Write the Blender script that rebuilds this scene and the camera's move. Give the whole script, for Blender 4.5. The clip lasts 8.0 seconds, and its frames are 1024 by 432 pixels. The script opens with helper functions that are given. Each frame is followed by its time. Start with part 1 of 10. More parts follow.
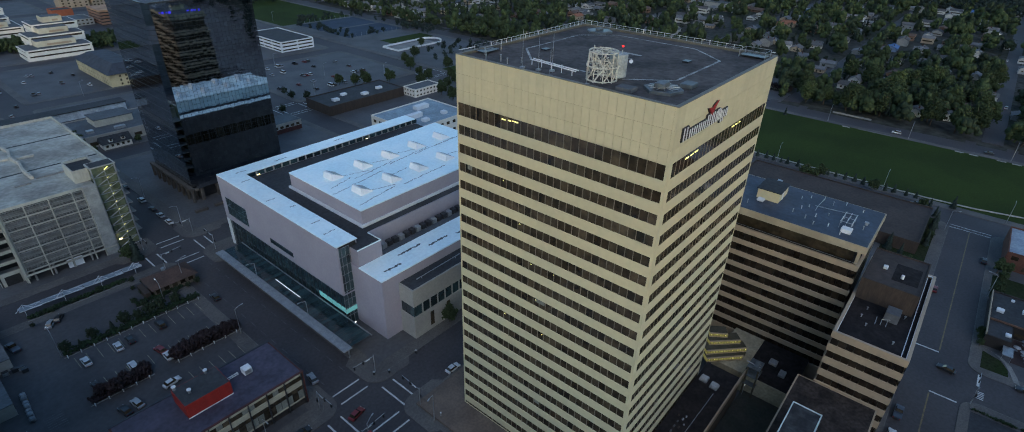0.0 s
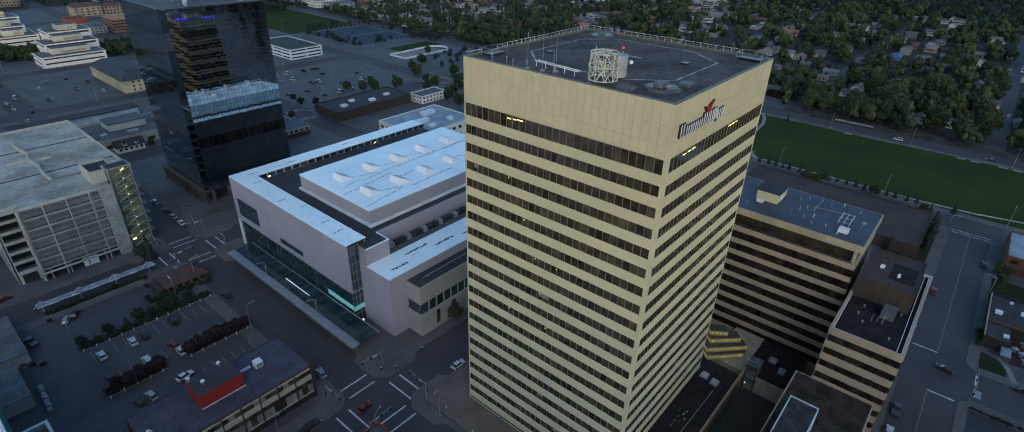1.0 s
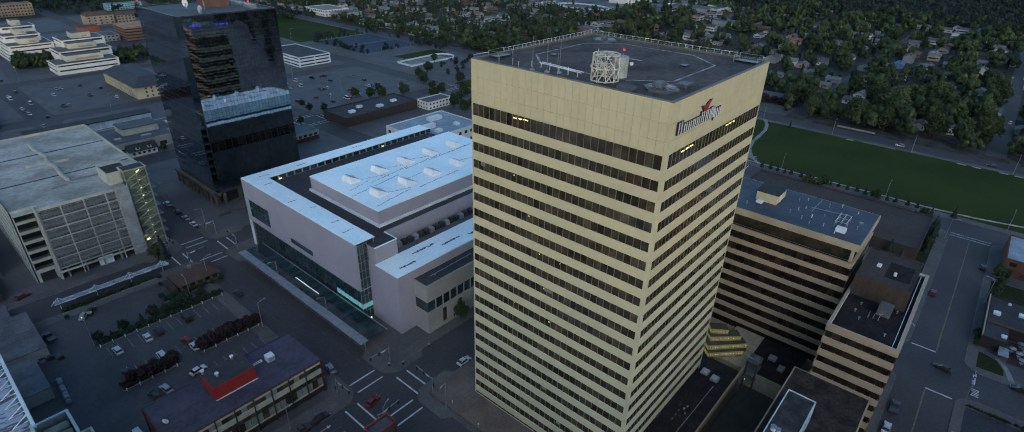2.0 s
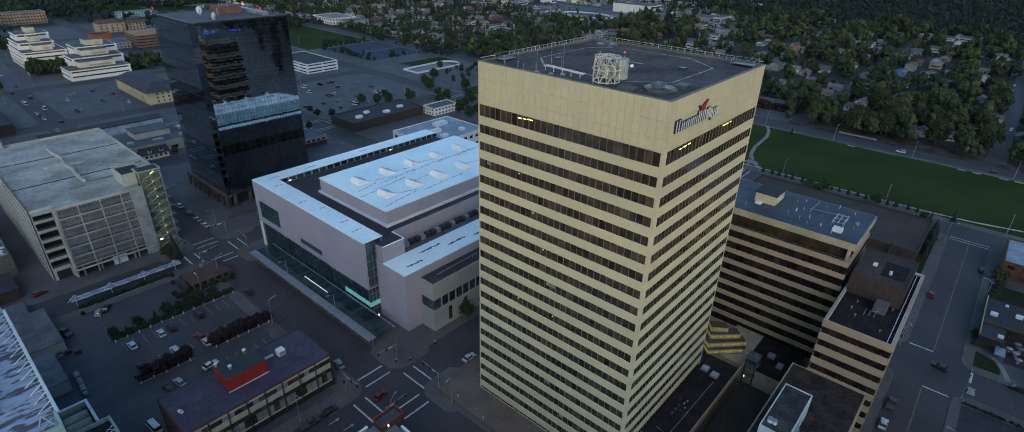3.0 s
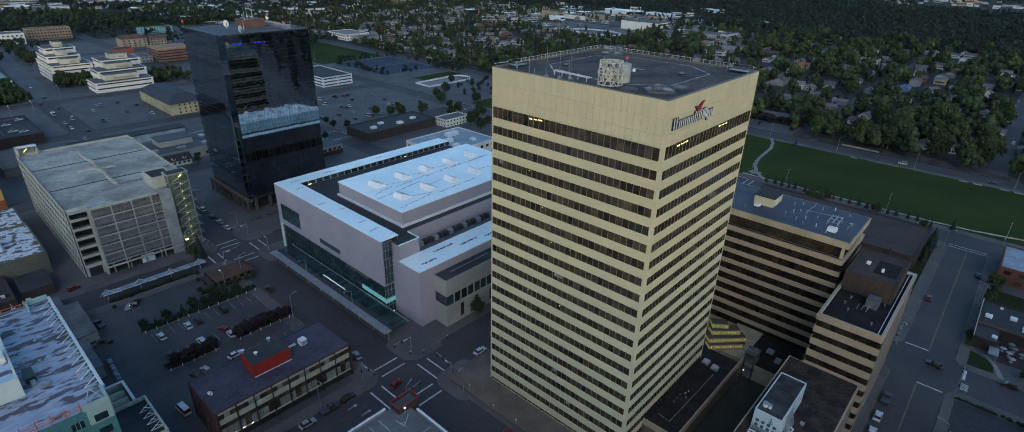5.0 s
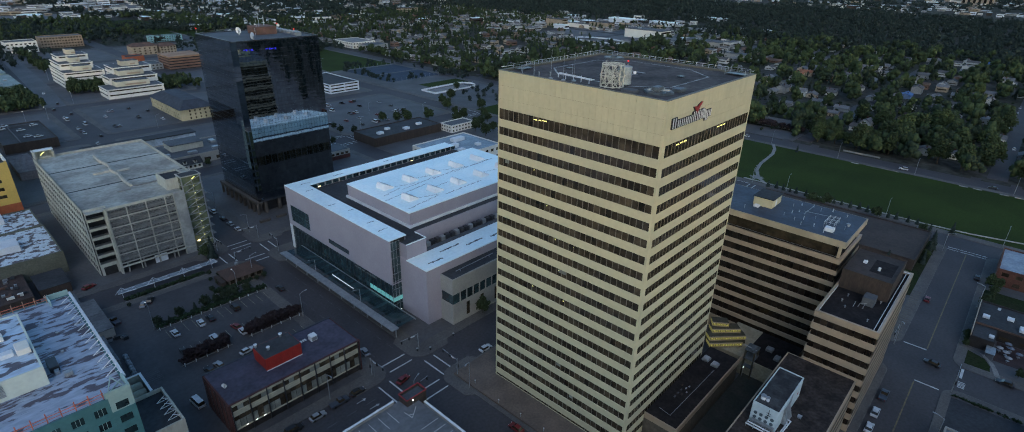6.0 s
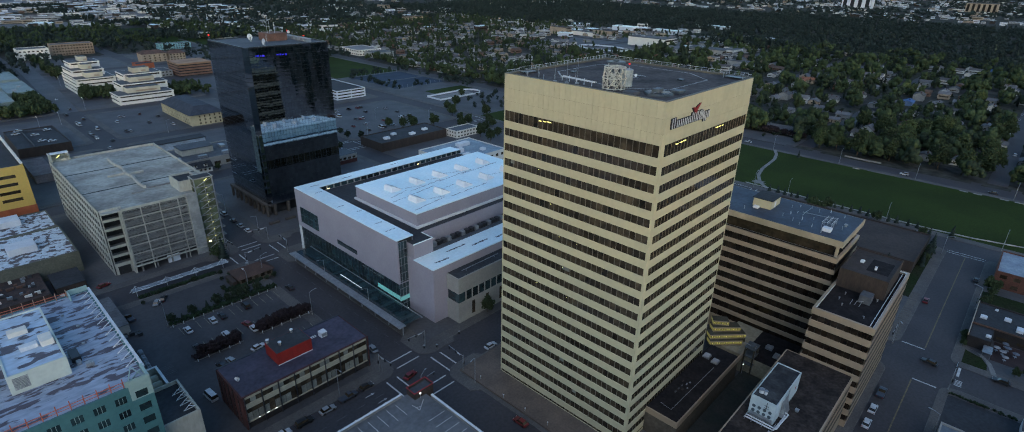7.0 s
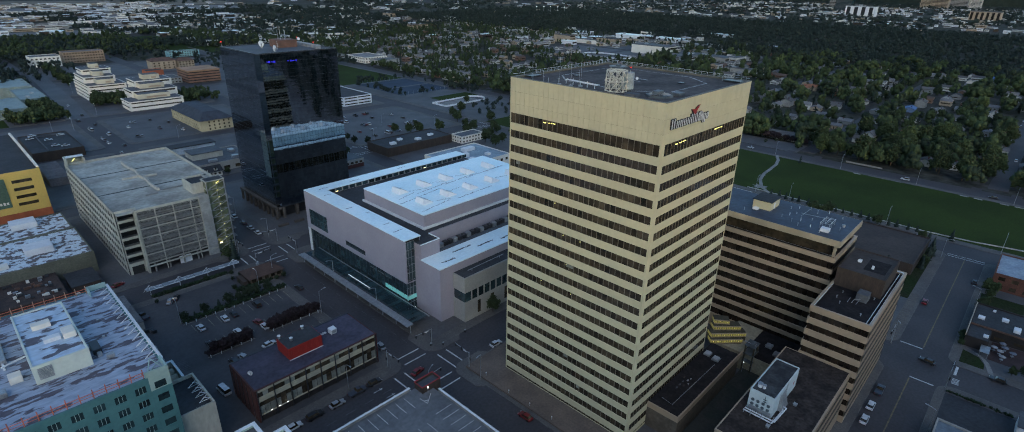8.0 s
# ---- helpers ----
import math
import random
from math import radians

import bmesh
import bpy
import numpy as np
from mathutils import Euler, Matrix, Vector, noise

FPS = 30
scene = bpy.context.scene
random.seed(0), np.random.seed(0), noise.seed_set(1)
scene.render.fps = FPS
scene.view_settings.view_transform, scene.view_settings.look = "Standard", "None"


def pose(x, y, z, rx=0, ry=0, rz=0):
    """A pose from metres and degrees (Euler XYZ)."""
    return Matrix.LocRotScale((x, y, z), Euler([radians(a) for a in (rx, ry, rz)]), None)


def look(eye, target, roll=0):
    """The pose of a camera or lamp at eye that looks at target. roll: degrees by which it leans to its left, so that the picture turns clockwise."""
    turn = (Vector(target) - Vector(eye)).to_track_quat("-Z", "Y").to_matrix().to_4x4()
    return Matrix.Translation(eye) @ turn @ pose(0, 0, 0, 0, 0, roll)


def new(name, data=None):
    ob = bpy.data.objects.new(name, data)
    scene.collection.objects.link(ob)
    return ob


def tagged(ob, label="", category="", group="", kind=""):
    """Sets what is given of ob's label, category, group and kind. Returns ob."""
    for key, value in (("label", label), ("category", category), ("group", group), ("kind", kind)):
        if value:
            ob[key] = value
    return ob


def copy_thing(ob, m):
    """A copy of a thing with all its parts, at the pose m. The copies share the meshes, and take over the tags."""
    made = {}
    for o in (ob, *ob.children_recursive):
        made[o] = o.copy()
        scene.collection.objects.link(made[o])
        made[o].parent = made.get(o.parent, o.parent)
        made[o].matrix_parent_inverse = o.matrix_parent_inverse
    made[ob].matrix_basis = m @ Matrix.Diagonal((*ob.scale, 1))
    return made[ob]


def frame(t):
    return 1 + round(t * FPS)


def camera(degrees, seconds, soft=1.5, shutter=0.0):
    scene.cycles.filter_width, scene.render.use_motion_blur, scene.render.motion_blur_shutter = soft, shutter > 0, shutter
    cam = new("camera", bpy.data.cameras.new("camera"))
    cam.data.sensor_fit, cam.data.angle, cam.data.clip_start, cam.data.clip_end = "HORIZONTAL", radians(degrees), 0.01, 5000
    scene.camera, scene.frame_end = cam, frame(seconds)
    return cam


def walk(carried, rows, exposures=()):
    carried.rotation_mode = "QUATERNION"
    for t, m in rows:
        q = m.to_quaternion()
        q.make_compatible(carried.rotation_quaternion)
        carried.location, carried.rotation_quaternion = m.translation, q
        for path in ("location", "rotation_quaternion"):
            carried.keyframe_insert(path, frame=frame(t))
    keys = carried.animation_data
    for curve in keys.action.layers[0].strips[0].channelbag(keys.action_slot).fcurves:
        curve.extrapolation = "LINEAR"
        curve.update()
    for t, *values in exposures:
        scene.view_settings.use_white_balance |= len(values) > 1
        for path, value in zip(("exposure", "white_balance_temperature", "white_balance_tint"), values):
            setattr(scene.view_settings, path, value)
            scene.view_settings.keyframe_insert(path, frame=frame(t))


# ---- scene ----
cam = camera(84.42, 8.0, soft=0.9)
PATH = [
    (0, (-73.55, -31.32, 114.95), (-6.18, 23.98, 65.94), 1.48),
    (0.5, (-75.37, -32.82, 114.82), (-7.97, 23.05, 66.50), 1.42),
    (1, (-77.15, -34.39, 114.62), (-9.76, 22.08, 66.98), 1.44),
    (1.5, (-79.04, -35.93, 114.49), (-11.66, 21.11, 67.52), 1.40),
    (3, (-84.72, -40.57, 114.24), (-17.34, 17.98, 69.16), 1.33),
    (3.5, (-86.71, -42.14, 114.16), (-19.34, 16.90, 69.71), 1.34),
    (4, (-88.69, -43.69, 114.00), (-21.33, 15.83, 70.19), 1.32),
    (4.5, (-90.70, -45.29, 113.87), (-23.35, 14.72, 70.69), 1.33),
    (6, (-96.76, -50.15, 113.45), (-29.48, 11.25, 72.17), 1.25),
    (6.5, (-98.71, -51.76, 113.32), (-31.48, 10.09, 72.66), 1.25),
    (7, (-100.70, -53.33, 113.16), (-33.49, 8.94, 73.10), 1.21),
    (7.5, (-102.71, -54.93, 112.98), (-35.55, 7.80, 73.54), 1.17),
    (8, (-104.69, -56.49, 112.89), (-37.56, 6.64, 74.05), 1.15),
]
walk(cam, [(t, look(eye, target, roll)) for t, eye, target, roll in PATH], [(0, 0.74, 5850, 8), (8, 0.74, 5850, 8)])

# ---- world and light ----
world = bpy.data.worlds.new("dusk_sky")
scene.world = world
world.use_nodes = True
sky = world.node_tree.nodes.new("ShaderNodeTexSky")
sky.sky_type = "NISHITA"
sky.sun_disc = False
sky.sun_elevation = radians(9.0)
sky.sun_rotation = radians(225)
sky.air_density, sky.dust_density, sky.ozone_density = 1.0, 1.0, 2.5
back = world.node_tree.nodes["Background"]
back.inputs[1].default_value = 0.15
world.node_tree.links.new(sky.outputs[0], back.inputs[0])

sun_data = bpy.data.lights.new("sun", "SUN")
sun_data.energy, sun_data.angle, sun_data.color = 0.35, radians(40), (1.0, 0.93, 0.84)
sun = new("sun", sun_data)
sun.matrix_world = look((-100, -100, 130), (0, 0, 0))

# ---- materials ----
MATS = {}


def mat(name, c1, c2=None, rough=0.8, metal=0.0, s1=0.12, s2=2.5, bump=0.15, spec=0.4, grain=0.25, vary=0.0, emit=0.0, stretch=(1, 1, 1), lo=0.38, hi=0.62):
    """A surface with stains (scale s1), grain (scale s2) and fine relief; vary: change from piece to piece."""
    if name in MATS:
        return MATS[name]
    m = bpy.data.materials.new(name)
    MATS[name] = m
    m.use_nodes = True
    nt = m.node_tree
    p = nt.nodes["Principled BSDF"]
    p.inputs["Roughness"].default_value = rough
    p.inputs["Metallic"].default_value = metal
    p.inputs["Specular IOR Level"].default_value = spec
    if c2 is None:
        c2 = tuple(c * 0.72 for c in c1)
    geo = nt.nodes.new("ShaderNodeNewGeometry")
    mp = nt.nodes.new("ShaderNodeMapping")
    mp.inputs["Scale"].default_value = stretch
    nt.links.new(geo.outputs["Position"], mp.inputs["Vector"])
    n1 = nt.nodes.new("ShaderNodeTexNoise")
    n1.inputs["Scale"].default_value, n1.inputs["Detail"].default_value = s1, 5.0
    n2 = nt.nodes.new("ShaderNodeTexNoise")
    n2.inputs["Scale"].default_value, n2.inputs["Detail"].default_value = s2, 3.0
    for n in (n1, n2):
        nt.links.new(mp.outputs[0], n.inputs["Vector"])
    ramp = nt.nodes.new("ShaderNodeMapRange")
    ramp.inputs["From Min"].default_value, ramp.inputs["From Max"].default_value = lo, hi
    nt.links.new(n1.outputs["Fac"], ramp.inputs["Value"])
    mix = nt.nodes.new("ShaderNodeMix")
    mix.data_type = "RGBA"
    mix.inputs[6].default_value, mix.inputs[7].default_value = (*c1, 1), (*c2, 1)
    nt.links.new(ramp.outputs[0], mix.inputs[0])
    hsv = nt.nodes.new("ShaderNodeHueSaturation")
    nt.links.new(mix.outputs[2], hsv.inputs["Color"])
    val = nt.nodes.new("ShaderNodeMapRange")
    val.inputs["From Min"].default_value, val.inputs["From Max"].default_value = 0.25, 0.75
    val.inputs["To Min"].default_value, val.inputs["To Max"].default_value = 1 - grain, 1 + grain
    nt.links.new(n2.outputs["Fac"], val.inputs["Value"])
    last = val.outputs[0]
    if vary:
        info = nt.nodes.new("ShaderNodeObjectInfo")
        rnd = nt.nodes.new("ShaderNodeMath")
        rnd.operation = "ADD"
        nt.links.new(info.outputs["Random"], rnd.inputs[0])
        nt.links.new(geo.outputs["Random Per Island"], rnd.inputs[1])
        fr = nt.nodes.new("ShaderNodeMath")
        fr.operation = "FRACT"
        nt.links.new(rnd.outputs[0], fr.inputs[0])
        mr = nt.nodes.new("ShaderNodeMapRange")
        mr.inputs["To Min"].default_value, mr.inputs["To Max"].default_value = 1 - vary, 1 + vary
        nt.links.new(fr.outputs[0], mr.inputs["Value"])
        mul = nt.nodes.new("ShaderNodeMath")
        mul.operation = "MULTIPLY"
        nt.links.new(last, mul.inputs[0])
        nt.links.new(mr.outputs[0], mul.inputs[1])
        last = mul.outputs[0]
    nt.links.new(last, hsv.inputs["Value"])
    nt.links.new(hsv.outputs[0], p.inputs["Base Color"])
    if bump:
        b = nt.nodes.new("ShaderNodeBump")
        b.inputs["Strength"].default_value, b.inputs["Distance"].default_value = bump, 0.05
        nt.links.new(n2.outputs["Fac"], b.inputs["Height"])
        nt.links.new(b.outputs[0], p.inputs["Normal"])
    if emit:
        p.inputs["Emission Color"].default_value = (*c1, 1)
        p.inputs["Emission Strength"].default_value = emit
    return m


ASPHALT = mat("asphalt", (0.069, 0.063, 0.065), (0.054, 0.049, 0.052), 0.72, s1=0.05, s2=1.2, grain=0.2, spec=0.32)
# lot colour lifted to stand for distance haze; the near lot's copy is darker
LOT = mat("lot_asphalt", (0.106, 0.102, 0.104), (0.078, 0.075, 0.078), 0.72, s1=0.07, s2=0.9, grain=0.16, spec=0.38)
NEARLOT = mat("unhazed_lot_asphalt", (0.082, 0.078, 0.080), (0.058, 0.056, 0.059), 0.74, s1=0.07, s2=0.9, grain=0.16, spec=0.34)
CONC = mat("concrete", (0.25, 0.24, 0.225), (0.19, 0.185, 0.175), 0.85, s1=0.15, s2=3)
PAVE = mat("paving", (0.128, 0.117, 0.108), (0.094, 0.087, 0.083), 0.85, s1=0.1, s2=2)
PAINT = mat("road_paint", (0.62, 0.62, 0.6), (0.45, 0.45, 0.44), 0.7, s1=0.8, s2=6)
YPAINT = mat("yellow_paint", (0.20, 0.155, 0.075), (0.12, 0.10, 0.06), 0.7, s1=0.8, s2=6)
GROUND = mat("ground", (0.050, 0.052, 0.038), (0.070, 0.068, 0.063), 0.95, s1=0.012, s2=0.2, grain=0.5, spec=0.05)
GRASS = mat("lawn", (0.041, 0.060, 0.016), (0.032, 0.047, 0.014), 0.95, s1=0.03, s2=1.5, grain=0.25, bump=0.4, spec=0.05)
CREAM = mat("cream_panel", (0.582, 0.524, 0.332), (0.542, 0.488, 0.312), 0.6, s1=0.08, s2=1.0, grain=0.05, vary=0.035, bump=0.03)
TAN = mat("tan_band", (0.405, 0.306, 0.206), (0.366, 0.278, 0.190), 0.38, spec=0.55, s1=0.1, s2=1.2, grain=0.08, vary=0.04, bump=0.05)
DARKGLASS = mat("bronze_glass", (0.070, 0.053, 0.033), (0.034, 0.027, 0.018), 0.06, s1=0.25, s2=0.8, grain=0.4, vary=0.45, bump=0.0, spec=0.55)
MULL = mat("bronze_mullion", (0.20, 0.175, 0.13), None, 0.5, metal=0.3, s2=4, bump=0)
DARKROOF = mat("dark_roof", (0.048, 0.049, 0.053), (0.034, 0.035, 0.038), 0.85, s1=0.12, s2=1.0, grain=0.3)
ROOFGREY = mat("grey_roof", (0.10, 0.105, 0.115), (0.07, 0.074, 0.082), 0.75, s1=0.1, s2=1.2, grain=0.25)
WHITEROOF = mat("white_membrane", (0.90, 1.0, 1.0), (0.77, 0.92, 0.95), 0.28, s1=0.08, s2=1.0, grain=0.09, bump=0.02, spec=0.9)
STONE = mat("pink_stone", (0.365, 0.335, 0.375), (0.330, 0.304, 0.342), 0.75, s1=0.1, s2=1.5, grain=0.07, bump=0.04)
GREYSTONE = mat("grey_stone", (0.34, 0.33, 0.30), (0.29, 0.28, 0.26), 0.8, s1=0.15, s2=1.5, grain=0.1)
DIMGLASS = mat("dim_bronze_glass", (0.030, 0.021, 0.014), (0.018, 0.013, 0.010), 0.08, s1=0.25, s2=0.8, grain=0.4, vary=0.45, bump=0.0, spec=0.4)
SMOKED = mat("smoked_glass", (0.022, 0.019, 0.016), (0.014, 0.012, 0.011), 0.35, s1=0.25, s2=0.8, grain=0.4, vary=0.4, bump=0, spec=0.08)
TEALGLASS = mat("teal_glass", (0.03, 0.055, 0.06), (0.02, 0.035, 0.04), 0.05, s1=0.2, s2=0.6, grain=0.3, vary=0.4, bump=0, spec=0.8)
BLACKGLASS = mat("black_mirror_glass", (0.44, 0.455, 0.48), (0.40, 0.41, 0.435), 0.03, metal=1.0, s1=0.1, s2=0.4, grain=0.1, vary=0.12, bump=0)
BLACKBAND = mat("black_band", (0.035, 0.036, 0.04), None, 0.3, s1=0.2, s2=1, bump=0)
METAL = mat("galvanised_metal", (0.42, 0.43, 0.44), (0.33, 0.34, 0.35), 0.45, metal=0.6, s1=0.8, s2=5, bump=0.05)
WHITE = mat("white_paint", (0.74, 0.75, 0.76), (0.66, 0.67, 0.69), 0.6, s1=0.3, s2=2, grain=0.08, bump=0.03)
CREAMWHITE = mat("ivory_wall", (0.80, 0.75, 0.66), (0.73, 0.69, 0.61), 0.7, s1=0.1, s2=1, grain=0.07)
CONCWALL = mat("cast_concrete", (0.47, 0.46, 0.395), (0.36, 0.352, 0.30), 0.85, s1=0.12, s2=1.5, grain=0.15, stretch=(1, 1, 0.35))
DECK = mat("parking_deck", (0.43, 0.435, 0.39), (0.26, 0.25, 0.22), 0.85, s1=0.085, s2=0.8, grain=0.25)
DARKIN = mat("dark_interior", (0.03, 0.03, 0.03), None, 0.9, s1=0.3, s2=2)
REDMETAL = mat("red_cladding", (0.30, 0.026, 0.018), (0.25, 0.022, 0.016), 0.6, s1=0.3, s2=2, grain=0.12, stretch=(3, 3, 1))
REDBRICK = mat("red_brick", (0.085, 0.032, 0.027), (0.06, 0.025, 0.022), 0.85, s1=0.3, s2=3)
BROWNROOF = mat("brown_roof", (0.15, 0.085, 0.06), (0.10, 0.06, 0.045), 0.85, s1=0.2, s2=2)
BROWNWALL = mat("brown_metal", (0.06, 0.042, 0.032), (0.045, 0.033, 0.026), 0.8, s1=0.3, s2=2, stretch=(2, 2, 0.4))
TEAL = mat("teal_wall", (0.085, 0.20, 0.20), (0.07, 0.17, 0.175), 0.65, s1=0.15, s2=1.5, grain=0.1)
PALETEAL = mat("pale_teal_wall", (0.42, 0.55, 0.50), None, 0.65, s1=0.15, s2=1.5, grain=0.08)
ORANGE = mat("orange_steel", (0.60, 0.17, 0.09), (0.5, 0.14, 0.08), 0.6, s1=0.8, s2=4, bump=0)
YELLOW = mat("yellow_wall", (0.66, 0.46, 0.12), (0.6, 0.42, 0.11), 0.7, s1=0.12, s2=1.5, grain=0.08)
ORANGEWALL = mat("orange_wall", (0.42, 0.12, 0.05), None, 0.7, s1=0.15, s2=1.5, grain=0.1)
BLUESTAIN = mat("patched_white_roof", (0.35, 0.395, 0.48), (0.105, 0.092, 0.112), 0.7, s1=0.62, s2=0.9, grain=0.25, stretch=(0.40, 1.0, 1), lo=0.515, hi=0.57)
DAMPROOF = mat("damp_white_roof", (0.48, 0.57, 0.68), (0.12, 0.11, 0.13), 0.65, s1=0.40, s2=0.9, grain=0.2, stretch=(0.5, 1.0, 1), lo=0.545, hi=0.585)
TOWERROOF = mat("tower_roof_gravel", (0.108, 0.092, 0.086), (0.058, 0.051, 0.050), 0.9, s1=0.16, s2=1.0, grain=0.35, lo=0.40, hi=0.66, spec=0.2)
FLAKY = mat("flaking_white_roof", (0.62, 0.68, 0.72), (0.13, 0.11, 0.11), 0.8, s1=0.42, s2=1.6, grain=0.25, lo=0.5, hi=0.55)
RUBBER = mat("rubber", (0.025, 0.025, 0.026), None, 0.8, s2=6)
BARK = mat("bark", (0.10, 0.075, 0.055), None, 0.9, s1=1, s2=8)
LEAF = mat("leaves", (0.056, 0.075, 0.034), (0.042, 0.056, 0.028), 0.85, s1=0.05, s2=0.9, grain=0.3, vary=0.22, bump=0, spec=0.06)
LEAFPALE = mat("pale_leaves", (0.074, 0.097, 0.040), (0.054, 0.071, 0.033), 0.85, s1=0.05, s2=0.9, grain=0.3, vary=0.22, bump=0, spec=0.06)
LEAFDARK = mat("dark_leaves", (0.040, 0.053, 0.031), (0.030, 0.041, 0.026), 0.85, s1=0.05, s2=0.9, grain=0.3, vary=0.22, bump=0, spec=0.06)
# needle green carries extra blue, distance haze put into the base colour
SPRUCE = mat("hazed_spruce_needles", (0.040, 0.053, 0.044), (0.029, 0.040, 0.035), 0.85, s1=0.03, s2=0.8, grain=0.3, vary=0.25, bump=0, spec=0.06)
PURPLE = mat("purple_leaves", (0.042, 0.029, 0.031), (0.028, 0.022, 0.023), 0.85, s1=0.3, s2=2, grain=0.4, vary=0.3, bump=0, spec=0.2)
HEDGE = mat("hedge_leaves", (0.03, 0.05, 0.022), (0.02, 0.035, 0.018), 0.85, s1=0.3, s2=2, grain=0.4, vary=0.35, bump=0, spec=0.2)
LAMPWARM = mat("warm_lamp", (1.0, 0.74, 0.30), None, 0.5, emit=3.0, bump=0, grain=0)
LAMPWHITE = mat("white_lamp", (1.0, 0.95, 0.85), None, 0.5, emit=1.6, bump=0, grain=0)
LAMPYEL = mat("yellow_lamp", (0.95, 0.85, 0.25), None, 0.5, emit=1.2, bump=0, grain=0)
LAMPTEAL = mat("teal_light_band", (0.30, 0.72, 0.66), None, 0.4, emit=0.12, bump=0, grain=0.1)
LAMPRED = mat("red_lamp", (1.0, 0.03, 0.02), None, 0.5, emit=0.9, bump=0, grain=0)
LAMPBLUE = mat("blue_neon", (0.05, 0.04, 0.8), None, 0.5, emit=0.12, bump=0, grain=0)
SIGNBLACK = mat("black_sign", (0.02, 0.02, 0.022), None, 0.5)
SIGNRED = mat("red_sign", (0.36, 0.025, 0.025), None, 0.5)

# ---- builders ----
BASE = {}
CUBE = [(0, 1, 3, 2), (4, 6, 7, 5), (0, 4, 5, 1), (2, 3, 7, 6), (0, 2, 6, 4), (1, 5, 7, 3)]


def mesh_of(name, verts, faces, material, smooth=False):
    me = bpy.data.meshes.new(name)
    me.from_pydata([tuple(v) for v in verts], [], faces)
    if material:
        me.materials.append(material)
    if smooth:
        me.polygons.foreach_set("use_smooth", [True] * len(me.polygons))
    me.update()
    return me


def box_geo(blocks, base=(0, 0, 0)):
    verts, faces = [], []
    for x0, y0, z0, x1, y1, z1 in blocks:
        n = len(verts)
        x0, x1, y0, y1, z0, z1 = min(x0, x1), max(x0, x1), min(y0, y1), max(y0, y1), min(z0, z1), max(z0, z1)
        for x in (x0, x1):
            for y in (y0, y1):
                for z in (z0, z1):
                    verts.append((x - base[0], y - base[1], z - base[2]))
        faces += [tuple(n + i for i in f) for f in CUBE]
    return verts, faces


def thing(name, base, label, category, group="", kind=""):
    ob = new(name)
    ob.empty_display_size = 1
    ob.location = base
    BASE[ob.name] = base
    return tagged(ob, label, category, group, kind)


def put(name, me, parent, at=None, label="", kind="", turn=0.0):
    """A mesh as a part; at: its place in the world."""
    ob = new(name, me)
    b = BASE.get(parent.name, (0, 0, 0)) if parent else (0, 0, 0)
    if at is not None:
        ob.location = (at[0] - b[0], at[1] - b[1], at[2] - b[2])
        BASE[ob.name] = at
    else:
        BASE[ob.name] = b
    ob.rotation_euler = (0, 0, turn)
    if parent:
        ob.parent = parent
    return tagged(ob, label, kind=kind)


def boxes(name, blocks, material, parent, label="", kind=""):
    b = BASE.get(parent.name, (0, 0, 0))
    v, f = box_geo(blocks, b)
    return put(name, mesh_of(name, v, f, material), parent, None, label, kind)


def bevel_boxes(name, blocks, material, parent, label="", r=0.05):
    b = BASE.get(parent.name, (0, 0, 0))
    v, f = box_geo(blocks, b)
    bm = bmesh.new()
    me = mesh_of(name, v, f, material)
    bm.from_mesh(me)
    bmesh.ops.bevel(bm, geom=bm.edges[:], offset=r, segments=1, affect="EDGES")
    bm.to_mesh(me)
    bm.free()
    return put(name, me, parent, None, label)


def structure(name, blocks, material, label, category):
    v, f = box_geo(blocks)
    return tagged(new(name, mesh_of(name, v, f, material)), label, category, kind="structure")


def tube_geo(path, r, sides=6, r_end=None):
    """A swept tube through the points of path."""
    verts, faces = [], []
    n = len(path)
    for i, p in enumerate(path):
        p = Vector(p)
        a = Vector(path[max(i - 1, 0)])
        c = Vector(path[min(i + 1, n - 1)])
        d = (c - a).normalized()
        u = d.orthogonal().normalized()
        w = d.cross(u)
        rr = r if r_end is None else r + (r_end - r) * i / (n - 1)
        for k in range(sides):
            t = 2 * math.pi * k / sides
            verts.append(tuple(p + (u * math.cos(t) + w * math.sin(t)) * rr))
    for i in range(n - 1):
        for k in range(sides):
            k2 = (k + 1) % sides
            faces.append((i * sides + k, i * sides + k2, (i + 1) * sides + k2, (i + 1) * sides + k))
    faces.append(tuple(range(sides))[::-1])
    faces.append(tuple((n - 1) * sides + k for k in range(sides)))
    return verts, faces


def join_geo(list_of):
    verts, faces = [], []
    for v, f in list_of:
        n = len(verts)
        verts += v
        faces += [tuple(n + i for i in q) for q in f]
    return verts, faces


def tubes(name, paths, r, material, parent, label="", sides=6, kind=""):
    b = BASE.get(parent.name, (0, 0, 0)) if parent else (0, 0, 0)
    v, f = join_geo([tube_geo([(p[0] - b[0], p[1] - b[1], p[2] - b[2]) for p in path], r, sides) for path in paths])
    return put(name, mesh_of(name, v, f, material), parent, None, label, kind)


PANES = {}


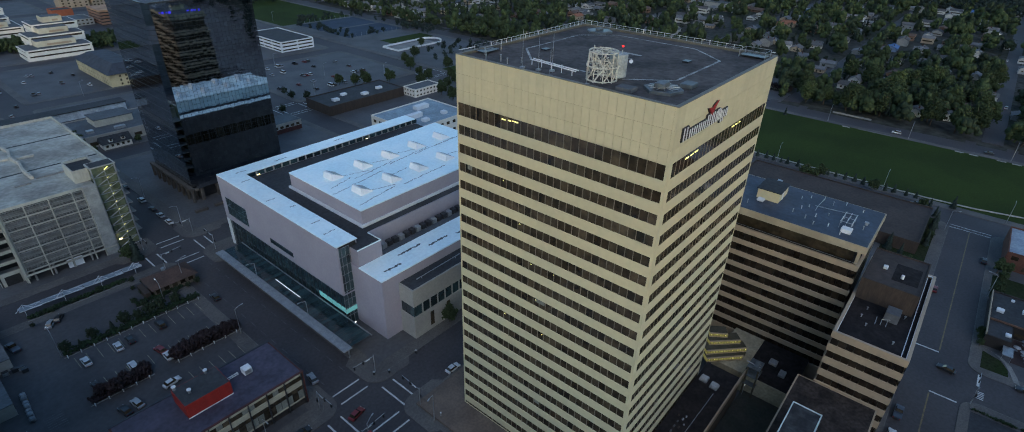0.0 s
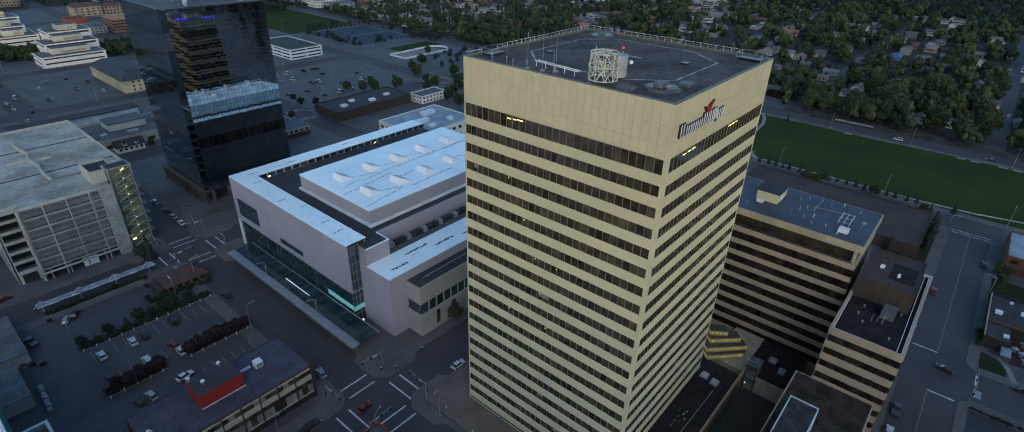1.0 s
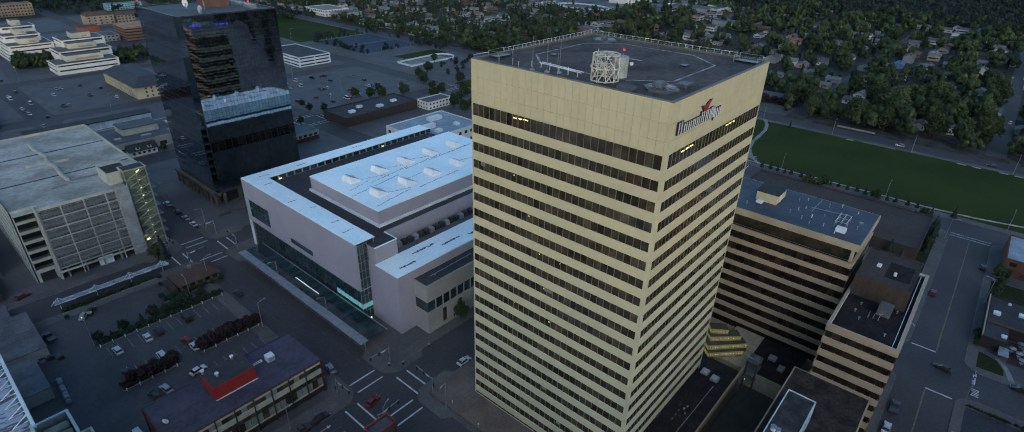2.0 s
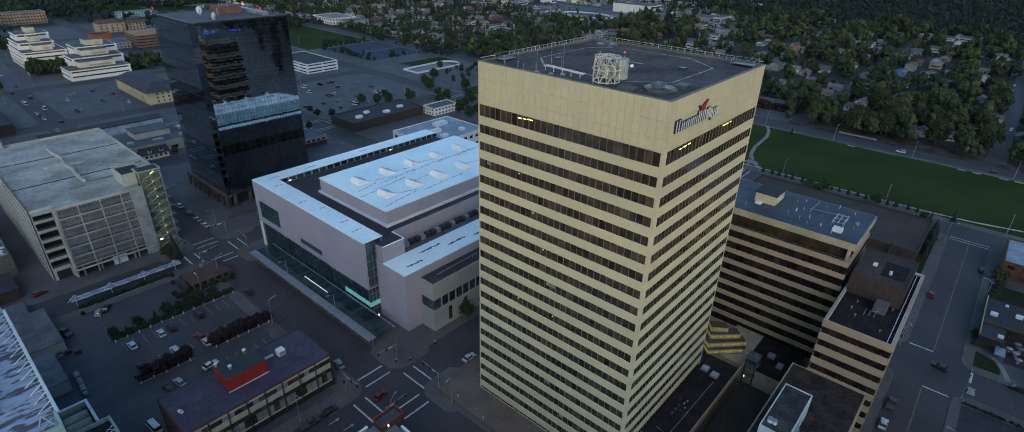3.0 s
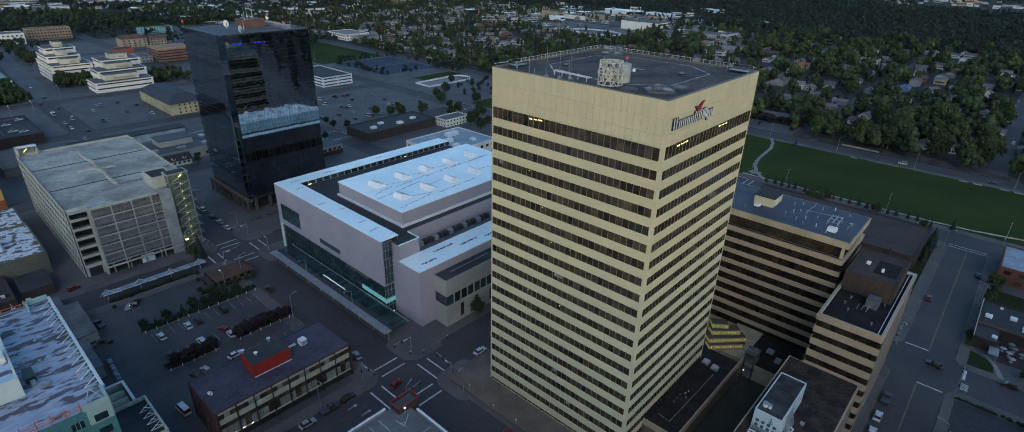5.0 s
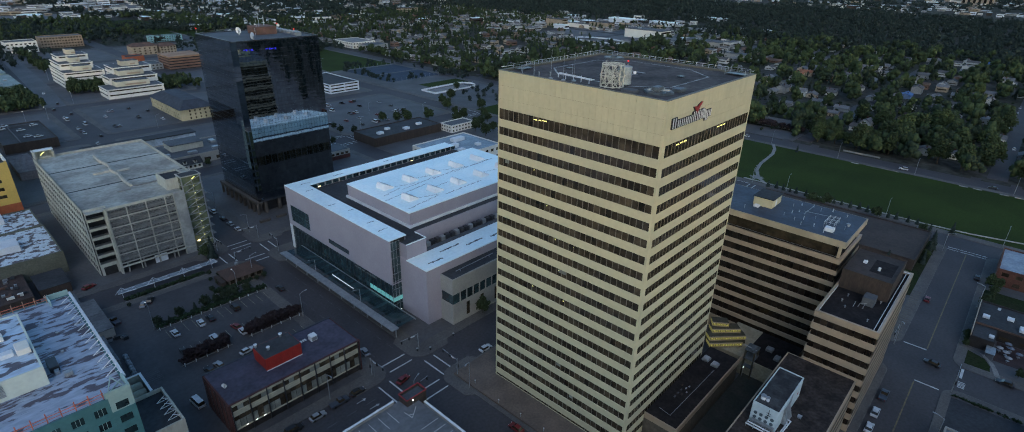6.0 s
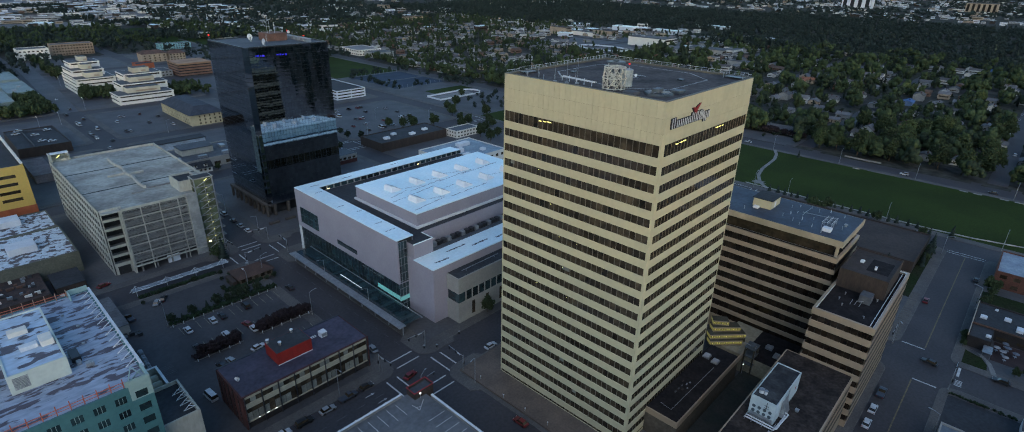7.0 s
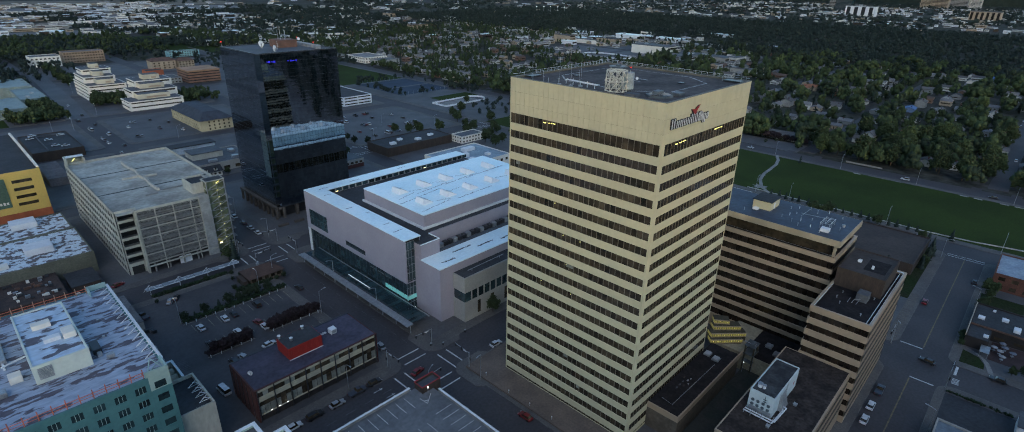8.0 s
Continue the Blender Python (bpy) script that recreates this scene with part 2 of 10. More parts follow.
def pane_mesh(name, material, dx, dy, dz):
    key = (name, material.name, round(dx, 3), round(dy, 3), round(dz, 3))
    if key not in PANES:
        v, f = box_geo([(-dx / 2, -dy / 2, -dz / 2, dx / 2, dy / 2, dz / 2)])
        PANES[key] = mesh_of(name, v, f, material)
    return PANES[key]


def grid_wall(parent, ax, c, sgn, a0, a1, z0, z1, zs, spans, t, wall, glass, single=True, name="wall", pane="window", setback=0.6, mull=0.0, mullmat=None, split=False):
    """A wall in the plane ax = c that faces sgn, with a grid of openings: zs (bottom, top) by spans (start, end), and a pane in each."""
    lo, hi = (c, c - sgn * t)
    def bx(s, e, b, u, l=lo, h=hi):
        return (l, s, b, h, e, u) if ax == "x" else (s, l, b, e, h, u)
    blocks, edge = [], z0
    for b, u in sorted(zs):
        if b > edge + 0.001:
            blocks.append(bx(a0, a1, edge, b))
        s0 = a0
        for s, e in spans:
            if s > s0 + 0.001:
                blocks.append(bx(s0, s, b, u))
            s0 = e
        if a1 > s0 + 0.001:
            blocks.append(bx(s0, a1, b, u))
        edge = u
    if z1 > edge + 0.001:
        blocks.append(bx(a0, a1, edge, z1))
    for group in ([[k] for k in blocks] if split else [blocks]):
        boxes(name, group, wall, parent)
    if glass is None:
        return
    p0 = c - sgn * t * setback
    joined = []
    for b, u in zs:
        for s, e in spans:
            if single:
                dx, dy = (0.05, e - s + 0.04) if ax == "x" else (e - s + 0.04, 0.05)
                me = pane_mesh(pane, glass, dx, dy, u - b + 0.04)
                mid = (p0, (s + e) / 2, (b + u) / 2) if ax == "x" else ((s + e) / 2, p0, (b + u) / 2)
                put(pane, me, parent, mid)
            else:
                joined.append(bx(s - 0.02, e + 0.02, b - 0.02, u + 0.02, p0 - 0.025, p0 + 0.025))
    if joined:
        boxes(pane + "_panes", joined, glass, parent, kind="stuff")


def even(a0, a1, n, gap):
    """n equal spans between a0 and a1, with gaps between and half gaps at the ends."""
    w = (a1 - a0) / n
    return [(a0 + i * w + gap / 2, a0 + (i + 1) * w - gap / 2) for i in range(n)]


# ---- ground, roads, blocks ----
def sheet(name, x0, y0, x1, y1, z, material, label, category):
    me = mesh_of(name, [(x0, y0, z), (x1, y0, z), (x1, y1, z), (x0, y1, z)], [(0, 1, 2, 3)], material)
    return tagged(new(name, me), label, category, kind="structure")


sheet("ground", -4900, -4900, 4900, 4900, -0.3, GROUND, "dark scrubby earth reaching to the horizon", "ground")

AVENUES = [-245, -131, -17, 97, 211, 316]      # these run along y
STREETS = [-272, -160, -49, 60.5, 172, 283.5, 395, 506.5, 618, 730, 842]   # these run along x
HALF = 7.0
road_blocks = []
for y in STREETS:
    road_blocks.append((-330, y - HALF, -0.25, 218, y + HALF, 0.0))
    road_blocks.append((309, y - HALF, -0.25, 323, y + HALF, 0.0))
for x in AVENUES:
    edges = [-500] + [v for y in STREETS for v in (y - HALF, y + HALF)] + [1000]
    for a, b in zip(edges[::2], edges[1::2]):
        road_blocks.append((x - HALF, a, -0.25, x + HALF, b, 0.0))
for ax in AVENUES:
    for sy in STREETS:
        for dx in (-1, 1):
            for dy in (-1, 1):
                road_blocks.append((min(ax + dx * HALF, ax + dx * (HALF + 5)), min(sy + dy * HALF, sy + dy * (HALF + 5)), -0.25, max(ax + dx * HALF, ax + dx * (HALF + 5)), max(sy + dy * HALF, sy + dy * (HALF + 5)), -0.004))
structure("road", road_blocks, ASPHALT, "dark grey asphalt streets in a square grid", "road")

def kerbed(name, x0, y0, x1, y1, r, label):
    """A raised pavement with rounded corners and a paler kerb."""
    def ring(a0, b0, a1, b1, q, z):
        out = []
        for cx, cy, s in ((a1 - q, b1 - q, 0), (a0 + q, b1 - q, 90), (a0 + q, b0 + q, 180), (a1 - q, b0 + q, 270)):
            out += [(cx + q * math.cos(radians(s + 15 * k)), cy + q * math.sin(radians(s + 15 * k)), z) for k in range(7)]
        return out
    n = 28
    v = ring(x0, y0, x1, y1, r, -0.25) + ring(x0, y0, x1, y1, r, 0.15)
    me = mesh_of(name, v, [(i, (i + 1) % n, n + (i + 1) % n, n + i) for i in range(n)] + [tuple(range(n, 2 * n))], PAVE)
    tagged(new(name, me), label, "pavement", kind="structure")
    v = ring(x0 - 0.01, y0 - 0.01, x1 + 0.01, y1 + 0.01, r, -0.25) + ring(x0 - 0.01, y0 - 0.01, x1 + 0.01, y1 + 0.01, r, 0.165) + ring(x0 + 0.22, y0 + 0.22, x1 - 0.22, y1 - 0.22, r - 0.22, 0.165)
    me = mesh_of("kerb", v, [(i, (i + 1) % n, n + (i + 1) % n, n + i) for i in range(n)] + [(n + i, n + (i + 1) % n, 2 * n + (i + 1) % n, 2 * n + i) for i in range(n)], KERB)
    tagged(new("kerb_%s" % name[9:], me), "worn pale concrete kerb round the block", "kerb", kind="structure")


KERB = mat("kerb_concrete", (0.145, 0.138, 0.128), (0.10, 0.097, 0.092), 0.85, s1=0.4, s2=3)
number = 0
for x0, x1 in zip(AVENUES[:-2], AVENUES[1:-1]):
    for y0, y1 in zip(STREETS[:-1], STREETS[1:]):
        number += 1
        kerbed("pavement_%d" % number, x0 + HALF, y0 + HALF, x1 - HALF, y1 - HALF, 4.5, "grey concrete pavement with rounded corners")
        structure("car_park_%d" % number, [(x0 + HALF + 4, y0 + HALF + 4, 0.1, x1 - HALF - 4, y1 - HALF - 4, 0.17)], NEARLOT if (x0, y0) == (-131, 60.5) else LOT, "patched dark asphalt car park surface", "car park")

structure("park_lawn", [(224, -118, -0.2, 304, 286, 0.12), (224, 512, -0.2, 304, 980, 0.12), (252, 376, -0.2, 300, 396, 0.12)], GRASS, "long mown green park lawn", "lawn")
structure("court_yard", [(224, 286.02, -0.2, 304, 375.98, 0.11), (224, 396.02, -0.2, 304, 511.98, 0.11), (224, 376, -0.2, 251.98, 396, 0.11), (300.02, 376, -0.2, 304, 396, 0.11)], LOT, "dark asphalt yard round rink and courts", "yard")
structure("park_path", [(218.5, -480, -0.2, 223.6, 980, 0.16), (304.4, -480, -0.2, 308.6, 980, 0.10)], PAVE, "pale concrete walks along the park", "path")

# crossing lines, stop lines, centre lines
def strips(name, rects, material, parent, label):
    boxes(name, [(x0, y0, z, x1, y1, z + 0.008) for x0, y0, x1, y1, z in rects], material, parent, label)


# kerb build-outs at the corners of the two near crossings, with paler paved fans
for k, (cx, cy) in enumerate(((-17, 60.5), (-17, 172))):
    for dx, dy in ((1, 1), (-1, 1), (-1, -1), (1, -1)):
        if k == 0 and (dx, dy) == (-1, -1):
            continue
        q = []
        for a in range(0, 100, 10):
            q.append((cx + dx * (10.6 - 6.4 * math.cos(radians(a - 5))), cy + dy * (10.6 - 6.4 * math.sin(radians(a - 5)))))
        q = [(cx + dx * 4.6, cy + dy * 17)] + [(x if abs(x - cx) > 4.6 else cx + dx * 4.6, y if abs(y - cy) > 4.6 else cy + dy * 4.6) for x, y in q] + [(cx + dx * 17, cy + dy * 4.6), (cx + dx * 19, cy + dy * 7.2), (cx + dx * 11, cy + dy * 11), (cx + dx * 7.2, cy + dy * 19)]
        n = len(q)
        v = [(x, y, -0.2) for x, y in q] + [(x, y, 0.158) for x, y in q]
        up = tuple(range(n, 2 * n)) if dx * dy < 0 else tuple(range(n, 2 * n))[::-1]
        me = mesh_of("corner_pavement", v, [(i, (i + 1) % n, n + (i + 1) % n, n + i) for i in range(n)] + [up], PAVE)
        tagged(new("corner_pavement", me), "paved kerb build-out at the street corner", "pavement", kind="structure")

marks = thing("road_markings", (0, 0, 0), "worn white and yellow painted road markings", "road marking", kind="structure")
W = 0.45
for cx in (-17, 97, 211):
    for cy in (-49, 60.5, 172, 283.5):
        r = [(cx - 6.5, cy + s * 7.2 - W / 2, cx + 6.5, cy + s * 7.2 + W / 2, 0.004) for s in (-1, 1)]
        r += [(cx - 6.5, cy + s * 10.2 - W / 2, cx + 6.5, cy + s * 10.2 + W / 2, 0.004) for s in (-1, 1)]
        r += [(cx + s * 7.2 - W / 2, cy - 6.5, cx + s * 7.2 + W / 2, cy + 6.5, 0.004) for s in (-1, 1)]
        r += [(cx + s * 10.2 - W / 2, cy - 6.5, cx + s * 10.2 + W / 2, cy + 6.5, 0.004) for s in (-1, 1)]
        if cx == -17:
            r = [(cx - 4.3, cy + o - W / 2, cx + 4.0, cy + o + W / 2, 0.004) for o in (-10.4, -6.5, 6.5, 10.3)]
            r += [(cx + o - W / 2, cy - 6.0, cx + o + W / 2, cy + 3.4, 0.004) for o in (-10.4, -6.7, 6.4, 10.1)]
        if (cx, cy) == (97, -49):
            r = [(cx - 10.3, cy - 6.3, cx - 9.8, cy + 0, 0.004), (cx + 9.8, cy, cx + 10.3, cy + 6.5, 0.004), (97.9, -59.5, 103.6, -58.8, 0.004)] + [(92.4 + 0.75 * k, -60.7, 92.75 + 0.75 * k, -58.9, 0.004) for k in range(5)]
        if (cx, cy) == (211, -49):
            r = [(200.8, -56, 201.15, -42, 0.004), (203.2, -56, 203.55, -42, 0.004)]
        for q in r:
            strips("crossing_line", [q], PAINT, marks, "white crossing line")
for a, b in ((-40, 86), (108, 200)):
    strips("centre_line", [(a, -49.2, b, -48.85, 0.004)], YPAINT, marks, "worn yellow centre line")
for x0, y0 in ((97, -42), (97, 68)):
    strips("centre_line", [(x0 - 0.3, y0 + 12, x0, y0 + 90, 0.004)], YPAINT, marks, "faded yellow centre line")
lane = [(-20.3 - 0.08, 76 + 6 * i, -20.3 + 0.08, 79 + 6 * i, 0.004) for i in range(14)]
lane += [(-13.7 - 0.08, 76 + 6 * i, -13.7 + 0.08, 79 + 6 * i, 0.004) for i in range(14)]
FAINT = mat("worn_white_paint", (0.13, 0.13, 0.13), (0.08, 0.08, 0.082), 0.8, s1=0.8, s2=6)
strips("lane_line", lane, FAINT, marks, "worn dashed white lane lines")
strips("lane_line", [(-58 + 6 * i, 60.4, -55 + 6 * i, 60.6, 0.004) for i in range(5)], FAINT, marks, "dashed white lane lines")

# ---- office tower ----
TX, TY, Y0 = 42.3, 43.4, -0.6
tower = thing("office_tower", (0, 0, 0), "tall cream-panelled office tower with dark ribbon windows", "office building")
strip = [(78.45, 81.1)] + [(74.60 - 3.95 * i, 76.56 - 3.95 * i) for i in range(19)] + [(0.75, 1.5)]
strip_r = [(78.45, 81.1)] + [(74.32 - 3.95 * i, 76.24 - 3.95 * i) for i in range(19)] + [(0.75, 1.2)]
left_spans = even(-0.1, 43.1, 28, 0.0)
right_spans = even(1.35, TX - 0.4, 28, 0.0)
boxes("core", [(0.9, 0.3, 0, TX - 0.9, TY - 0.9, 88.6)], DARKIN, tower)
# one spandrel ring for each storey, with chamfered arrises
t = 0.8
for bands, right in ((strip, False), (strip_r, True)):
    edges = sorted([0.0] + [v for k in bands for v in k] + [81.11])
    for b, u in zip(edges[::2], edges[1::2]):
        blocks = [(t, Y0, b, TX, Y0 + t, u)] if right else [(0, Y0, b, t, TY, u), (TX - t, Y0 + t, b, TX, TY, u), (t, TY - t, b, TX - t, TY, u)]
        for blk in blocks:
            bevel_boxes("spandrel", [blk], CREAM, tower, r=0.06)
for x0, y0, x1, y1 in ((0.01, Y0 + 0.01, 1.35, Y0 + 0.5), (0.01, 43.05, 0.8, TY - 0.01), (TX - 0.4, Y0 + 0.01, TX - 0.01, Y0 + 0.8), (TX - 0.8, TY - 0.8, TX - 0.01, TY - 0.01)):
    for b, u in strip:
        boxes("pier", [(x0, y0, b - 0.3, x1, y1, u)], CREAM, tower)
rest_panes, rest_bars = [], []
PW_L, PW_R = left_spans[0][1] - left_spans[0][0], right_spans[0][1] - right_spans[0][0]
for k, ((b, u), (br_, ur_)) in enumerate(zip(strip, strip_r)):
    for s, e in left_spans:
        if k < 5:
            put("window", pane_mesh("window", DARKGLASS, 0.06, PW_L - 0.12, u - b), tower, (0.2, (s + e) / 2, (b + u) / 2))
            put("mullion", pane_mesh("mullion", MULL, 0.16, 0.11, u - b), tower, (0.15, e, (b + u) / 2))
        else:
            rest_panes.append((0.17, s + 0.06, b, 0.23, e - 0.06, u))
            rest_bars.append((0.07, e - 0.055, b, 0.23, e + 0.055, u))
    for s, e in right_spans:
        if k < 5:
            put("window", pane_mesh("window", DARKGLASS, PW_R - 0.12, 0.06, ur_ - br_), tower, ((s + e) / 2, Y0 + 0.12, (br_ + ur_) / 2))
            put("mullion", pane_mesh("mullion", MULL, 0.10, 0.12, ur_ - br_), tower, (e, Y0 + 0.10, (br_ + ur_) / 2))
        else:
            rest_panes.append((s + 0.06, Y0 + 0.09, br_, e - 0.06, Y0 + 0.15, ur_))
            rest_bars.append((e - 0.05, Y0 + 0.04, br_, e + 0.05, Y0 + 0.15, ur_))
    rest_panes += [(TX - 0.45, 0.8, b, TX - 0.39, TY - 0.8, u), (0.8, TY - 0.45, b, TX - 0.8, TY - 0.39, u)]
boxes("lower_glazing", rest_panes, DARKGLASS, tower, kind="stuff")
boxes("lower_glazing_bar", rest_bars, MULL, tower, kind="stuff")
# parapet panels: three rows of separate panels with open joints
boxes("parapet_backing", [(0.08, Y0 + 0.08, 81.1, 0.6, TY - 0.08, 89.9), (0.6, Y0 + 0.08, 81.1, TX - 0.08, Y0 + 0.6, 89.9),
                          (TX - 0.6, Y0 + 0.6, 81.1, TX - 0.08, TY - 0.08, 89.9), (0.6, TY - 0.6, 81.1, TX - 0.6, TY - 0.08, 89.9)], mat("panel_joint", (0.33, 0.29, 0.18), None, 0.9, s2=4), tower)
for s, e in [(Y0, -0.1)] + left_spans + [(43.1, TY)]:
    for z0, z1 in ((81.1, 83.4), (83.45, 86.5), (86.55, 90.0)):
        put("panel", pane_mesh("panel", CREAM, 0.12, e - s - 0.045, z1 - z0), tower, (0.06, (s + e) / 2, (z0 + z1) / 2))
for s, e in [(0.13, 1.35)] + right_spans + [(TX - 0.4, TX)]:
    for z0, z1 in ((81.1, 83.4), (83.45, 86.5), (86.55, 90.0)):
        put("panel", pane_mesh("panel", CREAM, e - s - 0.045, 0.12, z1 - z0), tower, ((s + e) / 2, Y0 + 0.06, (z0 + z1) / 2))
boxes("coping", [(-0.05, Y0 - 0.05, 90.0, 0.65, TY + 0.05, 90.08), (0.65, Y0 - 0.05, 90.0, TX + 0.05, Y0 + 0.65, 90.08),
                 (TX - 0.65, Y0 + 0.65, 90.0, TX + 0.05, TY + 0.05, 90.08), (0.65, TY - 0.65, 90.0, TX - 0.65, TY + 0.05, 90.08)], mat("dull_coping", (0.19, 0.175, 0.14), None, 0.6, s1=0.5, s2=3), tower)
boxes("rear_cladding", [(TX - 0.1, Y0 + 0.65, 81.12, TX, TY, 90.0), (0.65, TY - 0.1, 81.12, TX - 0.1, TY, 90.0)], CREAM, tower)
boxes("upstand", [(TX - 0.72, Y0 + 0.72, 89.6, TX - 0.655, TY - 0.72, 90.02), (0.72, TY - 0.72, 89.6, TX - 0.72, TY - 0.655, 90.02)], MULL, tower)
boxes("roof", [(0.62, Y0 + 0.62, 88.6, TX - 0.62, TY - 0.62, 89.6)], TOWERROOF, tower, "dark grey flat roof")
# raised paving round the foot of the tower
structure("tower_plaza", [(-8.6, -18, 0.1, -0.02, 52.4, 0.72), (-0.02, 43.42, 0.1, 49, 52.4, 0.72)], mat("brown_plaza_paving", (0.165, 0.125, 0.098), (0.115, 0.090, 0.073), 0.85, s1=0.12, s2=1.6, grain=0.2), "raised brown paved plaza at the foot of the tower", "plaza")

# ---- annexes behind the tower ----
def banded_block(name, x0, y0, x1, y1, ztop, z0, tops, band, glassmat, label, base_z=0.0, wallmat=TAN):
    """A block with level tan bands between ribbon windows; tops: the top of each window strip."""
    b = thing(name, (x0, y0, base_z), label, "office building")
    boxes("core", [(x0 + 0.6, y0 + 0.6, base_z, x1 - 0.6, y1 - 0.6, ztop - 1.1)], DARKIN, b)
    edge = ztop
    for top, low in tops:
        for blk in ((x0, y0, top, x0 + 0.7, y1, edge), (x0 + 0.7, y0, top, x1, y0 + 0.7, edge), (x1 - 0.7, y0 + 0.7, top, x1, y1, edge), (x0 + 0.7, y1 - 0.7, top, x1 - 0.7, y1, edge)):
            bevel_boxes("spandrel", [blk], wallmat, b, r=0.05)
        n = max(2, int((y1 - y0) / 1.6))
        w = (y1 - y0 - 0.6) / n
        for i in range(n):
            put("window", pane_mesh("window", glassmat, 0.06, w - 0.1, top - low), b, (x0 + 0.25, y0 + 0.3 + (i + 0.5) * w, (top + low) / 2))
        n = max(2, int((x1 - x0) / 1.6))
        w = (x1 - x0 - 0.6) / n
        boxes("ribbon_window", [(x0 + 0.3 + i * w + 0.05, y0 + 0.03, low, x0 + 0.3 + (i + 1) * w - 0.05, y0 + 0.09, top) for i in range(n)], SMOKED, b, kind="stuff")
        boxes("rear_glazing", [(x1 - 0.43, y0 + 0.7, low, x1 - 0.37, y1 - 0.7, top), (x0 + 0.7, y1 - 0.43, low, x1 - 0.7, y1 - 0.37, top)], glassmat, b)
        edge = low
    for blk in ((x0, y0, z0, x0 + 0.7, y1, edge), (x0 + 0.7, y0, z0, x1, y0 + 0.7, edge), (x1 - 0.7, y0 + 0.7, z0, x1, y1, edge), (x0 + 0.7, y1 - 0.7, z0, x1 - 0.7, y1, edge)):
        bevel_boxes("spandrel", [blk], wallmat, b, r=0.05)
    return b


annex_a = banded_block("office_annex", 69.4, -24, 92.9, 20, 38.3, 0.15, [(36.82 - 3.68 * i, 34.6 - 3.68 * i) for i in range(9)], 2, DIMGLASS, "eight-storey tan banded office annex with recessed top floor")
boxes("recessed_storey", [(71.6, -22.0, 38.2, 91.4, 19, 42.1)], DARKGLASS, annex_a, "dark glazed top storey set back")
boxes("roof_slab", [(69.2, -24.4, 42.1, 92.2, 20.2, 44.0)], mat("pale_tan_fascia", (0.46, 0.38, 0.26), None, 0.65, s2=1.2, grain=0.08), annex_a, "deep tan fascia of the roof")
tubes("ledge_rail", [[(69.6, -23.6, 38.95), (69.6, 19.5, 38.95)]], 0.05, METAL, annex_a, sides=4)
bevel_boxes("column", [(70.2, -23.4, 38.3, 71.0, -22.6, 42.1)], MATS["pale_tan_fascia"], annex_a, r=0.05)
BLUEROOF = mat("blue_membrane_roof", (0.060, 0.073, 0.104), (0.040, 0.048, 0.068), 0.6, s1=0.16, s2=1.1, grain=0.25)
boxes("roof", [(69.5, -24.1, 43.95, 91.9, 19.9, 44.05)], BLUEROOF, annex_a, "weathered blue-grey flat roof")
annex_b = banded_block("office_wing", 49, -39.8, 90.2, -24.8, 32.0, 0.15, [(30.15 - 3.73 * i, 28.3 - 3.73 * i) for i in range(8)], 2, DIMGLASS, "tan banded office wing beside the street")
boxes("roof", [(49.62, -39.2, 30.8, 89.6, -25.4, 31.2)], mat("black_brown_roof", (0.026, 0.022, 0.022), (0.015, 0.013, 0.014), 0.9, s1=0.25, s2=1.2, grain=0.4, spec=0.2), annex_b, "dark flat roof with pale edge trim")
annex_c = banded_block("low_office_wing", 3.4, -38.4, 48.9, -21.3, 16.6, 0.15, [(14.4 - 3.7 * i, 12.5 - 3.7 * i) for i in range(3)], 2, DIMGLASS, "low tan banded office wing with mechanical penthouse")
boxes("roof", [(3.75, -38.05, 15.7, 48.55, -21.65, 16.62)], mat("stained_black_roof", (0.052, 0.041, 0.036), (0.021, 0.017, 0.016), 0.88, spec=0.22, s1=0.30, s2=1.4, grain=0.5), annex_c, "stained dark flat roof")
# ---- convention centre ----
cc = thing("convention_centre", (-1.8, 71, 0), "pale stone convention centre with white roofs and glazed street front", "convention centre")
wing = 7.2
grid_wall(cc, "x", -1.8, -1, 138, 162.3, 11.3, 28.0, [(13.5, 20.6)], [(145, 159.6)], 0.6, STONE, TEALGLASS, name="front_wall", setback=0.25, split=True)
tubes("window_bar", [[(-1.66, 145 + 2.92 * i, 13.5), (-1.66, 145 + 2.92 * i, 20.6)] for i in (1, 2, 3, 4)] + [[(-1.66, 145, 17.1), (-1.66, 159.6, 17.1)]], 0.06, BLACKBAND, cc, sides=4)
grid_wall(cc, "x", -1.8, -1, 91.2, 137.99, 11.3, 28.0, [(13.2, 15.2)], [(117.2, 131.4)], 0.6, STONE, TEALGLASS, name="front_wall", setback=0.25, split=True)
boxes("soffit", [(-1.2, 91.2, 11.3, wing - 1.8, 161.6, 11.7)], STONE, cc)
boxes("wing_inner_wall", [(wing - 2.3, 91.9, 26.3, wing - 1.8, 155.2, 28)], STONE, cc)
boxes("side_wall", [(-1.2, 161.7, 0.15, 84, 162.3, 28.0)], mat("dark_stone", (0.12, 0.11, 0.112), None, 0.6, s1=0.1, s2=1.5, grain=0.1), cc, "dark rear wall")
boxes("corner_column", [(-1.8, 161.2, 0.15, -1.0, 162.3, 11.3)], WHITE, cc)
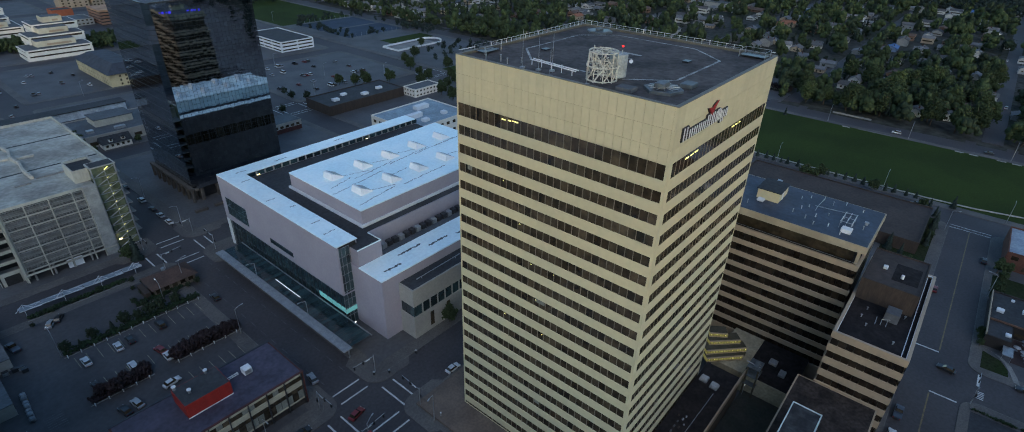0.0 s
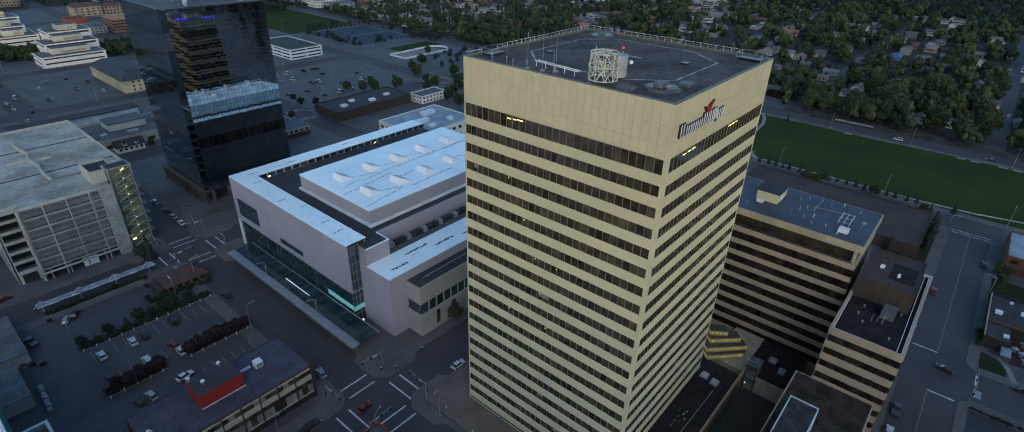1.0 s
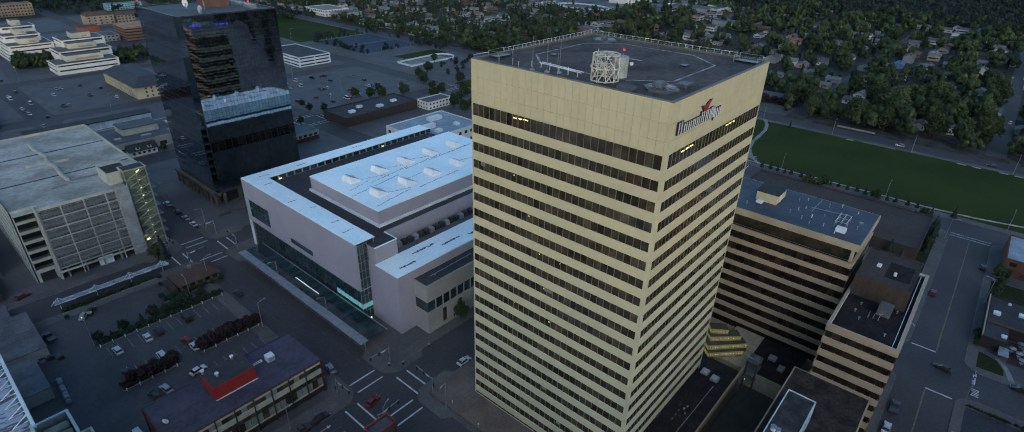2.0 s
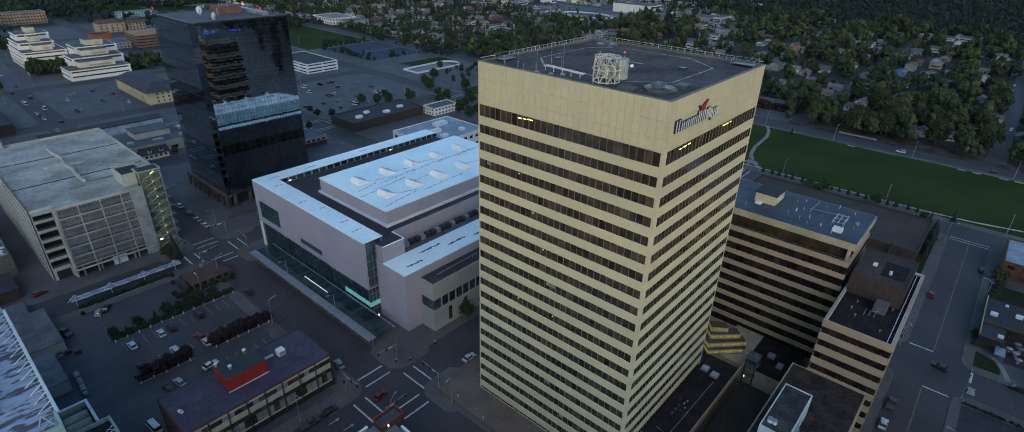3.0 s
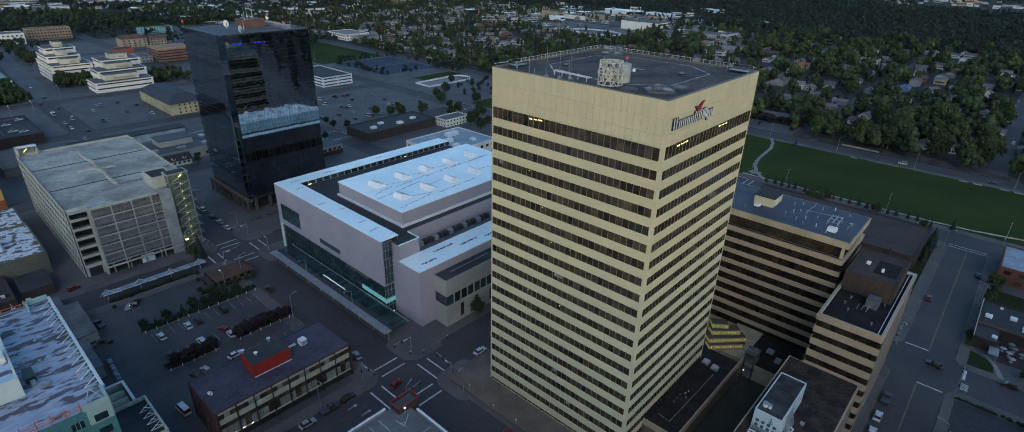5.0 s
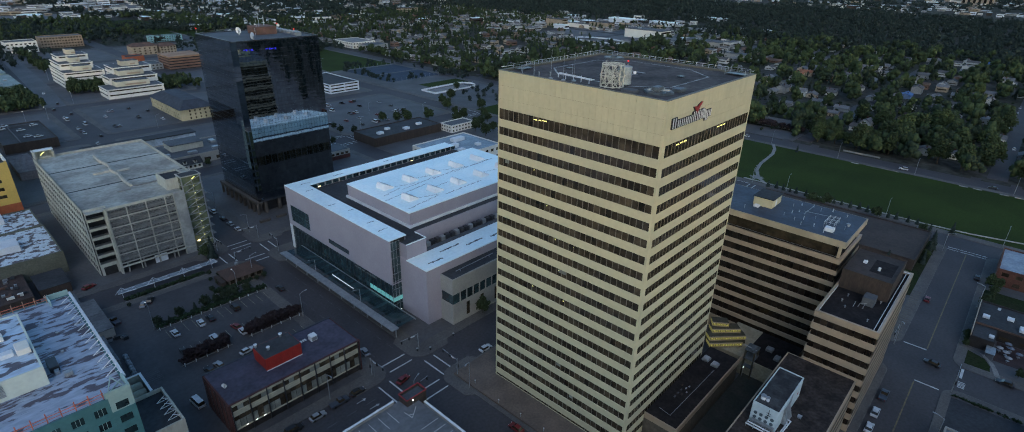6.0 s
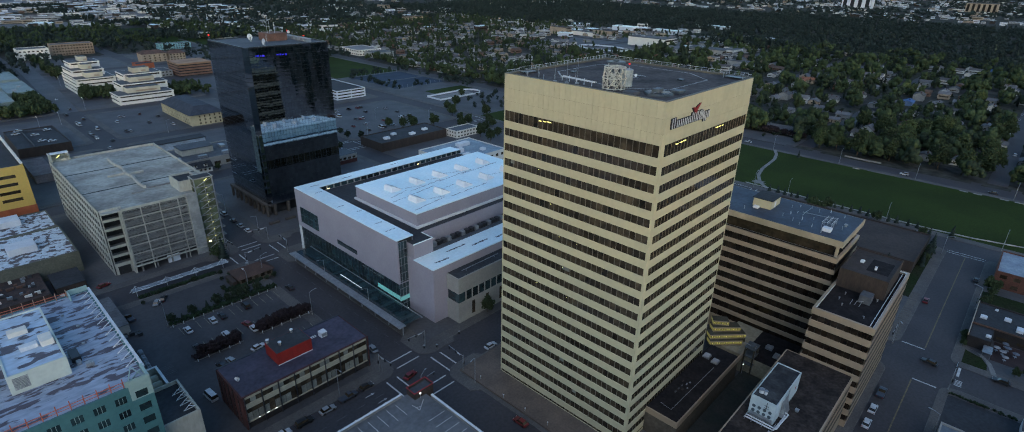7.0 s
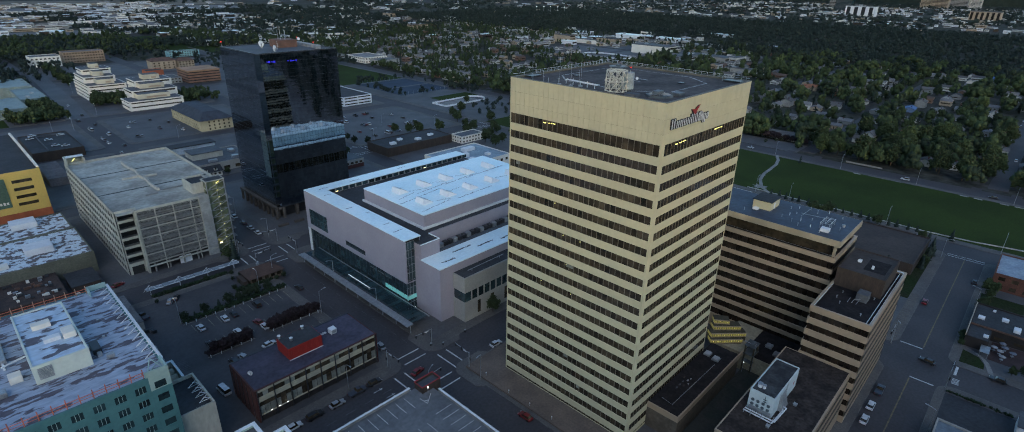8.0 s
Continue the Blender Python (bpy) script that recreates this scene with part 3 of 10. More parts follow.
bevel_boxes("wing_roof", [(-1.8, 91.2, 28.0, wing - 1.8, 162.3, 28.35)], WHITEROOF, cc, "white membrane roof of the street wing", r=0.08)
bevel_boxes("wing_roof", [(wing - 1.8, 155.4, 28.0, 84, 162.3, 28.35)], WHITEROOF, cc, "white membrane roof of the rear wing", r=0.08)
for i in range(24):
    x = wing - 1.2 + i * 3.3
    put("gallery_window", pane_mesh("gallery_window", TEALGLASS, 2.9, 0.12, 1.5), cc, (x + 1.5, 155.55, 27.1))
    put("gallery_post", pane_mesh("gallery_post", GREYSTONE, 0.45, 0.3, 1.7), cc, (x, 155.5, 27.1))
boxes("gallery_wall", [(wing - 1.8, 155.7, 23.5, 84, 161.6, 27.9)], STONE, cc)
for x in (9.8, 57.5):
    put("gallery_lamp", pane_mesh("gallery_lamp", LAMPWARM, 1.0, 0.1, 0.25), cc, (x, 155.36, 26.6))
for blk in ((12.4, 98.2, 26.2, 12.9, 137.8, 31.6), (12.9, 98.2, 26.2, 80, 98.7, 31.6), (12.9, 137.3, 26.2, 80, 137.8, 31.6)):
    boxes("hall_wall", [blk], WHITEROOF if blk[1] > 130 else STONE, cc)
bevel_boxes("hall_roof", [(12.2, 98.0, 31.6, 80.2, 138.0, 32.0)], WHITEROOF, cc, "broad white hall roof with water streaks", r=0.08)
boxes("gutter", [(11.7, 97.5, 26.2, 12.4, 138.5, 27.0)], WHITE, cc)
boxes("gutter", [(12.4, 97.5, 26.2, 80, 98.2, 27.0)], WHITE, cc)
boxes("lower_roof", [(wing - 1.8, 94.2, 23.6, 84, 155.4, 26.2)], DARKROOF, cc, "grey gravel roof round the hall")
boxes("stair_block", [(2.8, 88, 20.9, 11.2, 94.2, 26.2)], STONE, cc)
boxes("stair_block_roof", [(3.0, 88.2, 26.2, 11.0, 94.2, 26.24)], DARKROOF, cc)
boxes("stair_block_rim", [(2.75, 87.95, 26.2, 11.25, 88.19, 26.5), (11.01, 88.19, 26.2, 11.25, 94.2, 26.5)], WHITEROOF, cc)
boxes("yard_wall", [(11.2, 93.7, 20.9, 84, 94.2, 26.6)], STONE, cc, "stone wall of the plant yard")
boxes("body", [(0.5, 94.5, 0.15, 84, 161.6, 23.5)], DARKIN, cc)
# slanted roof lights
BRIGHT = mat("bright_white_metal", (0.86, 0.86, 0.86), (0.80, 0.80, 0.81), 0.5, s1=0.3, s2=2, grain=0.05, bump=0.02)
LIGHTTOP = mat("dull_roof_light_glazing", (0.20, 0.24, 0.28), (0.15, 0.18, 0.21), 0.3, s1=0.5, s2=2, grain=0.2, vary=0.2)
sv = [(-2.2, -2.6, 0), (2.3, -2.6, 0), (2.3, 2.6, 0), (-2.2, 2.6, 0), (-2.2, -2.6, 0.5), (2.3, -2.6, 0.35), (2.3, 2.6, 0.35), (-2.2, 2.6, 0.5), (-1.75, -2.1, 2.1), (-1.75, 2.5, 2.1), (-1.2, -2.1, 2.1), (-1.2, 2.5, 2.1)]
light_me = mesh_of("roof_light", sv, [(0, 1, 5, 4), (1, 2, 6, 5), (2, 3, 7, 6), (3, 0, 4, 7), (4, 8, 9, 7), (7, 9, 11, 6), (4, 5, 10, 8), (8, 10, 11, 9), (5, 6, 11, 10)][:9], BRIGHT)
top_me = mesh_of("glazing", [(-1.15, -2.0, 2.13), (2.2, -2.45, 0.42), (2.2, 2.5, 0.42), (-1.15, 2.4, 2.13), (-1.15, -2.0, 2.08), (2.2, -2.45, 0.37), (2.2, 2.5, 0.37), (-1.15, 2.4, 2.08)], [(0, 1, 2, 3), (0, 4, 5, 1), (3, 2, 6, 7), (2, 1, 5, 6)], LIGHTTOP)
for x in (20, 32.2, 44.2, 56.8, 69.6):
    for y in (123.9, 108.3):
        rl = put("roof_light", light_me, cc, (x + 0.4, y, 32.0), "white wedge-shaped roof light")
        put("glazing", top_me, rl, None, "dull sloped glazing")
WET = mat("wet_streak", (0.10, 0.12, 0.14), (0.05, 0.06, 0.07), 0.4, s1=0.6, s2=3)


def streak(parent, pts, w, z):
    """A thin uneven dark stain lying on a roof."""
    v, f = [], []
    for i, (x, y) in enumerate(pts):
        ww = w * (0.3 + 0.9 * rng0.random())
        v += [(x, y - ww, z), (x, y + ww, z)]
    f = [(2 * i, 2 * i + 2, 2 * i + 3, 2 * i + 1) for i in range(len(pts) - 1)]
    b = BASE[parent.name]
    put("water_stain", mesh_of("water_stain", [(a - b[0], c - b[1], d - b[2]) for a, c, d in v], f, WET), parent)


rng0 = np.random.default_rng(3)
for x0, y0, L, dy in ((13, 113, 22, 3), (24, 117.5, 18, 2.4), (40, 118.6, 20, 2), (52, 119, 22, 1.4), (14, 101, 16, 2.6), (33, 102.6, 20, 1.0), (15, 117, 9, 2.5), (62, 119.5, 14, 0.6), (20, 123, 12, -3.4), (34, 124.6, 10, -3.0), (46, 125, 10, -3.2), (22, 107, 9, -2.6), (30, 110.5, 12, 1.2), (58, 111, 9, -2.4)):
    streak(cc, [(x0 + L * i / 23, y0 + dy * i / 23 + 0.16 * rng0.normal()) for i in range(24)], 0.17, 32.006)
for x0, y0, L in ((0, 100, 4), (1, 108, 3), (2.5, 122, 2), (-0.5, 131, 3), (1, 150, 3), (3, 158, 4), (18, 158, 5), (44, 159, 5)):
    streak(cc, [(x0 + L * i / 9, y0 + 0.12 * rng0.normal()) for i in range(10)], 0.24, 28.356)
for i in range(22):
    put("rear_window", pane_mesh("rear_window", DARKGLASS, 3.2, 0.1, 5.0), cc, (5.5 + 3.5 * i, 162.33, 17.5))
# stone block, its roof, plant yard
boxes("stone_block", [(2.3, 77.3, 0.15, 84, 87.9, 20.6)], STONE, cc)
bevel_boxes("block_roof", [(2.3, 77.3, 20.6, 84, 87.9, 21.0)], WHITEROOF, cc, "white roof with dark leaf litter", r=0.06)
boxes("yard_floor", [(11.2, 87.9, 20.4, 84, 93.7, 20.7)], ROOFGREY, cc)
boxes("yard_wall", [(2.3, 87.9, 0.15, 2.8, 94.2, 20.9)], STONE, cc)
for i in range(20):
    bevel_boxes("yard_unit", [(13.5 + 2.3 * i, 90.6, 20.7, 15.2 + 2.3 * i, 92.4, 22.4)], BLACKBAND if i % 3 else METAL, cc, r=0.08)
for x0, L in ((6, 6), (14, 9), (24, 8), (35, 10), (48, 9)):
    y0 = 80.5 + 4 * rng0.random()
    streak(cc, [(x0 + L * i / 15, y0 + 0.12 * rng0.normal()) for i in range(16)], 0.42, 21.006)
boxes("corner_block", [(8, 71.2, 0.15, 60, 77.29, 8.0)], GREYSTONE, cc)
boxes("corner_block_upper", [(8, 71.2, 11.8, 60, 77.29, 17.6)], GREYSTONE, cc)
boxes("corner_block_core", [(8.5, 71.7, 8.0, 60, 77.29, 11.8)], DARKIN, cc)
for i in range(3):
    put("ribbon_window", pane_mesh("ribbon_window", TEALGLASS, 0.1, 1.75, 3.8), cc, (8.3, 72.3 + 1.85 * i, 9.9))
for i in range(17):
    put("ribbon_window", pane_mesh("ribbon_window", TEALGLASS, 2.6, 0.1, 3.8), cc, (9.9 + 3.0 * i, 71.5, 9.9))
    put("ribbon_post", pane_mesh("ribbon_post", GREYSTONE, 0.4, 0.4, 3.8), cc, (11.4 + 3.0 * i, 71.45, 9.9))
for x in (14.8, 21.5, 28.5):
    put("tall_window", pane_mesh("tall_window", DARKGLASS, 1.4, 0.12, 5.0), cc, (x, 71.17, 4.2))
boxes("corner_roof", [(8.5, 71.7, 17.6, 60, 77.29, 17.7)], DARKROOF, cc)
tubes("roof_pipe", [[(12, 74, 18.4), (30, 74.3, 18.4)], [(14, 74, 17.7), (14, 74, 18.4)], [(28, 74.3, 17.7), (28, 74.3, 18.4)]], 0.12, METAL, cc)
# glazed end of the wing
for i in range(3):
    for k in range(9):
        z = 0.3 + 3.0 * k
        put("end_window", pane_mesh("end_window", TEALGLASS, 1.22, 0.08, 2.85), cc, (-1.0 + 1.32 * i, 91.35, z + 1.45))
tubes("end_mullion", [[(-1.65 + 1.32 * i, 91.28, 0.15), (-1.65 + 1.32 * i, 91.28, 27.4)] for i in range(4)] + [[(-1.65, 91.28, 3.3 + 3.0 * k), (2.3, 91.28, 3.3 + 3.0 * k)] for k in range(9)], 0.06, METAL, cc, sides=4)
boxes("end_core", [(-1.2, 91.8, 0.15, 5.0, 94.4, 27.9)], DARKIN, cc)
# glazed street front
for i in range(29):
    y = 91.4 + 2.41 * i
    for z0, z1 in ((0.3, 2.3), (2.4, 4.4), (6.2, 8.6), (8.7, 11.2)):
        put("street_window", pane_mesh("street_window", TEALGLASS, 0.08, 2.33, z1 - z0), cc, (-1.25, y + 1.2, (z0 + z1) / 2))
    put("street_mullion", pane_mesh("street_mullion", BLACKBAND, 0.2, 0.1, 11.1), cc, (-1.35, y, 5.7))
    if i >= 6:
        put("street_window", pane_mesh("street_window", TEALGLASS, 0.08, 2.33, 1.7), cc, (-1.25, y + 1.2, 5.3))
boxes("street_core", [(-0.6, 91.8, 0.15, -0.4, 161.2, 11.3)], DARKIN, cc)
boxes("light_band", [(-1.45, 91.3, 4.5, -1.2, 105.5, 6.1)], LAMPTEAL, cc, "glowing teal glass band")
boxes("light_band", [(-1.6, 91.2, 4.5, 2.6, 91.29, 6.1)], LAMPTEAL, cc, "glowing teal glass band")
boxes("canopy_lamp", [(-6.4, 109, 4.36, -6.1, 123.5, 4.44)], mat("soft_lamp", (0.85, 0.9, 0.9), None, 0.5, emit=0.25, bump=0, grain=0), cc, "pale linear canopy lamp")
bevel_boxes("canopy", [(-11.8, 78.2, 3.9, -9.1, 153.6, 4.3)], METAL, cc, "flat metal edge of the street canopy", r=0.06)
for i in range(53):
    y = 79.6 + 1.4 * i
    put("canopy_pane", pane_mesh("canopy_pane", TEALGLASS, 6.4, 1.25, 0.06), cc, (-5.7, y, 4.15))
boxes("canopy_rail", [(-2.4, 78.4, 3.9, -2.1, 153.6, 4.3)], METAL, cc)
for i in range(10):
    put("canopy_column", pane_mesh("canopy_column", METAL, 0.28, 0.28, 3.8), cc, (-9.6, 79.5 + 8.2 * i, 2.05))
boxes("entrance_lamp", [(-1.0, 88.0, 2.6, -0.7, 88.3, 3.0)], LAMPWHITE, cc)

# ---- multi-storey car park ----
gp = thing("parking_garage", (-65, 190, 0), "seven-level concrete car park with louvred front", "parking garage")
grid_wall(gp, "x", -65, -1, 190, 273.5, 0.15, 27.6, [(1.6 + 3.72 * i, 3.7 + 3.72 * i) for i in range(7)], even(192, 273, 20, 1.3), 0.1, CONCWALL, None, name="side_wall")
LV = [(4.9 + 3.72 * i, 7.6 + 3.72 * i) for i in range(6)]
grid_wall(gp, "y", 190, -1, -64.5, -57.5, 0.15, 27.6, LV, [(-64.2, -58.0)], 0.5, CONCWALL, None, name="end_wall")
boxes("end_wall", [(-58.9, 187.2, 0.15, -58.45, 190, 27.2)], CONCWALL, gp)
# flat dark sheet on the wall, coloured as the shade inside an entrance
boxes("entrance", [(-63.6, 189.94, 0.2, -59.4, 190.1, 3.6)], DARKIN, gp)
for i in range(6):
    boxes("deck", [(-64.5, 190.5, 3.9 + 3.72 * i, -21.8, 272.9, 4.2 + 3.72 * i)], CONC, gp)
deck_v = [(x + 65, y - 190, z) for z in (26.3, 26.7) for x, y in ((-64.5, 187.6), (-31.6, 187.6), (-31.6, 193.8), (-21.8, 193.8), (-21.8, 272.9), (-64.5, 272.9))]
put("roof_deck", mesh_of("roof_deck", deck_v, [(5, 4, 3, 2, 1, 0), (6, 7, 8, 9, 10, 11)] + [(i, (i + 1) % 6, 6 + (i + 1) % 6, 6 + i) for i in range(6)], DECK), gp, None, "pale stained rooftop parking deck")
boxes("front_kerb", [(-58.2, 187.2, 26.3, -31.6, 187.59, 27.3)], CONCWALL, gp)
boxes("rear_wall", [(-64.5, 273, 0.15, -21.2, 273.5, 27.6)], CONCWALL, gp)
boxes("rear_wall", [(-21.7, 206.2, 0.15, -21.2, 272.9, 27.6)], CONCWALL, gp)
boxes("core", [(-63.9, 194, 0.2, -32, 270, 25.8)], DARKIN, gp)
JOINT = mat("deck_joint", (0.030, 0.032, 0.036), None, 0.8, s2=4)
boxes("deck_joint", [(-64.3, 215.6, 26.702, -22, 216.7, 26.71)], JOINT, gp, "dark expansion joint")
boxes("deck_joint", [(-64.3, 245.8, 26.702, -22, 246.9, 26.71)], JOINT, gp, "dark expansion joint")
PALEWALL = mat("pale_beige_concrete", (0.50, 0.47, 0.40), (0.38, 0.36, 0.31), 0.85, s1=0.4, s2=2, grain=0.15)
bends = [(-44.6, 260.5), (-44.9, 250), (-43.6, 241), (-44.8, 233), (-43.8, 225), (-44.6, 216), (-44.2, 207.5)]
for (xa, ya), (xb, yb) in zip(bends, bends[1:]):
    v = [(xa - 0.5, ya, 0), (xa + 0.5, ya, 0), (xb + 0.5, yb, 0), (xb - 0.5, yb, 0), (xa - 0.4, ya, 1.1), (xa + 0.4, ya, 1.1), (xb + 0.4, yb, 1.1), (xb - 0.4, yb, 1.1)]
    put("ramp_wall", mesh_of("ramp_wall", [(x + 65, y - 190, z + 26.7) for x, y, z in v], [(3, 2, 1, 0), (4, 5, 6, 7), (0, 1, 5, 4), (1, 2, 6, 5), (2, 3, 7, 6), (3, 0, 4, 7)], PALEWALL), gp, None, "low bent concrete ramp wall")
bevel_boxes("ramp_wall", [(-51.5, 232, 26.7, -45.4, 233, 27.5)], PALEWALL, gp, r=0.1)
bevel_boxes("ramp_wall", [(-43.4, 230, 26.7, -38.2, 231, 27.5)], PALEWALL, gp, r=0.1)
bevel_boxes("ramp_wall", [(-50, 203.6, 26.7, -45.4, 204.6, 27.1)], CONC, gp, r=0.1)
bevel_boxes("ramp_wall", [(-43.4, 206.4, 26.7, -35, 207.2, 27.1)], CONC, gp, r=0.1)
# small rear stair head with a lamp
boxes("stair_head", [(-64.4, 270.5, 26.7, -63.9, 277, 30.2)], CONCWALL, gp)
boxes("stair_head", [(-63.9, 276.5, 0.15, -57, 277, 30.2)], CONCWALL, gp)
boxes("stair_head", [(-57.5, 271, 26.7, -57, 276.5, 29.6)], CONCWALL, gp)
boxes("stair_head_roof", [(-64.6, 273.6, 29.9, -56.8, 277.2, 30.2)], WHITE, gp)
tubes("strip_lamp", [[(-62, 272, 28.6), (-60.4, 274, 29.2)]], 0.16, LAMPYEL, gp)
# louvred front: posts, rails and blades
LOUVRE = mat("pale_steel_louvre", (0.36, 0.365, 0.35), (0.25, 0.255, 0.245), 0.55, s1=0.4, s2=3, grain=0.15, bump=0)
POSTS = [-58.4, -51.9, -45.3, -38.7, -35.6]
for x in POSTS:
    bevel_boxes("post", [(x - 0.18, 186.7, 0.15, x + 0.18, 187.1, 26.9)], CONCWALL, gp, r=0.05)
for i in range(7):
    boxes("rail", [(-58.4, 187.16, 4.0 + 3.72 * i, -35.6, 187.45, 4.5 + 3.72 * i)], CONCWALL, gp)
bevel_boxes("screen_sill", [(-58.8, 186.2, 2.9, -31.8, 187.1, 3.3)], CONCWALL, gp, r=0.06)
# each bay of a storey: pairs of pale blades with open slots between
for i in range(6):
    z = 4.5 + 3.72 * i
    for xa, xb in zip(POSTS, POSTS[1:]):
        w = xb - xa - 0.5
        for k, (dz, h) in enumerate(((0.0, 0.20), (0.52, 0.09), (0.86, 0.09), (1.20, 0.09), (1.55, 0.22), (2.06, 0.09), (2.40, 0.09), (2.74, 0.09), (2.98, 0.10))):
            put("louvre", pane_mesh("louvre", LOUVRE, w, 0.1, h), gp, ((xa + xb) / 2, 187.0, z + dz + h / 2))
boxes("base_wall", [(-47, 187.3, 0.2, -42.5, 187.6, 3.4)], WHITE, gp)
for i in range(5):
    boxes("base_column", [(-56.5 + 5.4 * i, 186.9, 0.15, -56.0 + 5.4 * i, 187.5, 4)], CONC, gp)
boxes("side_screen", [(-35.35, 186.6, 0.15, -31.6, 187.0, 27.3)], LOUVRE, gp, "pale ribbed metal panel")
for i in range(26):
    put("screen_rib", pane_mesh("screen_rib", LOUVRE, 3.7, 0.18, 0.2), gp, (-33.5, 186.52, 1.2 + 1.02 * i))
# lift head: pale walls round a sunken dark roof
for blk in ((-35.6, 192.6, 26.7, -35.2, 204, 31.2), (-35.2, 192.6, 26.7, -27.6, 193.0, 31.2), (-28.0, 193.0, 26.7, -27.6, 204, 31.2), (-35.2, 203.6, 26.7, -28.0, 204, 31.2)):
    boxes("lift_tower", [blk], CONCWALL, gp)
boxes("lift_tower_roof", [(-35.2, 193.0, 30.0, -28.0, 203.6, 30.4)], DARKROOF, gp)
# open stair tower with lit landings
SX0, SX1, SY0, SY1, SZ = -31.4, -23.9, 188.2, 193.6, 32.0
GREENGLASS = mat("green_stair_glass", (0.19, 0.21, 0.12), (0.12, 0.14, 0.085), 0.1, s1=0.3, s2=1, spec=0.7, vary=0.3, bump=0)
boxes("stair_core", [(SX0 + 0.7, SY0 + 1.6, 0.15, SX1 - 0.5, SY1, SZ - 0.6)], mat("olive_stair_wall", (0.20, 0.21, 0.12), (0.14, 0.15, 0.09), 0.8, s1=0.3, s2=1.5), gp)
for k in range(10):
    z = 0.4 + 3.12 * k
    for i in range(3):
        put("stair_window", pane_mesh("stair_window", GREENGLASS, 2.2, 0.06, 2.7), gp, (SX0 + 1.45 + 2.35 * i, SY0 + 1.2, z + 1.6))
    for i in range(2):
        put("stair_window", pane_mesh("stair_window", GREENGLASS, 0.06, 2.2, 2.7), gp, (SX0 + 0.35, SY0 + 2.3 + 2.4 * i, z + 1.6))
    boxes("stair_rail", [(SX0, SY0, z - 0.1, SX1, SY0 + 0.14, z + 0.1)], METAL, gp)
    boxes("stair_rail", [(SX0, SY0 + 0.14, z - 0.1, SX0 + 0.14, SY1, z + 0.1)], METAL, gp)
    tubes("stair_stringer", [[(SX0 + 1.0, SY0 + 0.4, z + 0.2), (SX1 - 3.6, SY0 + 0.4, z + 1.6)], [(SX1 - 3.4, SY0 + 0.4, z + 1.7), (SX1 - 0.3, SY0 + 0.4, z + 2.9)]], 0.13, METAL, gp)
    tubes("landing_post", [[(SX1 - 3.5, SY0 + 0.3, z), (SX1 - 3.5, SY0 + 0.3, z + 3.1)]], 0.08, METAL, gp)
    if 0 < k:
        tubes("stair_lamp", [[(SX1 - 3.4, SY0 + 0.15, z + 2.2), (SX1 - (2.2 if k == 9 else 3.0), SY0 + 0.15, z + (3.0 if k == 9 else 2.45))]], 0.16 if k == 9 else 0.1, LAMPYEL, gp, "yellow stair lamp")
for x in (SX0, SX1 - 0.35):
    for y in (SY0, SY1 - 0.35):
        boxes("stair_post", [(x, y, 0.15, x + 0.35, y + 0.35, SZ)], METAL, gp)
boxes("stair_roof", [(SX0 - 0.2, SY0 - 0.2, SZ, SX1 + 0.2, SY1 + 0.2, SZ + 0.3)], CONCWALL, gp)
boxes("stair_roof_well", [(SX0 + 0.3, SY0 + 0.3, SZ + 0.3, SX1 - 0.3, SY1 - 0.3, SZ + 0.34)], DARKROOF, gp)
boxes("stair_lamp", [(-30.4, 187.6, 4.0, -29.4, 187.75, 4.4)], LAMPWARM, gp)

# ---- black glass tower ----
bt = thing("black_glass_tower", (3.8, 203.8, 0), "black mirror-glass office tower reflecting the city", "office building")
boxes("core", [(5.1, 205.1, 6, 43.6, 242.9, 79.2)], BLACKBAND, bt)
tilt = np.random.default_rng(5)


def mirror_panels(name, ax, c, sgn, a0, a1, n, rows):
    """Mirror panes set in a grid, each a little out of true."""
    v, f = [], []
    w = (a1 - a0) / n
    for k, (z0, z1) in enumerate(rows):
        for i in range(n):
            q = [(a0 + i * w + 0.05, z0 + 0.05), (a0 + (i + 1) * w - 0.05, z0 + 0.05), (a0 + (i + 1) * w - 0.05, z1 - 0.05), (a0 + i * w + 0.05, z1 - 0.05)]
            t1, t2 = tilt.normal(scale=0.0008, size=2) + (np.array([-0.02, 0.0022 * min(max(74 - z0, 0), 28)]) if ax == "y" else 0)
            b = len(v)
            for s, z in q:
                d = c + (s - (a0 + (i + 0.5) * w)) * t1 + (z - (z0 + z1) / 2) * t2
                v.append((d - 3.8, s - 203.8, z) if ax == "x" else (s - 3.8, d - 203.8, z))
            f.append((b, b + 1, b + 2, b + 3) if ax == "y" else (b + 3, b + 2, b + 1, b))
    put(name, mesh_of(name, v, f, BLACKGLASS), bt, None, "black mirror panes", "stuff")


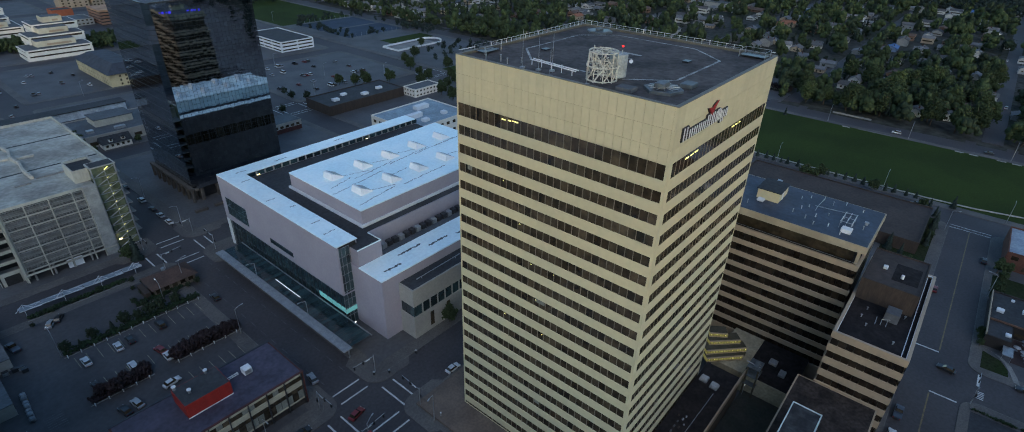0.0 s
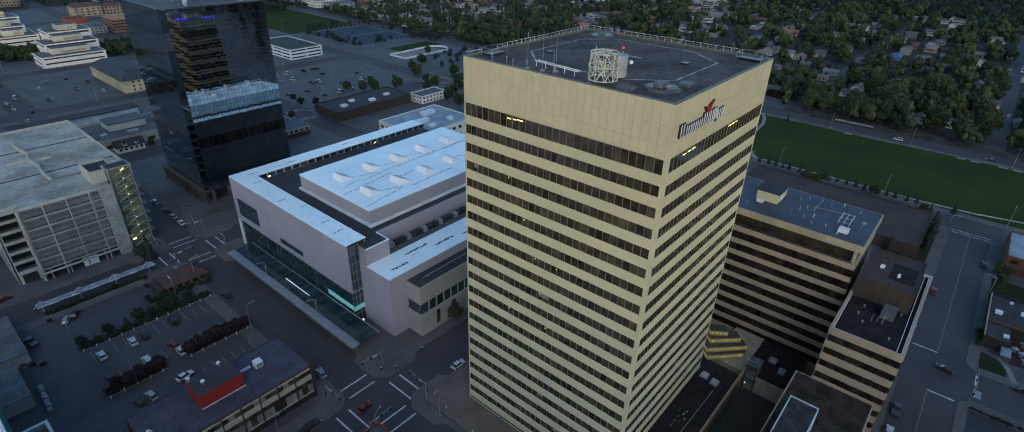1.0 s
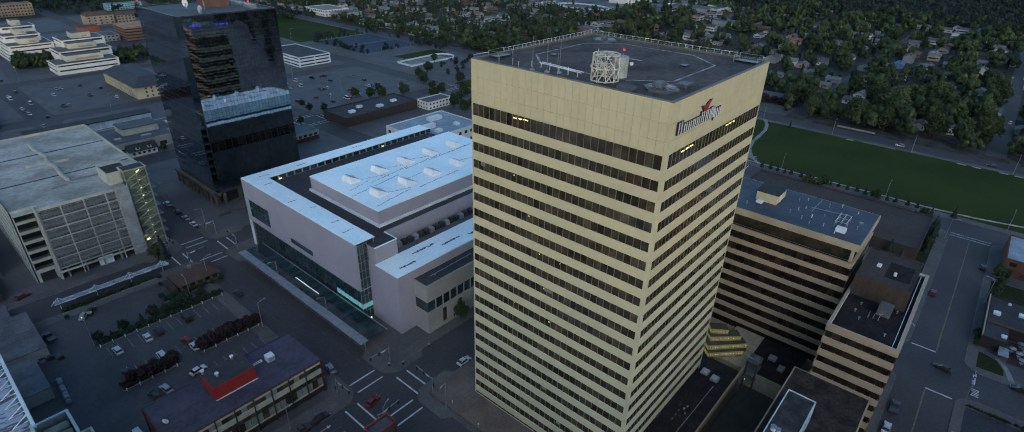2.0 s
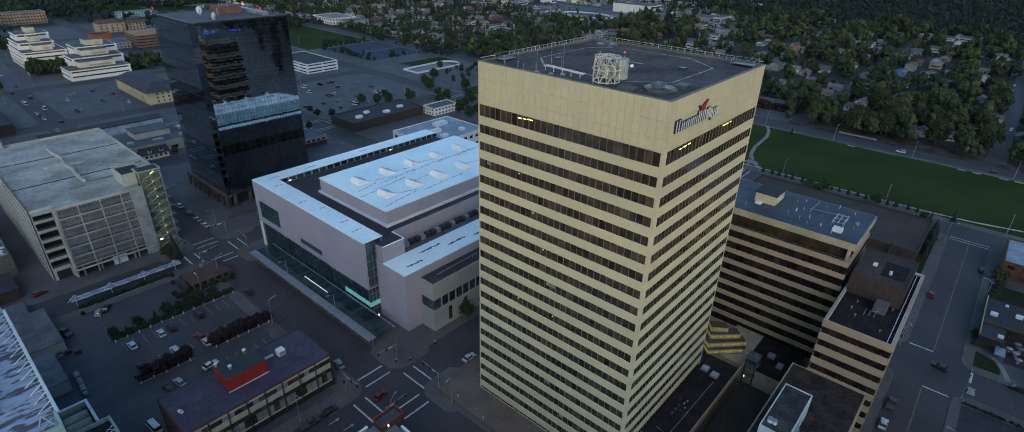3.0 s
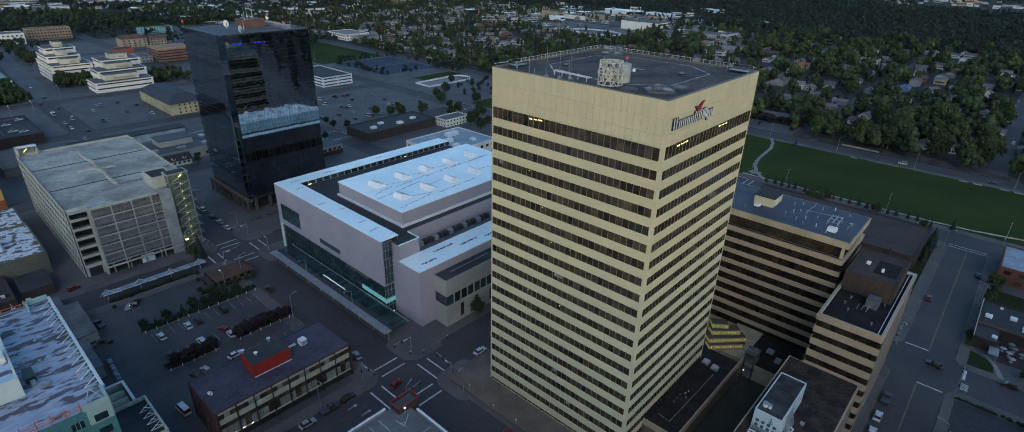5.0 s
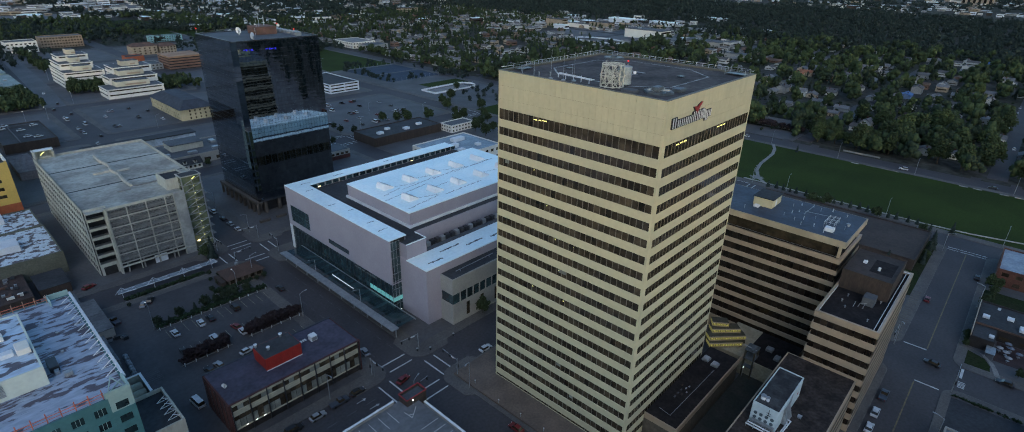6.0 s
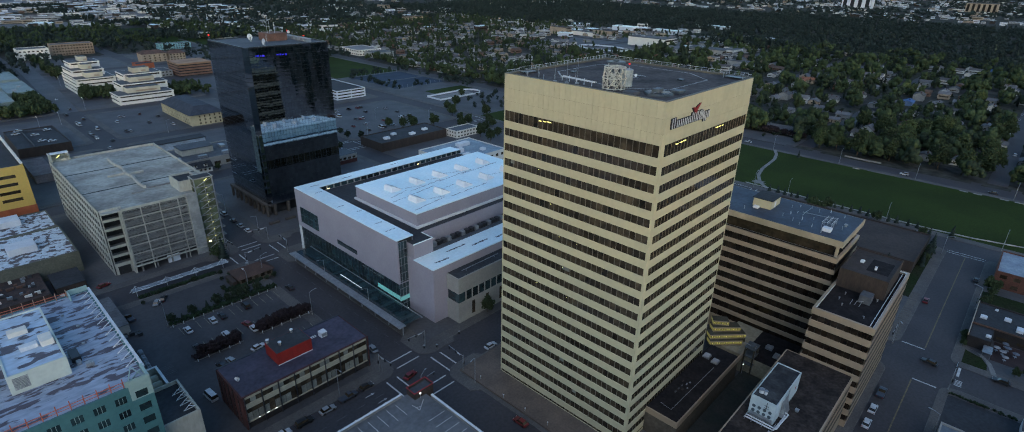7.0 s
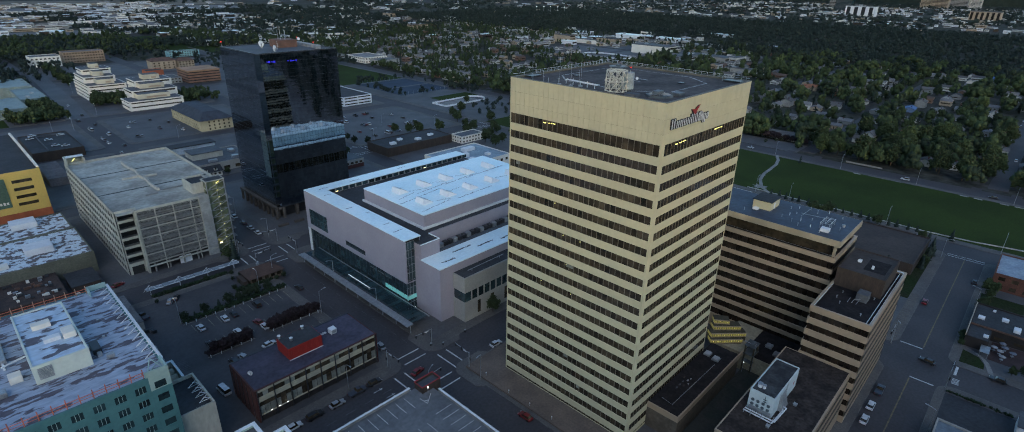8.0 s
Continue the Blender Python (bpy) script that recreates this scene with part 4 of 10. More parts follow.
rows = [(6 + 1.833 * i, 6 + 1.833 * (i + 1)) for i in range(40)]
mirror_panels("glass_panes", "y", 203.8, -1, 5.8, 43.9, 26, rows)
mirror_panels("glass_panes", "x", 3.8, -1, 205.8, 243.2, 25, rows)
v = [p for z0, z1 in rows for p in ((0.02, 1.98, z0 + 0.05), (1.98, 0.02, z0 + 0.05), (1.98, 0.02, z1 - 0.05), (0.02, 1.98, z1 - 0.05))]
put("corner_glass", mesh_of("corner_glass", v, [(4 * i, 4 * i + 1, 4 * i + 2, 4 * i + 3) for i in range(len(rows))], BLACKGLASS), bt, None, "black mirror panes of the chamfered corner", "stuff")
for z in [6 + 3.666 * i for i in range(21)]:
    boxes("storey_line", [(5.8, 203.76, z - 0.05, 43.9, 203.84, z + 0.05)], BLACKBAND, bt)
    boxes("storey_line", [(3.76, 205.8, z - 0.05, 3.84, 243.2, z + 0.05)], BLACKBAND, bt)
boxes("roof", [(5.0, 205.0, 79.2, 43.5, 242.8, 79.4)], ROOFGREY, bt, "pale grey flat roof")
for blk in ((5.8, 203.8, 79.2, 43.9, 204.2, 79.8), (3.8, 205.8, 79.2, 4.2, 243.2, 79.8), (43.5, 204.2, 79.2, 43.9, 243.2, 79.8), (4.2, 242.8, 79.2, 43.5, 243.2, 79.8)):
    boxes("parapet", [blk], BLACKBAND, bt)
BROWNCONC = mat("brown_concrete", (0.10, 0.085, 0.072), (0.07, 0.06, 0.052), 0.85, s1=0.3, s2=2)
boxes("base_glass", [(7, 207, 0.15, 42, 241.5, 6)], BLACKBAND, bt)
for i in range(6):
    bevel_boxes("base_column", [(4.0, 206 + 6.6 * i, 0.15, 5.4, 207.6 + 6.6 * i, 6)], BROWNCONC, bt, r=0.1)
for i in range(6):
    bevel_boxes("base_column", [(6 + 6.8 * i, 203.9, 0.15, 7.4 + 6.8 * i, 205.3, 6)], BROWNCONC, bt, r=0.1)
boxes("base_beam", [(3.9, 203.9, 5.1, 5.4, 243, 6)], BROWNCONC, bt)
# arcade at the foot
arc = thing("street_arcade", (2.4, 205, 0.15), "dark brown concrete arcade at the foot of the black tower", "arcade")
for i in range(9):
    y = 204 + 5.0 * i
    bevel_boxes("pier", [(2.4, y, 0.15, 3.4, y + 1.0, 5.6)], BROWNCONC, arc, r=0.08)
bevel_boxes("beam", [(2.1, 203.9, 5.6, 3.7, 244.9, 6.8)], BROWNCONC, arc, r=0.08)
for i in range(8):
    y = 205 + 5.0 * i
    for k in range(4):
        a0, a1 = math.pi * k / 8, math.pi * (k + 1) / 8
        for s_ in (-1, 1):
            y0, y1 = y + 2 + s_ * 2.0 * math.cos(a0), y + 2 + s_ * 2.0 * math.cos(a1)
            boxes("arch_stone", [(2.45, min(y0, y1), 3.9 + 1.7 * math.sin(a0), 3.35, max(y0, y1), 5.6)], BROWNCONC, arc)
for x in range(4):
    bevel_boxes("planter", [(-1 + 8 * x, 194.5, 0.15, 4 + 8 * x, 196, 1.2)], BROWNCONC, arc, r=0.1)
BRICKPENT = mat("brown_penthouse", (0.17, 0.095, 0.07), None, 0.8, s1=0.3, s2=2)
bevel_boxes("penthouse", [(23.5, 222, 79.4, 33, 232, 82.9)], BRICKPENT, bt, r=0.1)
for i in range(7):
    bevel_boxes("roof_box", [(36 + 0.4 * (i % 2), 209 + 4.4 * i, 79.4, 38.5, 211.5 + 4.4 * i, 81.0)], METAL, bt, r=0.08)
for x, y, h in ((24.5, 224, 8.5), (26.2, 225, 10), (28, 224, 8), (31, 230, 8), (20, 216, 4)):
    tubes("aerial", [[(x, y, 79.4), (x, y, 79.4 + h)]], 0.06, WHITE, bt, sides=5)


def dish_mesh(name, r, material, depth=0.28):
    """A shallow bowl with a thick rim, open towards +x."""
    v, f, n, rings = [], [], 16, 4
    for side in (0.0, -0.08):
        for k in range(rings + 1):
            rr = r * k / rings
            for i in range(n):
                a = 2 * math.pi * i / n
                v.append((depth * r * (k / rings) ** 2 + side, rr * math.cos(a), rr * math.sin(a)))
    for s in range(2):
        o = s * (rings + 1) * n
        for k in range(rings):
            for i in range(n):
                j = (i + 1) % n
                f.append((o + k * n + i, o + k * n + j, o + (k + 1) * n + j, o + (k + 1) * n + i))
    return mesh_of(name, v, f, material, True)


DISH = dish_mesh("dish", 1.5, WHITE)
DISH_S = dish_mesh("dish", 0.7, WHITE)
put("dish", DISH, bt, (17, 226, 81.6), "white dish aerial", turn=3.6)
put("dish", DISH, bt, (15.5, 208.5, 81.0), "white dish aerial", turn=2.2)
put("dish", DISH_S, bt, (35, 224, 83), "white dish aerial", turn=4.0)
boxes("dish_mount", [(16.6, 225.6, 79.4, 17.1, 226.2, 81.6)], METAL, bt)
boxes("dish_mount", [(15.2, 208.2, 79.4, 15.7, 208.8, 81.0)], METAL, bt)
for x, y in ((4.4, 242.5), (43.2, 242.4), (38, 215)):
    tubes("lamp_pole", [[(x, y, 79.4), (x, y, 81.6)]], 0.06, METAL, bt, sides=5)
    put("warning_lamp", pane_mesh("warning_lamp", LAMPRED, 0.45, 0.45, 0.45), bt, (x, y, 81.8), "red warning lamp")
for i, (x, w) in enumerate(((8.6, 0.5), (9.6, 0.8), (10.9, 0.5), (12, 0.9), (18.5, 0.9), (19.9, 0.6), (21, 0.9), (22.5, 0.6))):
    put("sign_bar", pane_mesh("sign_bar", LAMPBLUE, w, 0.12, 0.8 if i % 2 else 0.45), bt, (x, 203.7, 75.9 - 0.05 * i), "blue neon sign bar")

# ---- plants ----
rng = np.random.default_rng(7)
PHI = (1 + 5 ** 0.5) / 2
ICO_V = np.array([(-1, PHI, 0), (1, PHI, 0), (-1, -PHI, 0), (1, -PHI, 0), (0, -1, PHI), (0, 1, PHI), (0, -1, -PHI), (0, 1, -PHI), (PHI, 0, -1), (PHI, 0, 1), (-PHI, 0, -1), (-PHI, 0, 1)]) / 1.902
ICO_F = np.array([(0, 11, 5), (0, 5, 1), (0, 1, 7), (0, 7, 10), (0, 10, 11), (1, 5, 9), (5, 11, 4), (11, 10, 2), (10, 7, 6), (7, 1, 8), (3, 9, 4), (3, 4, 2), (3, 2, 6), (3, 6, 8), (3, 8, 9), (4, 9, 5), (2, 4, 11), (6, 2, 10), (8, 6, 7), (9, 8, 1)])
OCT_V = np.array([(1, 0, 0), (-1, 0, 0), (0, 1, 0), (0, -1, 0), (0, 0, 1), (0, 0, -1)], float)
OCT_F = np.array([(0, 2, 4), (2, 1, 4), (1, 3, 4), (3, 0, 4), (2, 0, 5), (1, 2, 5), (3, 1, 5), (0, 3, 5)])


def tri_mesh(name, verts, tris, material, smooth=False):
    me = bpy.data.meshes.new(name)
    me.vertices.add(len(verts))
    me.vertices.foreach_set("co", np.asarray(verts, np.float32).ravel())
    me.loops.add(len(tris) * 3)
    me.loops.foreach_set("vertex_index", np.asarray(tris, np.int32).ravel())
    me.polygons.add(len(tris))
    me.polygons.foreach_set("loop_start", np.arange(0, len(tris) * 3, 3, dtype=np.int32))
    me.polygons.foreach_set("loop_total", np.full(len(tris), 3, np.int32))
    me.materials.append(material)
    me.update()
    me.validate()
    return me


def clump(n, rx, rz, size, base, up=0.0, shell=0.55):
    """Many small uneven leaf clumps that fill a rounded crown."""
    vs, fs = [], []
    for i in range(n):
        d = rng.normal(size=3)
        d /= np.linalg.norm(d)
        rad = shell + (1 - shell) * rng.random()
        lump = 1 + 0.22 * math.sin(3.1 * d[0] + 5 * d[1]) + 0.15 * math.sin(7 * d[2] + 4 * d[0])
        c = d * rad * lump * np.array([rx, rx, rz]) + np.array([0, 0, base])
        s = size * (0.55 + 0.9 * rng.random())
        v = OCT_V * (s * (0.6 + 0.7 * rng.random(3))) + rng.normal(scale=s * 0.22, size=(6, 3))
        a = rng.random() * 6.28
        rot = np.array([(math.cos(a), -math.sin(a), 0), (math.sin(a), math.cos(a), 0), (0, 0, 1)])
        fs.append(OCT_F + 6 * len(vs))
        vs.append(v @ rot.T + c)
    return np.concatenate(vs), np.concatenate(fs)


def spruce_geo(h, r, tiers=9, arms=9):
    vs, fs, n = [], [], 0
    for i in range(tiers):
        f = i / tiers
        z = h * (0.08 + 0.9 * f)
        rad = r * (1 - f) ** 0.85 + 0.12
        for k in range(arms):
            a = 2 * math.pi * (k + 0.37 * i) / arms + rng.normal(scale=0.12)
            L = rad * (0.75 + 0.45 * rng.random())
            tip = np.array([math.cos(a) * L, math.sin(a) * L, z - 0.25 * L])
            w = 0.42 * L + 0.15
            side = np.array([-math.sin(a), math.cos(a), 0]) * w
            root = np.array([0, 0, z + 0.32 * h / tiers * 2])
            mid = tip * 0.55 + np.array([0, 0, z * 0.45 - 0.02])
            vs += [root, mid + side, tip, mid - side, mid + np.array([0, 0, -0.3])]
            fs += [(n, n + 1, n + 2), (n, n + 2, n + 3), (n + 1, n + 4, n + 2), (n + 2, n + 4, n + 3)]
            n += 5
    return np.array(vs), np.array(fs)


def limbs(h, r, n, spread):
    geo = [tube_geo([(0, 0, -0.3), (0.05 * h * 0.1, 0, h * 0.35), (0, 0.03 * h * 0.1, h * 0.7)], r, 7, r * 0.4)]
    for i in range(n):
        a = 6.28 * i / n + rng.random()
        z = h * (0.3 + 0.28 * rng.random())
        geo.append(tube_geo([(0, 0, z), (math.cos(a) * spread * 0.4, math.sin(a) * spread * 0.4, z + 0.16 * h), (math.cos(a) * spread * 0.75, math.sin(a) * spread * 0.75, z + 0.34 * h)], r * 0.45, 5, r * 0.12))
    return join_geo(geo)


def leafy_tree(name, h, rx, leafmat, n, label, size=0.45):
    t = thing(name, (0, 0, 0), label, "tree")
    v, f = limbs(h, 0.02 * h + 0.05, 6, rx)
    put("trunk", mesh_of("trunk", v, f, BARK, True), t)
    if n > 1000:
        parts_, off = [], 0
        for k in range(9):
            a, zz = 2.4 * k, 0.36 + 0.055 * k
            r = rx * (0.62 - 0.028 * k)
            cv, cf = clump(n // 9, r, h * 0.17, size, h * zz, shell=0.3)
            parts_.append((cv + np.array([math.cos(a), math.sin(a), 0]) * rx * (0.55 - 0.045 * k), cf + off))
            off += len(cv)
        v, f = np.concatenate([p[0] for p in parts_]), np.concatenate([p[1] for p in parts_])
    else:
        v, f = clump(n, rx, h * 0.36, size, h * 0.62)
    put("crown", tri_mesh("crown", v, f, leafmat), t)
    return t


def spruce_tree(h, r, label):
    t = thing("spruce_tree", (0, 0, 0), label, "tree")
    v, f = tube_geo([(0, 0, -0.3), (0, 0, h * 0.5), (0, 0, h * 0.97)], 0.02 * h, 6, 0.03)
    put("trunk", mesh_of("trunk", v, f, BARK, True), t)
    v, f = spruce_geo(h, r)
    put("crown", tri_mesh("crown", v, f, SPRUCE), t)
    return t


KINDS = {
    "big": leafy_tree("birch_tree", 13, 4.6, LEAF, 1500, "tall leafy dark green birch tree"),
    "pale": leafy_tree("birch_tree", 13, 4.6, LEAFPALE, 1500, "tall leafy mid-green birch tree"),
    "mid": leafy_tree("birch_tree", 8, 3.0, LEAF, 380, "leafy dark green street tree"),
    "small": leafy_tree("young_tree", 5, 1.8, LEAFDARK, 200, "young leafy tree in the paving", 0.36),
    "purple": leafy_tree("chokecherry_tree", 4.6, 2.3, PURPLE, 260, "dark purple-leaved ornamental tree in the planting strip", 0.4),
    "spruce": spruce_tree(11, 2.4, "dark green spruce tree"),
    "shrub": spruce_tree(3.6, 0.85, "small columnar conifer along the park walk"),
}
USED = set()


def plant(kind, x, y, s=1.0, z=0.15):
    m = Matrix.Translation((x, y, z)) @ Matrix.Rotation(rng.random() * 6.28, 4, "Z")
    ob = KINDS[kind]
    if kind not in USED:
        USED.add(kind)
        ob.matrix_basis = m
        ob.scale = (s, s, s)
        return ob
    c = copy_thing(ob, m)
    c.scale = (s, s, s)
    return c


# trees of the blocks and the park edge
for y in (44, 40, 36, 32.2, 28.8, 24.8, 15, 10.7, 7.3, 2.9, -1.3, -4.8, -14.7, -18.2, -22.8, -27):
    plant("shrub", 220.8 + rng.normal() * 0.3, y + rng.normal() * 0.3, 0.9 + 0.35 * rng.random())
for x, y, k in ((206.3, 17.7, 0.95), (214.8, 12.7, 0.8), (209.5, 14.5, 0.7), (215.5, -10.4, 0.75), (210.7, -30.7, 0.62)):
    plant("mid", x, y, k)
for x, y, s in ((206.5, -36, 0.5), (207, -33, 0.42), (214, -33, 0.5), (221, -41, 0.6), (300, 55, 0.5)):
    plant("spruce", x, y, s)
for x, y in ((178, 238), (186, 230), (192, 246), (199, 228), (183, 262), (204, 250), (176, 224), (194, 268), (206, 236), (170, 282), (162, 300), (158, 290), (200, 282), (210, 262), (232, 325), (262, 352), (226, 280), (240, 270), (150, 296), (144, 306), (205, 300), (214, 318)):
    plant("mid", x + rng.normal(), y + rng.normal(), 0.8 + 0.45 * rng.random())
for x, y in ((8, 572), (15, 566), (22, 575), (5, 560), (28, 568), (12, 580), (66, 540), (72, 532), (80, 536), (88, 530), (76, 545), (-36, 560), (-40, 535), (-46, 530), (-52, 525), (-38, 525), (-58, 522), (9, 690), (11, 720), (9, 745), (12, 770)):
    plant("mid", x + rng.normal(), y + rng.normal(), 0.9 + 0.5 * rng.random())
plant("spruce", -29.5, 176.5, 0.95)
plant("mid", -31.5, 178.0, 0.7)
plant("mid", 20, 69.4, 0.75)
for x, y in ((70, 270), (66, 264), (88, 280), (80, 300), (92, 320), (106, 300), (112, 292), (108, 312)):
    plant("small", x, y, 0.9 + 0.3 * rng.random())


def wood(name, pts, radii, heights, material, label, leaves=60, lobes=4, size=0.8, cone=False):
    """Far trees as one part-transparent mass: for each an uneven core and a ragged shell of leaf sprays."""
    P, R, H = np.array(pts), np.asarray(radii), np.asarray(heights)
    n = len(P)
    lobe = rng.normal(size=(n, lobes, 3)) * np.array([0.36, 0.36, 0.0])
    lobe[:, :, 2] = 0.30 + 0.55 * rng.random((n, lobes))
    lobe[:, :, :2] *= (1.25 - 0.7 * lobe[:, :, 2:3])
    if cone:
        lobe[:, :, 2] = np.linspace(0.3, 0.85, lobes)[None, :]
        lobe[:, :, :2] *= 0.25
    pick = rng.integers(0, lobes, size=(n, leaves))
    c = np.take_along_axis(lobe, pick[:, :, None].repeat(3, 2), 1)
    d = rng.normal(size=(n, leaves, 3))
    d /= np.linalg.norm(d, axis=2)[:, :, None]
    reach = (0.30 + 0.30 * rng.random((n, leaves)))
    if cone:
        reach = reach * (1.25 - 1.15 * c[:, :, 2])
    c = c + d * reach[:, :, None] * np.array([1.0, 1.0, 0.36])
    c[:, :, 2] = np.clip(c[:, :, 2], 0.12, 1.12)
    c = c * np.stack([R, R, H], 1)[:, None, :]
    c[:, :, :2] += P[:, None, :]
    tri = rng.normal(size=(n, leaves, 3, 3)) * (size * (0.6 + 0.4 * R / R.mean()))[:, None, None, None] * np.array([1, 1, 0.8])
    leaf_v = (c[:, :, None, :] + tri).reshape(-1, 3)
    leaf_f = np.arange(len(leaf_v)).reshape(-1, 3)
    scale = np.stack([R, R, H], 1)[:, None, :]
    size_l = (0.28 + 0.16 * rng.random((n, lobes, 1))) * np.array([1.0, 1.0, 0.46])
    if cone:
        size_l = size_l * (1.35 - 1.25 * lobe[:, :, 2:3])
    core = ICO_V[None, None] * (1 + rng.normal(scale=0.24, size=(n, lobes, 12, 1))) * (size_l * scale)[:, :, None, :]
    core = core + (lobe * scale)[:, :, None, :]
    core[..., :2] += P[:, None, None, :]
    n = n * lobes
    core_f = (ICO_F[None] + 12 * np.arange(n)[:, None, None]).reshape(-1, 3)
    v = np.concatenate([core.reshape(-1, 3), leaf_v])
    f = np.concatenate([core_f, leaf_f + 12 * n])
    return tagged(new(name, tri_mesh(name, v, f, material)), label, "trees", kind="stuff")


def in_view(x, y, margin=60):
    """Whether a place lies in the wedge of land that is looked over."""
    return y > -75 - 0.06 * (x - 200) - margin and x > -110 + 0.06 * y - margin


def on_street(x, y):
    return any(abs(y - s) < 6.5 for s in STREETS if s < 700) or (abs((x - 325) % 114) < 4.5) or (abs((x - 325) % 114) > 109.5)


HOUSES = []
def scatter(n, x0, x1, y0, y1, keep):
    out = []
    while len(out) < n:
        x, y = x0 + (x1 - x0) * rng.random(), y0 + (y1 - y0) * rng.random()
        if in_view(x, y) and keep(x, y):
            out.append((x, y))
    return out


# plots of the housing area: houses first, trees between them
for y in np.arange(-150, 900, 15.5):
    for x in np.arange(342, 960, 28.5):
        px, py = x + rng.normal() * 3.0, y + rng.normal() * 2.0
        if in_view(px, py, 10) and not on_street(px, py) and rng.random() < (0.42 if y < 250 else 0.52) and not (px < 372 and py < 110):
            if not (px < 380 and 60 < py < 118) and not (640 < px < 830 and 400 < py < 640) and not (330 < px < 395 and 600 < py < 700):
                HOUSES.append((px, py))


SHOWN = {0: [(394, 41), (365, -24), (361, -7), (550, 2), (547, 48), (581, 18), (642, 108), (528, 97), (844, 90), (809, 119), (520, 95)],
         3: [(649, 23), (587, -22), (876, 28), (812, 22), (768, 18), (787, -15), (731, -25), (493, 115), (406, 38)],
         1: [(841, 57), (694, 48), (496, 133), (659, 99), (597, 37)],
         5: [(821, 102), (767, 104), (635, -17), (497, -28), (927, -14), (466, 90), (439, 110), (482, 138), (523, 61), (573, 19)],
         2: [(554, 168), (495, 105), (784, 147), (512, 132), (771, 157), (773, 134)],
         6: [(722, 156), (562, 40), (878, -1)],
         7: [(609, 147), (590, 150), (470, 330)]}
KNOWN = [p for k in SHOWN for p in SHOWN[k]]
HOUSES = [p for p in HOUSES if min((p[0] - a) ** 2 + (p[1] - b) ** 2 for a, b in KNOWN) > 300]
HS = np.array(HOUSES + KNOWN + [(340, 75), (340, 85), (340, 95), (340, 105), (352, 80), (352, 92), (364, 84), (364, 94)])
KN = np.array(KNOWN)
KSLOPE = (KN[:, 1] + 50) / (KN[:, 0] + 90)


def open_garden(x, y):
    """The open gardens before the houses that stand clear of the trees."""
    dx = KN[:, 0] - x
    return bool(np.any((dx > 0) & (dx < 34) & (np.abs(KN[:, 1] - y - dx * KSLOPE) < 6.0)))


def clear_of_houses(x, y, d=7.5):
    return np.min((HS[:, 0] - x) ** 2 + (HS[:, 1] - y) ** 2) > d * d


# tall trees along the park street, clear of the houses and their gardens
for x, y in ((336, 52), (341, 44), (338, 24), (341, 10), (336, -12), (343, -18), (338, -33), (346, 18), (350, 4), (352, -15), (354, 26), (362, 14), (366, 30), (372, 4), (376, -12), (380, 18), (384, -22), (372, -38), (390, -6), (396, 14), (404, -14), (412, 6), (408, 28), (420, -24),
             (339, 128), (340, 140), (338, 160), (352, 60), (356, -38), (390, -37), (408, -35), (428, -36), (450, -34), (475, -37), (500, -35), (340, -64), (356, -66), (374, -64), (395, -67), (420, -64), (446, -66), (424, 14), (430, -6), (438, 30), (416, 44), (442, 4)):
    if open_garden(x, y) or not clear_of_houses(x, y, 8.0):
        continue
    plant("pale" if rng.random() < 0.55 else "big", x + rng.normal() * 1.5, y + rng.normal() * 2, 1.05 + 0.45 * rng.random(), 0)


def town_trees(x, y):
    if 630 < x < 1000 and 400 < y < 720 and rng.random() < 0.72:
        return False
    if 690 < x < 900 and 300 < y < 400 and rng.random() < 0.65:
        return False
    if open_garden(x, y) or (560 < x < 900 and abs(y - 8 - 0.085 * (x - 590)) < 4):
        return False
    if x > 450 and noise.noise((x / 45, y / 45, 2)) < -0.12:
        return False
    return not on_street(x, y) and clear_of_houses(x, y) and not (650 < x < 820 and 425 < y < 620 and rng.random() < 0.8) and not (325 < x < 400 and 590 < y < 700)


for count, kind in ((560, LEAF), (420, LEAFPALE), (420, LEAFDARK)):
    pts = scatter(count, 330, 960, -150, 420, town_trees)
    rad = 2.8 + 3.4 * rng.random(len(pts)) ** 1.3
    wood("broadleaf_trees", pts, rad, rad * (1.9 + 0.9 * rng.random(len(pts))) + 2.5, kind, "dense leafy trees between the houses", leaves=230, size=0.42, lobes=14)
pts = scatter(900, 330, 960, -150, 420, lambda x, y: not on_street(x, y) and clear_of_houses(x, y, 5.5))
rad = 1.0 + 1.2 * rng.random(len(pts))
wood("garden_shrubs", pts, rad, rad * 1.6 + 0.6, LEAFDARK, "low shrubs and hedges of the gardens", leaves=60, size=0.35, lobes=5)
pts = scatter(2300, 338, 960, 380, 1100, town_trees)
rad = 1.8 + 2.2 * rng.random(len(pts))
wood("broadleaf_trees", pts, rad, rad * 2 + 2 + 4 * rng.random(len(pts)), LEAF, "leafy trees among the scattered houses", leaves=30, size=0.7, lobes=5)
pts = scatter(1000, 338, 960, -150, 1000, town_trees)
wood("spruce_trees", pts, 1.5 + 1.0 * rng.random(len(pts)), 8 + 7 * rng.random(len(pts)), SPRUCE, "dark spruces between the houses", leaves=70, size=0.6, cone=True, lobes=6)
pts = [(326 + 14 * rng.random(), 122 + 494 * rng.random()) for k in range(210)]
pts = [p for p in pts if not on_street(335, p[1])]
